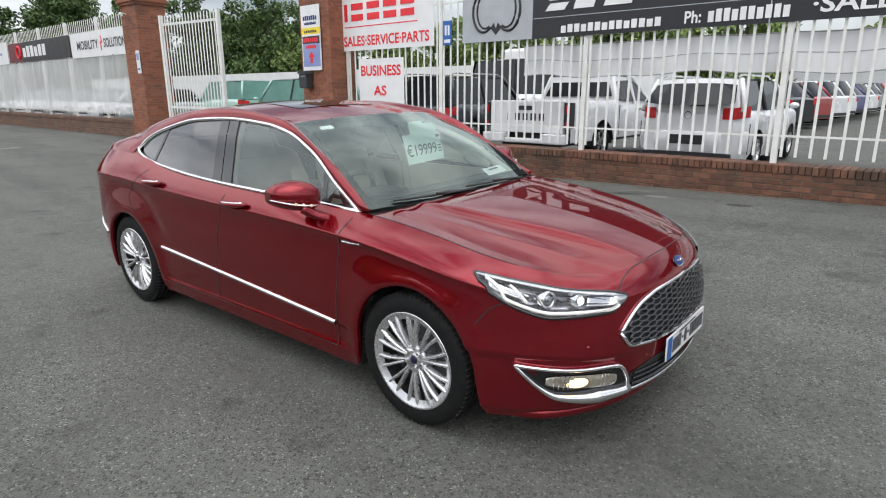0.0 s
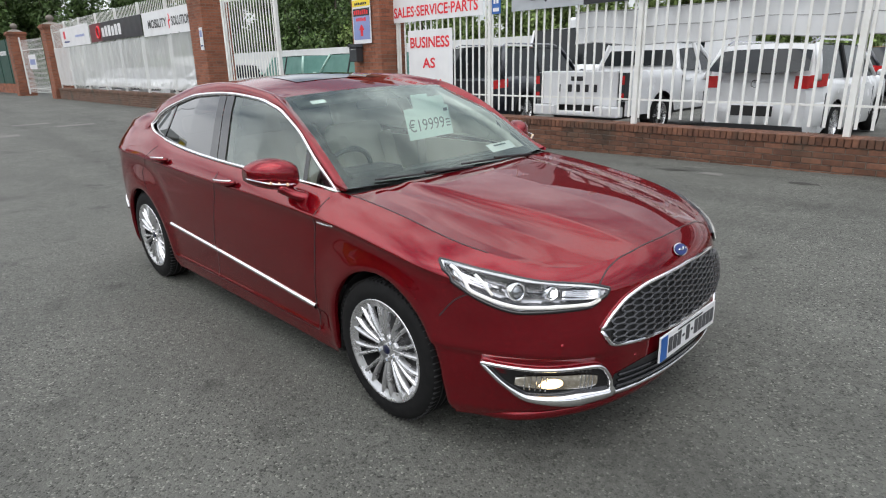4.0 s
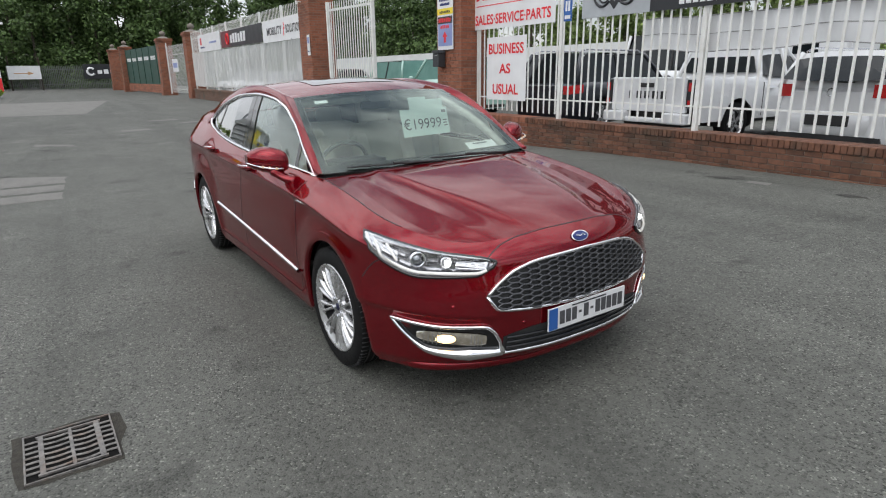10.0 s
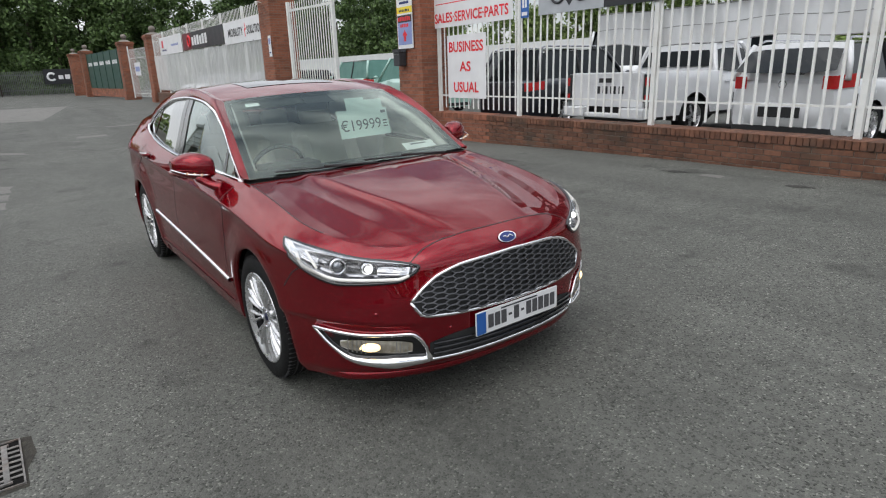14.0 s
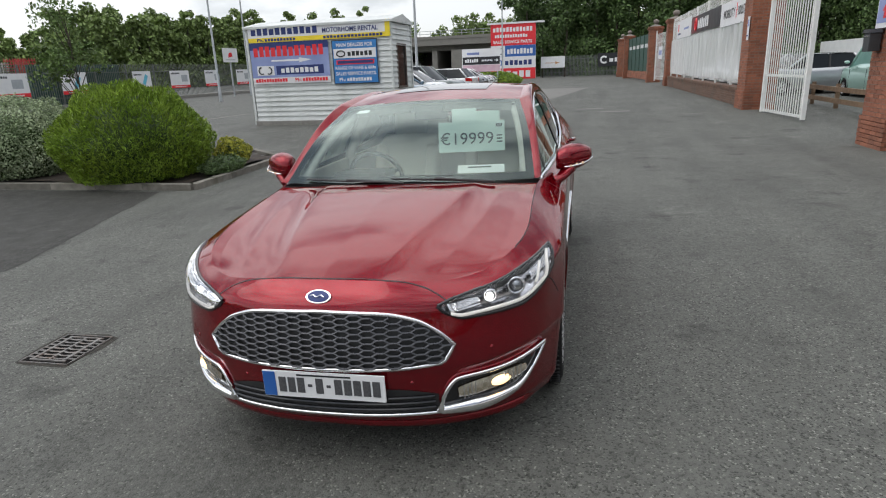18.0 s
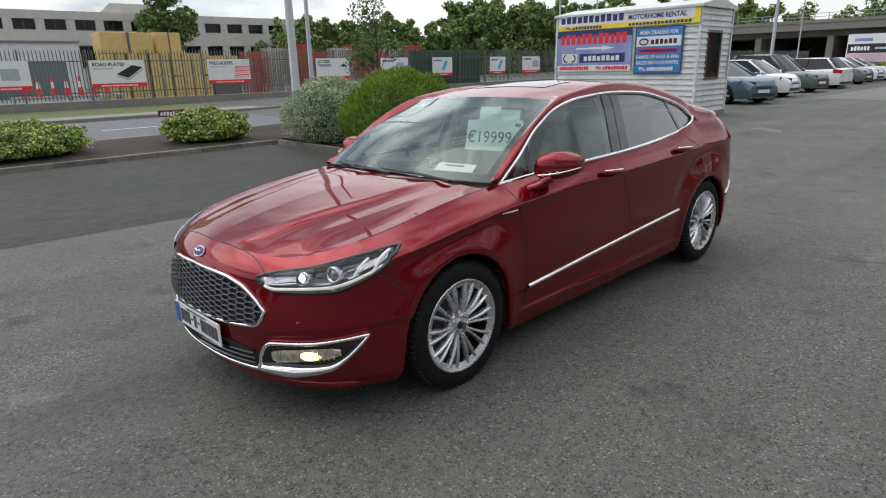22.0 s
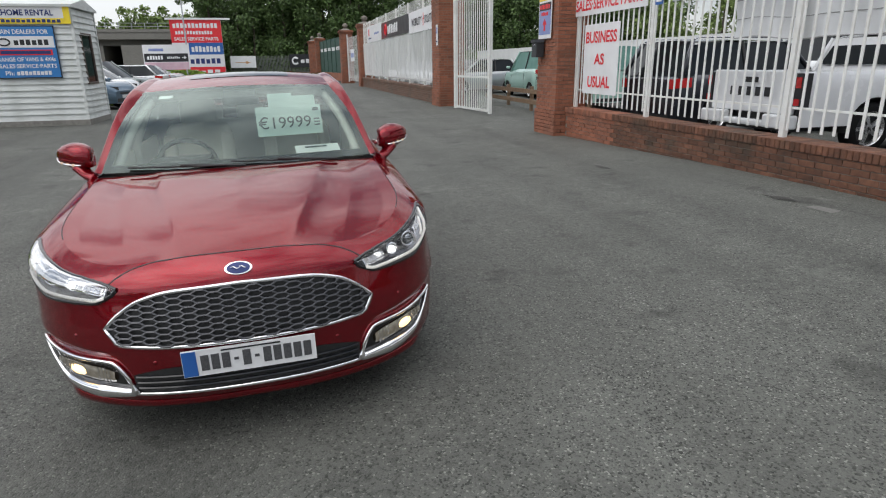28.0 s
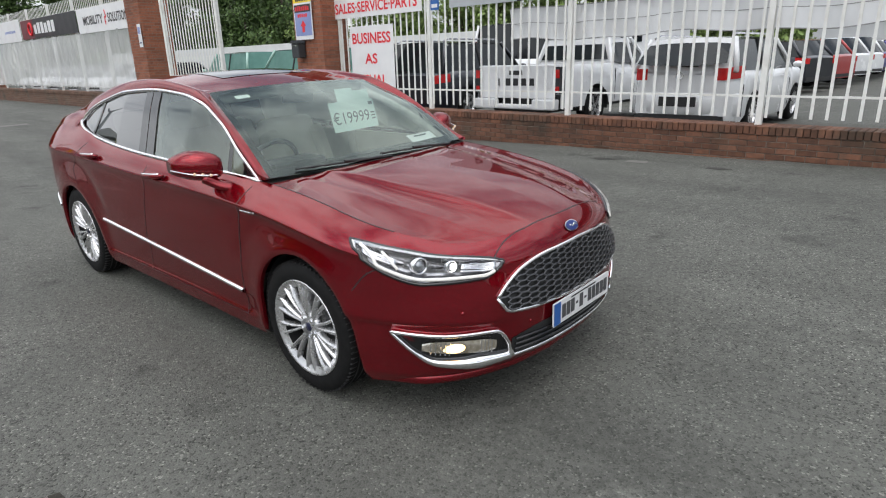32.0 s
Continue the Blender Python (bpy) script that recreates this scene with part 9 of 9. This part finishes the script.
def shrub(name, x, y, rx, ry, h, mat, n, size, aspect, label, seed, lumps=0.10, freq=3.0, z=0.08, tips=None, flat=2.4, depth=0.14, outward=False):
    rng = np.random.default_rng(seed)
    sh = thing(name, pose(x, y, z), label, "shrub")
    # solid core in a dark leaf colour, for the shade among the leaves
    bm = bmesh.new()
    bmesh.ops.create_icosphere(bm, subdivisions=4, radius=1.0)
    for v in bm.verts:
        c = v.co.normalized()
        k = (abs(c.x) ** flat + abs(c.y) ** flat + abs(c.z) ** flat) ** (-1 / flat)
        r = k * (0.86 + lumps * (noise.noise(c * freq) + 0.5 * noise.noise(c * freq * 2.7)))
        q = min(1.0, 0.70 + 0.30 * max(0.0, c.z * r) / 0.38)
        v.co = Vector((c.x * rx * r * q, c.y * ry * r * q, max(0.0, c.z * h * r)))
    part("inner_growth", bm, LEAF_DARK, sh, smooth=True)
    p, nr = dome_points(rng, n, rx, ry, h, lumps, 0.12, freq, depth, flat)
    p[:, :2] *= np.clip(0.72 + 0.28 * p[:, 2:3] / (0.38 * h), 0, 1)
    keep = p[:, 2] > 0.02
    part("leaves", leaves_mesh(p[keep], nr[keep], size, aspect, rng, mat, outward=outward), mat, sh)["kind"] = "stuff"
    if tips:
        p, nr = dome_points(rng, n // 4, rx * 1.01, ry * 1.01, h * 1.02, lumps, -0.25, freq, 0.05, flat)
        part("tip_leaves", leaves_mesh(p, nr, size * 0.9, aspect, rng, tips), tips, sh)["kind"] = "stuff"
    for k in range(7):
        bm = bmesh.new()
        a = 2 * math.pi * k / 7
        tube(bm, [(0.1 * math.cos(a), 0.1 * math.sin(a), -0.05), (rx * 0.35 * math.cos(a), ry * 0.35 * math.sin(a), h * 0.35), (rx * 0.55 * math.cos(a), ry * 0.55 * math.sin(a), h * 0.6)], [0.03, 0.022, 0.012], 6)
        part("stem", bm, BARK, sh)
    return sh


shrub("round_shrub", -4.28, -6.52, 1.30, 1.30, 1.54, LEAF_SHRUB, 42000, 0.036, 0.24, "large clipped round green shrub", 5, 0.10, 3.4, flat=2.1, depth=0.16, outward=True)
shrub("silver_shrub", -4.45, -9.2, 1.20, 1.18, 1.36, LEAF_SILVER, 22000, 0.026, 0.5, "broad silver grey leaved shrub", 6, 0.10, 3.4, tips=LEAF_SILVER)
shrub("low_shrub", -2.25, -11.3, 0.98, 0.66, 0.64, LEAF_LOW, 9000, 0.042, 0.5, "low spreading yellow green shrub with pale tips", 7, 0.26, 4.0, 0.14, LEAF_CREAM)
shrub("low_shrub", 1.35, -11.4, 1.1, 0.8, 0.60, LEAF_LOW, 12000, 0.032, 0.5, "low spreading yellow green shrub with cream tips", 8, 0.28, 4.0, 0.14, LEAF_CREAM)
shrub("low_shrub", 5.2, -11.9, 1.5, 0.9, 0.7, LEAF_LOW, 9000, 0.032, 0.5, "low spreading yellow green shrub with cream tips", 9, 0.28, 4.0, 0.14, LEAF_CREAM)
shrub("yellow_shrub", -5.75, -5.65, 0.33, 0.33, 0.47, leaf_material("bright_yellow_leaves", (0.24, 0.26, 0.03), (0.42, 0.40, 0.05), 0.3), 3500, 0.025, 0.5, "small bright yellow shrub by the kerb", 10, 0.15)
shrub("ground_shrub", -4.75, -5.20, 0.55, 0.25, 0.26, leaf_material("dull_green_leaves", (0.06, 0.10, 0.03), (0.10, 0.15, 0.05), 0.3), 3000, 0.022, 0.4, "low ragged green ground cover by the kerb", 11, 0.25)
shrub("hedge", -46.5, -7.3, 2.0, 2.3, 1.1, LEAF_SHRUB, 6000, 0.09, 0.5, "clipped green hedge by the direction board", 12, 0.08, z=0.15)
shrub("round_shrub", -21.6, -6.2, 0.6, 0.5, 0.7, LEAF_LOW, 2500, 0.05, 0.5, "small green shrub between parked cars", 13, z=0.13)
shrub("round_shrub", -33.6, -7.0, 0.8, 0.5, 0.6, LEAF_LOW, 2000, 0.05, 0.5, "small green shrub between parked cars", 14, z=0.13)


def tree(name, x, y, h, r, mat, n, size, label, seed, trunk=0.12, z=0.0, crown_low=0.35, sparse=0.0, lobes=14, cat="tree"):
    rng = np.random.default_rng(seed)
    rnd = random.Random(seed)
    t = thing(name, pose(x, y, z), label, cat)
    bm = bmesh.new()
    tube(bm, [(0, 0, -0.1), (0.05 * h * rnd.uniform(-0.3, 0.3), 0.03 * h * rnd.uniform(-0.3, 0.3), h * 0.45), (0.0, 0.0, h * 0.9)], [trunk, trunk * 0.7, trunk * 0.15], 8)
    part("trunk", bm, BARK, t)
    ps, ns = [], []
    for k in range(lobes):
        a = rnd.uniform(0, 6.28)
        f = rnd.random()
        zc = h * (crown_low + (0.95 - crown_low) * f)
        rr = r * (1 - abs(f - 0.4) * 0.9) * rnd.uniform(0.3, 0.75)
        c = Vector((rr * math.cos(a), rr * math.sin(a), zc))
        bm = bmesh.new()
        tube(bm, [(0, 0, zc - h * 0.18), tuple(c * 0.6 + Vector((0, 0, zc * 0.4 - 0.03 * h))), tuple(c)], [trunk * 0.4, trunk * 0.25, trunk * 0.08], 5)
        part("limb", bm, BARK, t)
        lr = r * rnd.uniform(0.28, 0.48)
        u = rng.normal(0, 1, (n // lobes, 3))
        u /= np.linalg.norm(u, axis=1)[:, None]
        d = lr * (0.55 + 0.45 * rng.random(len(u)) ** 0.5) * (1 + 0.25 * np.array([noise.noise((p[0] * 2.5 + k, p[1] * 2.5, p[2] * 2.5)) for p in u]))
        ps.append(u * d[:, None] * np.array([1, 1, 0.8]) + np.array(c))
        ns.append(u)
    p, nr = np.concatenate(ps), np.concatenate(ns)
    part("crown", leaves_mesh(p, nr, size, 0.55, rng, mat), mat, t)["kind"] = "stuff"
    return t


tree("young_tree", -4.65, -7.8, 3.0, 0.75, leaf_material("young_tree_leaves", (0.08, 0.14, 0.035), (0.14, 0.20, 0.06), 0.4), 2000, 0.034, "thin young tree with sparse leaves in the bed", 21, 0.022, 0.1, 0.45, lobes=16)
tree("garden_tree", -22.5, -70, 10.5, 3.6, LEAF_WOOD, 5000, 0.24, "broad green tree before the office building", 22, 0.2, crown_low=0.3)
tree("garden_tree", -31.0, -66, 5.2, 2.2, LEAF_WOOD, 2500, 0.2, "small green tree before the office building", 23, 0.12)
tree("garden_tree", -35.0, -66, 5.6, 2.4, LEAF_WOOD, 2500, 0.2, "small green tree before the office building", 24, 0.12)


def woods(name, line, n_trees, h0, h1, r, mat, per, size, label, seed, base=0.0):
    """A belt of trees, as one mass of trunks and leaves."""
    rng = np.random.default_rng(seed)
    rnd = random.Random(seed)
    ps, ns = [], []
    bm = bmesh.new()
    for k in range(n_trees):
        f = (k + rnd.random()) / n_trees * (len(line) - 1)
        i = min(int(f), len(line) - 2)
        a, b = line[i], line[i + 1]
        g = f - i
        x, y = a[0] + (b[0] - a[0]) * g + rnd.uniform(-4, 4), a[1] + (b[1] - a[1]) * g + rnd.uniform(-4, 4)
        h = rnd.uniform(h0, h1)
        tube(bm, [(x, y, base), (x, y, base + h * 0.7)], [0.25, 0.08], 5, cap=False)
        for j in range(16):
            a_ = rnd.uniform(0, 6.28)
            zf = j / 15 * rnd.uniform(0.85, 1.0)
            rr = r * (1 - 0.7 * zf * zf) * rnd.uniform(0.15, 0.9)
            c = np.array([x + rr * math.cos(a_), y + rr * math.sin(a_), base + h * (0.04 + 0.88 * zf)])
            lr = r * rnd.uniform(0.28, 0.5) * (1 - 0.4 * zf)
            m = per // 16
            u = rng.normal(0, 1, (m, 3))
            u /= np.linalg.norm(u, axis=1)[:, None]
            d = lr * (0.35 + 0.75 * rng.random(m))
            ps.append(u * d[:, None] * np.array([1, 1, 0.85]) + c)
            ns.append(u)
    p, nr = np.concatenate(ps), np.concatenate(ns)
    w = thing(name, pose(0, 0, 0), label, "woodland", kind="stuff")
    part("trunks", bm, BARK, w)["kind"] = "stuff"
    part("leaves", leaves_mesh(p, nr, size, 0.6, rng, mat), mat, w)["kind"] = "stuff"
    return w


woods("far_woodland", [(-38, -72), (-56, -72), (-74, -72)], 60, 6.8, 9.6, 2.8, LEAF_WOOD, 1500, 0.30, "continuous belt of green trees beyond the road", 31)
woods("far_woodland", [(-70, -73), (-95, -72), (-130, -70)], 80, 10.5, 14.5, 3.8, LEAF_WOOD, 1500, 0.36, "tall belt of green trees beyond the road", 38)
woods("far_woodland", [(-98, -74), (-120, -71), (-130, -62), (-131, -51)], 34, 12.5, 17.2, 3.4, LEAF_WOOD, 1700, 0.34, "uneven tall trees along the far road", 40)
woods("far_woodland", [(-70, -95), (-30, -110), (10, -110), (60, -100)], 50, 8, 11.5, 4.6, LEAF_WOOD, 900, 0.42, "distant belt of green trees", 32)
woods("near_woodland", [(-88, -12), (-82, -3), (-84, 6), (-82, 16), (-78, 28), (-66, 38)], 46, 11, 15, 4.8, LEAF_DARK, 4200, 0.21, "dense dark green woodland behind the yard", 33)
woods("near_woodland", [(-68, 36), (-56, 33), (-44, 32)], 22, 8.0, 10.8, 3.6, LEAF_DARK, 4200, 0.17, "row of tall trees behind the white hoarding", 34)
woods("near_woodland", [(-44, 32), (-30, 34), (-18, 36), (-8, 40)], 28, 6.0, 8.4, 3.2, LEAF_WOOD, 3200, 0.16, "row of green trees behind the white hoarding", 39)
woods("far_woodland", [(-125, -60), (-130, -30), (-122, -8), (-112, 12)], 44, 10, 14, 5, LEAF_WOOD, 1200, 0.36, "trees beyond the road bridge", 35)
woods("far_woodland", [(-6, 62), (15, 75), (50, 80)], 24, 6, 8, 4, LEAF_WOOD, 700, 0.4, "low distant trees beyond the workshop", 36)
# added belt out of every view; only reflections can show it
woods("far_woodland", [(60, -70), (90, -20), (95, 30), (60, 70)], 26, 8, 13, 6, LEAF_WOOD, 600, 0.7, "unseen trees added behind the camera", 37)

# small plate sign in the bed and a fallen pole
sign("plate_sign", pose(-1.6, -12.55, 0.62, 0, 0, 176), 0.62, 0.16, "dark red plate sign behind the low shrub", [("bars", 0.05, 0.03, 0.5, 0.09, BOARD, 7)], material("plum_vinyl", (0.14, 0.02, 0.05), None, 5, 0.5))
part("stake", boxes((-1.92, -1.88, -12.58, -12.55, 0.05, 0.62)), WOOD, None)
tagged(bpy.data.objects["stake"], "short timber stake holding a plate sign", "stake")

# ---- bricks of the front wall ----
def brick_data(l, h, d):
    bm = bmesh.new()
    box(bm, 0, l, 0, d, 0, h)
    bmesh.ops.bevel(bm, geom=[e for e in bm.edges if all(v.co.y < 0.001 for v in e.verts)], offset=0.004, segments=1, affect="EDGES")
    return mesh_of(bm, "brick", BRICK)


full_b, half_b = brick_data(0.215, 0.065, 0.05), brick_data(0.1025, 0.065, 0.05)
cop = bmesh.new()
box(cop, 0, 0.066, 0, 0.42, 0, 0.105)
bmesh.ops.bevel(cop, geom=cop.edges[:], offset=0.006, segments=1, affect="EDGES")
cop_b = mesh_of(cop, "brick", BRICK)
rb = random.Random(4)
rest, rest_q = [], []


def loose_brick(x, y, z, l, h, d):
    n = len(rest)
    rest.extend((a, b, c) for c in (z, z + h) for a, b in ((x, y), (x + l, y), (x + l, y + d), (x, y + d)))
    rest_q.extend([tuple(n + i for i in q) for q in ((3, 2, 1, 0), (4, 5, 6, 7), (0, 1, 5, 4), (1, 2, 6, 5), (2, 3, 7, 6), (3, 0, 4, 7))])


NEAR = (-5.2, 3.2)
for c in range(9):
    z = WALL_TOP - 0.075 * (c + 1) + 0.003
    x = WALL_X[0] + 0.01 - (c % 2) * 0.1125
    while x < WALL_X[1] - 0.2:
        if x >= WALL_X[0] and z + 0.06 > ground_z(x, 5.85):
            y = 5.85 + rb.uniform(-0.002, 0.003)
            if NEAR[0] < x < NEAR[1]:
                part("brick", full_b, BRICK, mw, m=Matrix.Translation((x, y, z)))
            else:
                loose_brick(x, y, z, 0.215, 0.065, 0.05)
        x += 0.225
x = WALL_X[0] + 0.005
while x < WALL_X[1] - 0.08:
    y = 5.835 + rb.uniform(-0.004, 0.004)
    if NEAR[0] < x < NEAR[1]:
        part("brick", cop_b, BRICK, mw, m=Matrix.Translation((x, y, WALL_TOP + 0.002 + rb.uniform(-0.002, 0.002))))
    else:
        loose_brick(x, y, WALL_TOP + 0.002, 0.066, 0.105, 0.42)
    x += 0.0755
me = bpy.data.meshes.new("bricks")
me.from_pydata(rest, [], rest_q)
me.materials.append(BRICK_J)
part("bricks", me, BRICK_J, mw)["kind"] = "stuff"
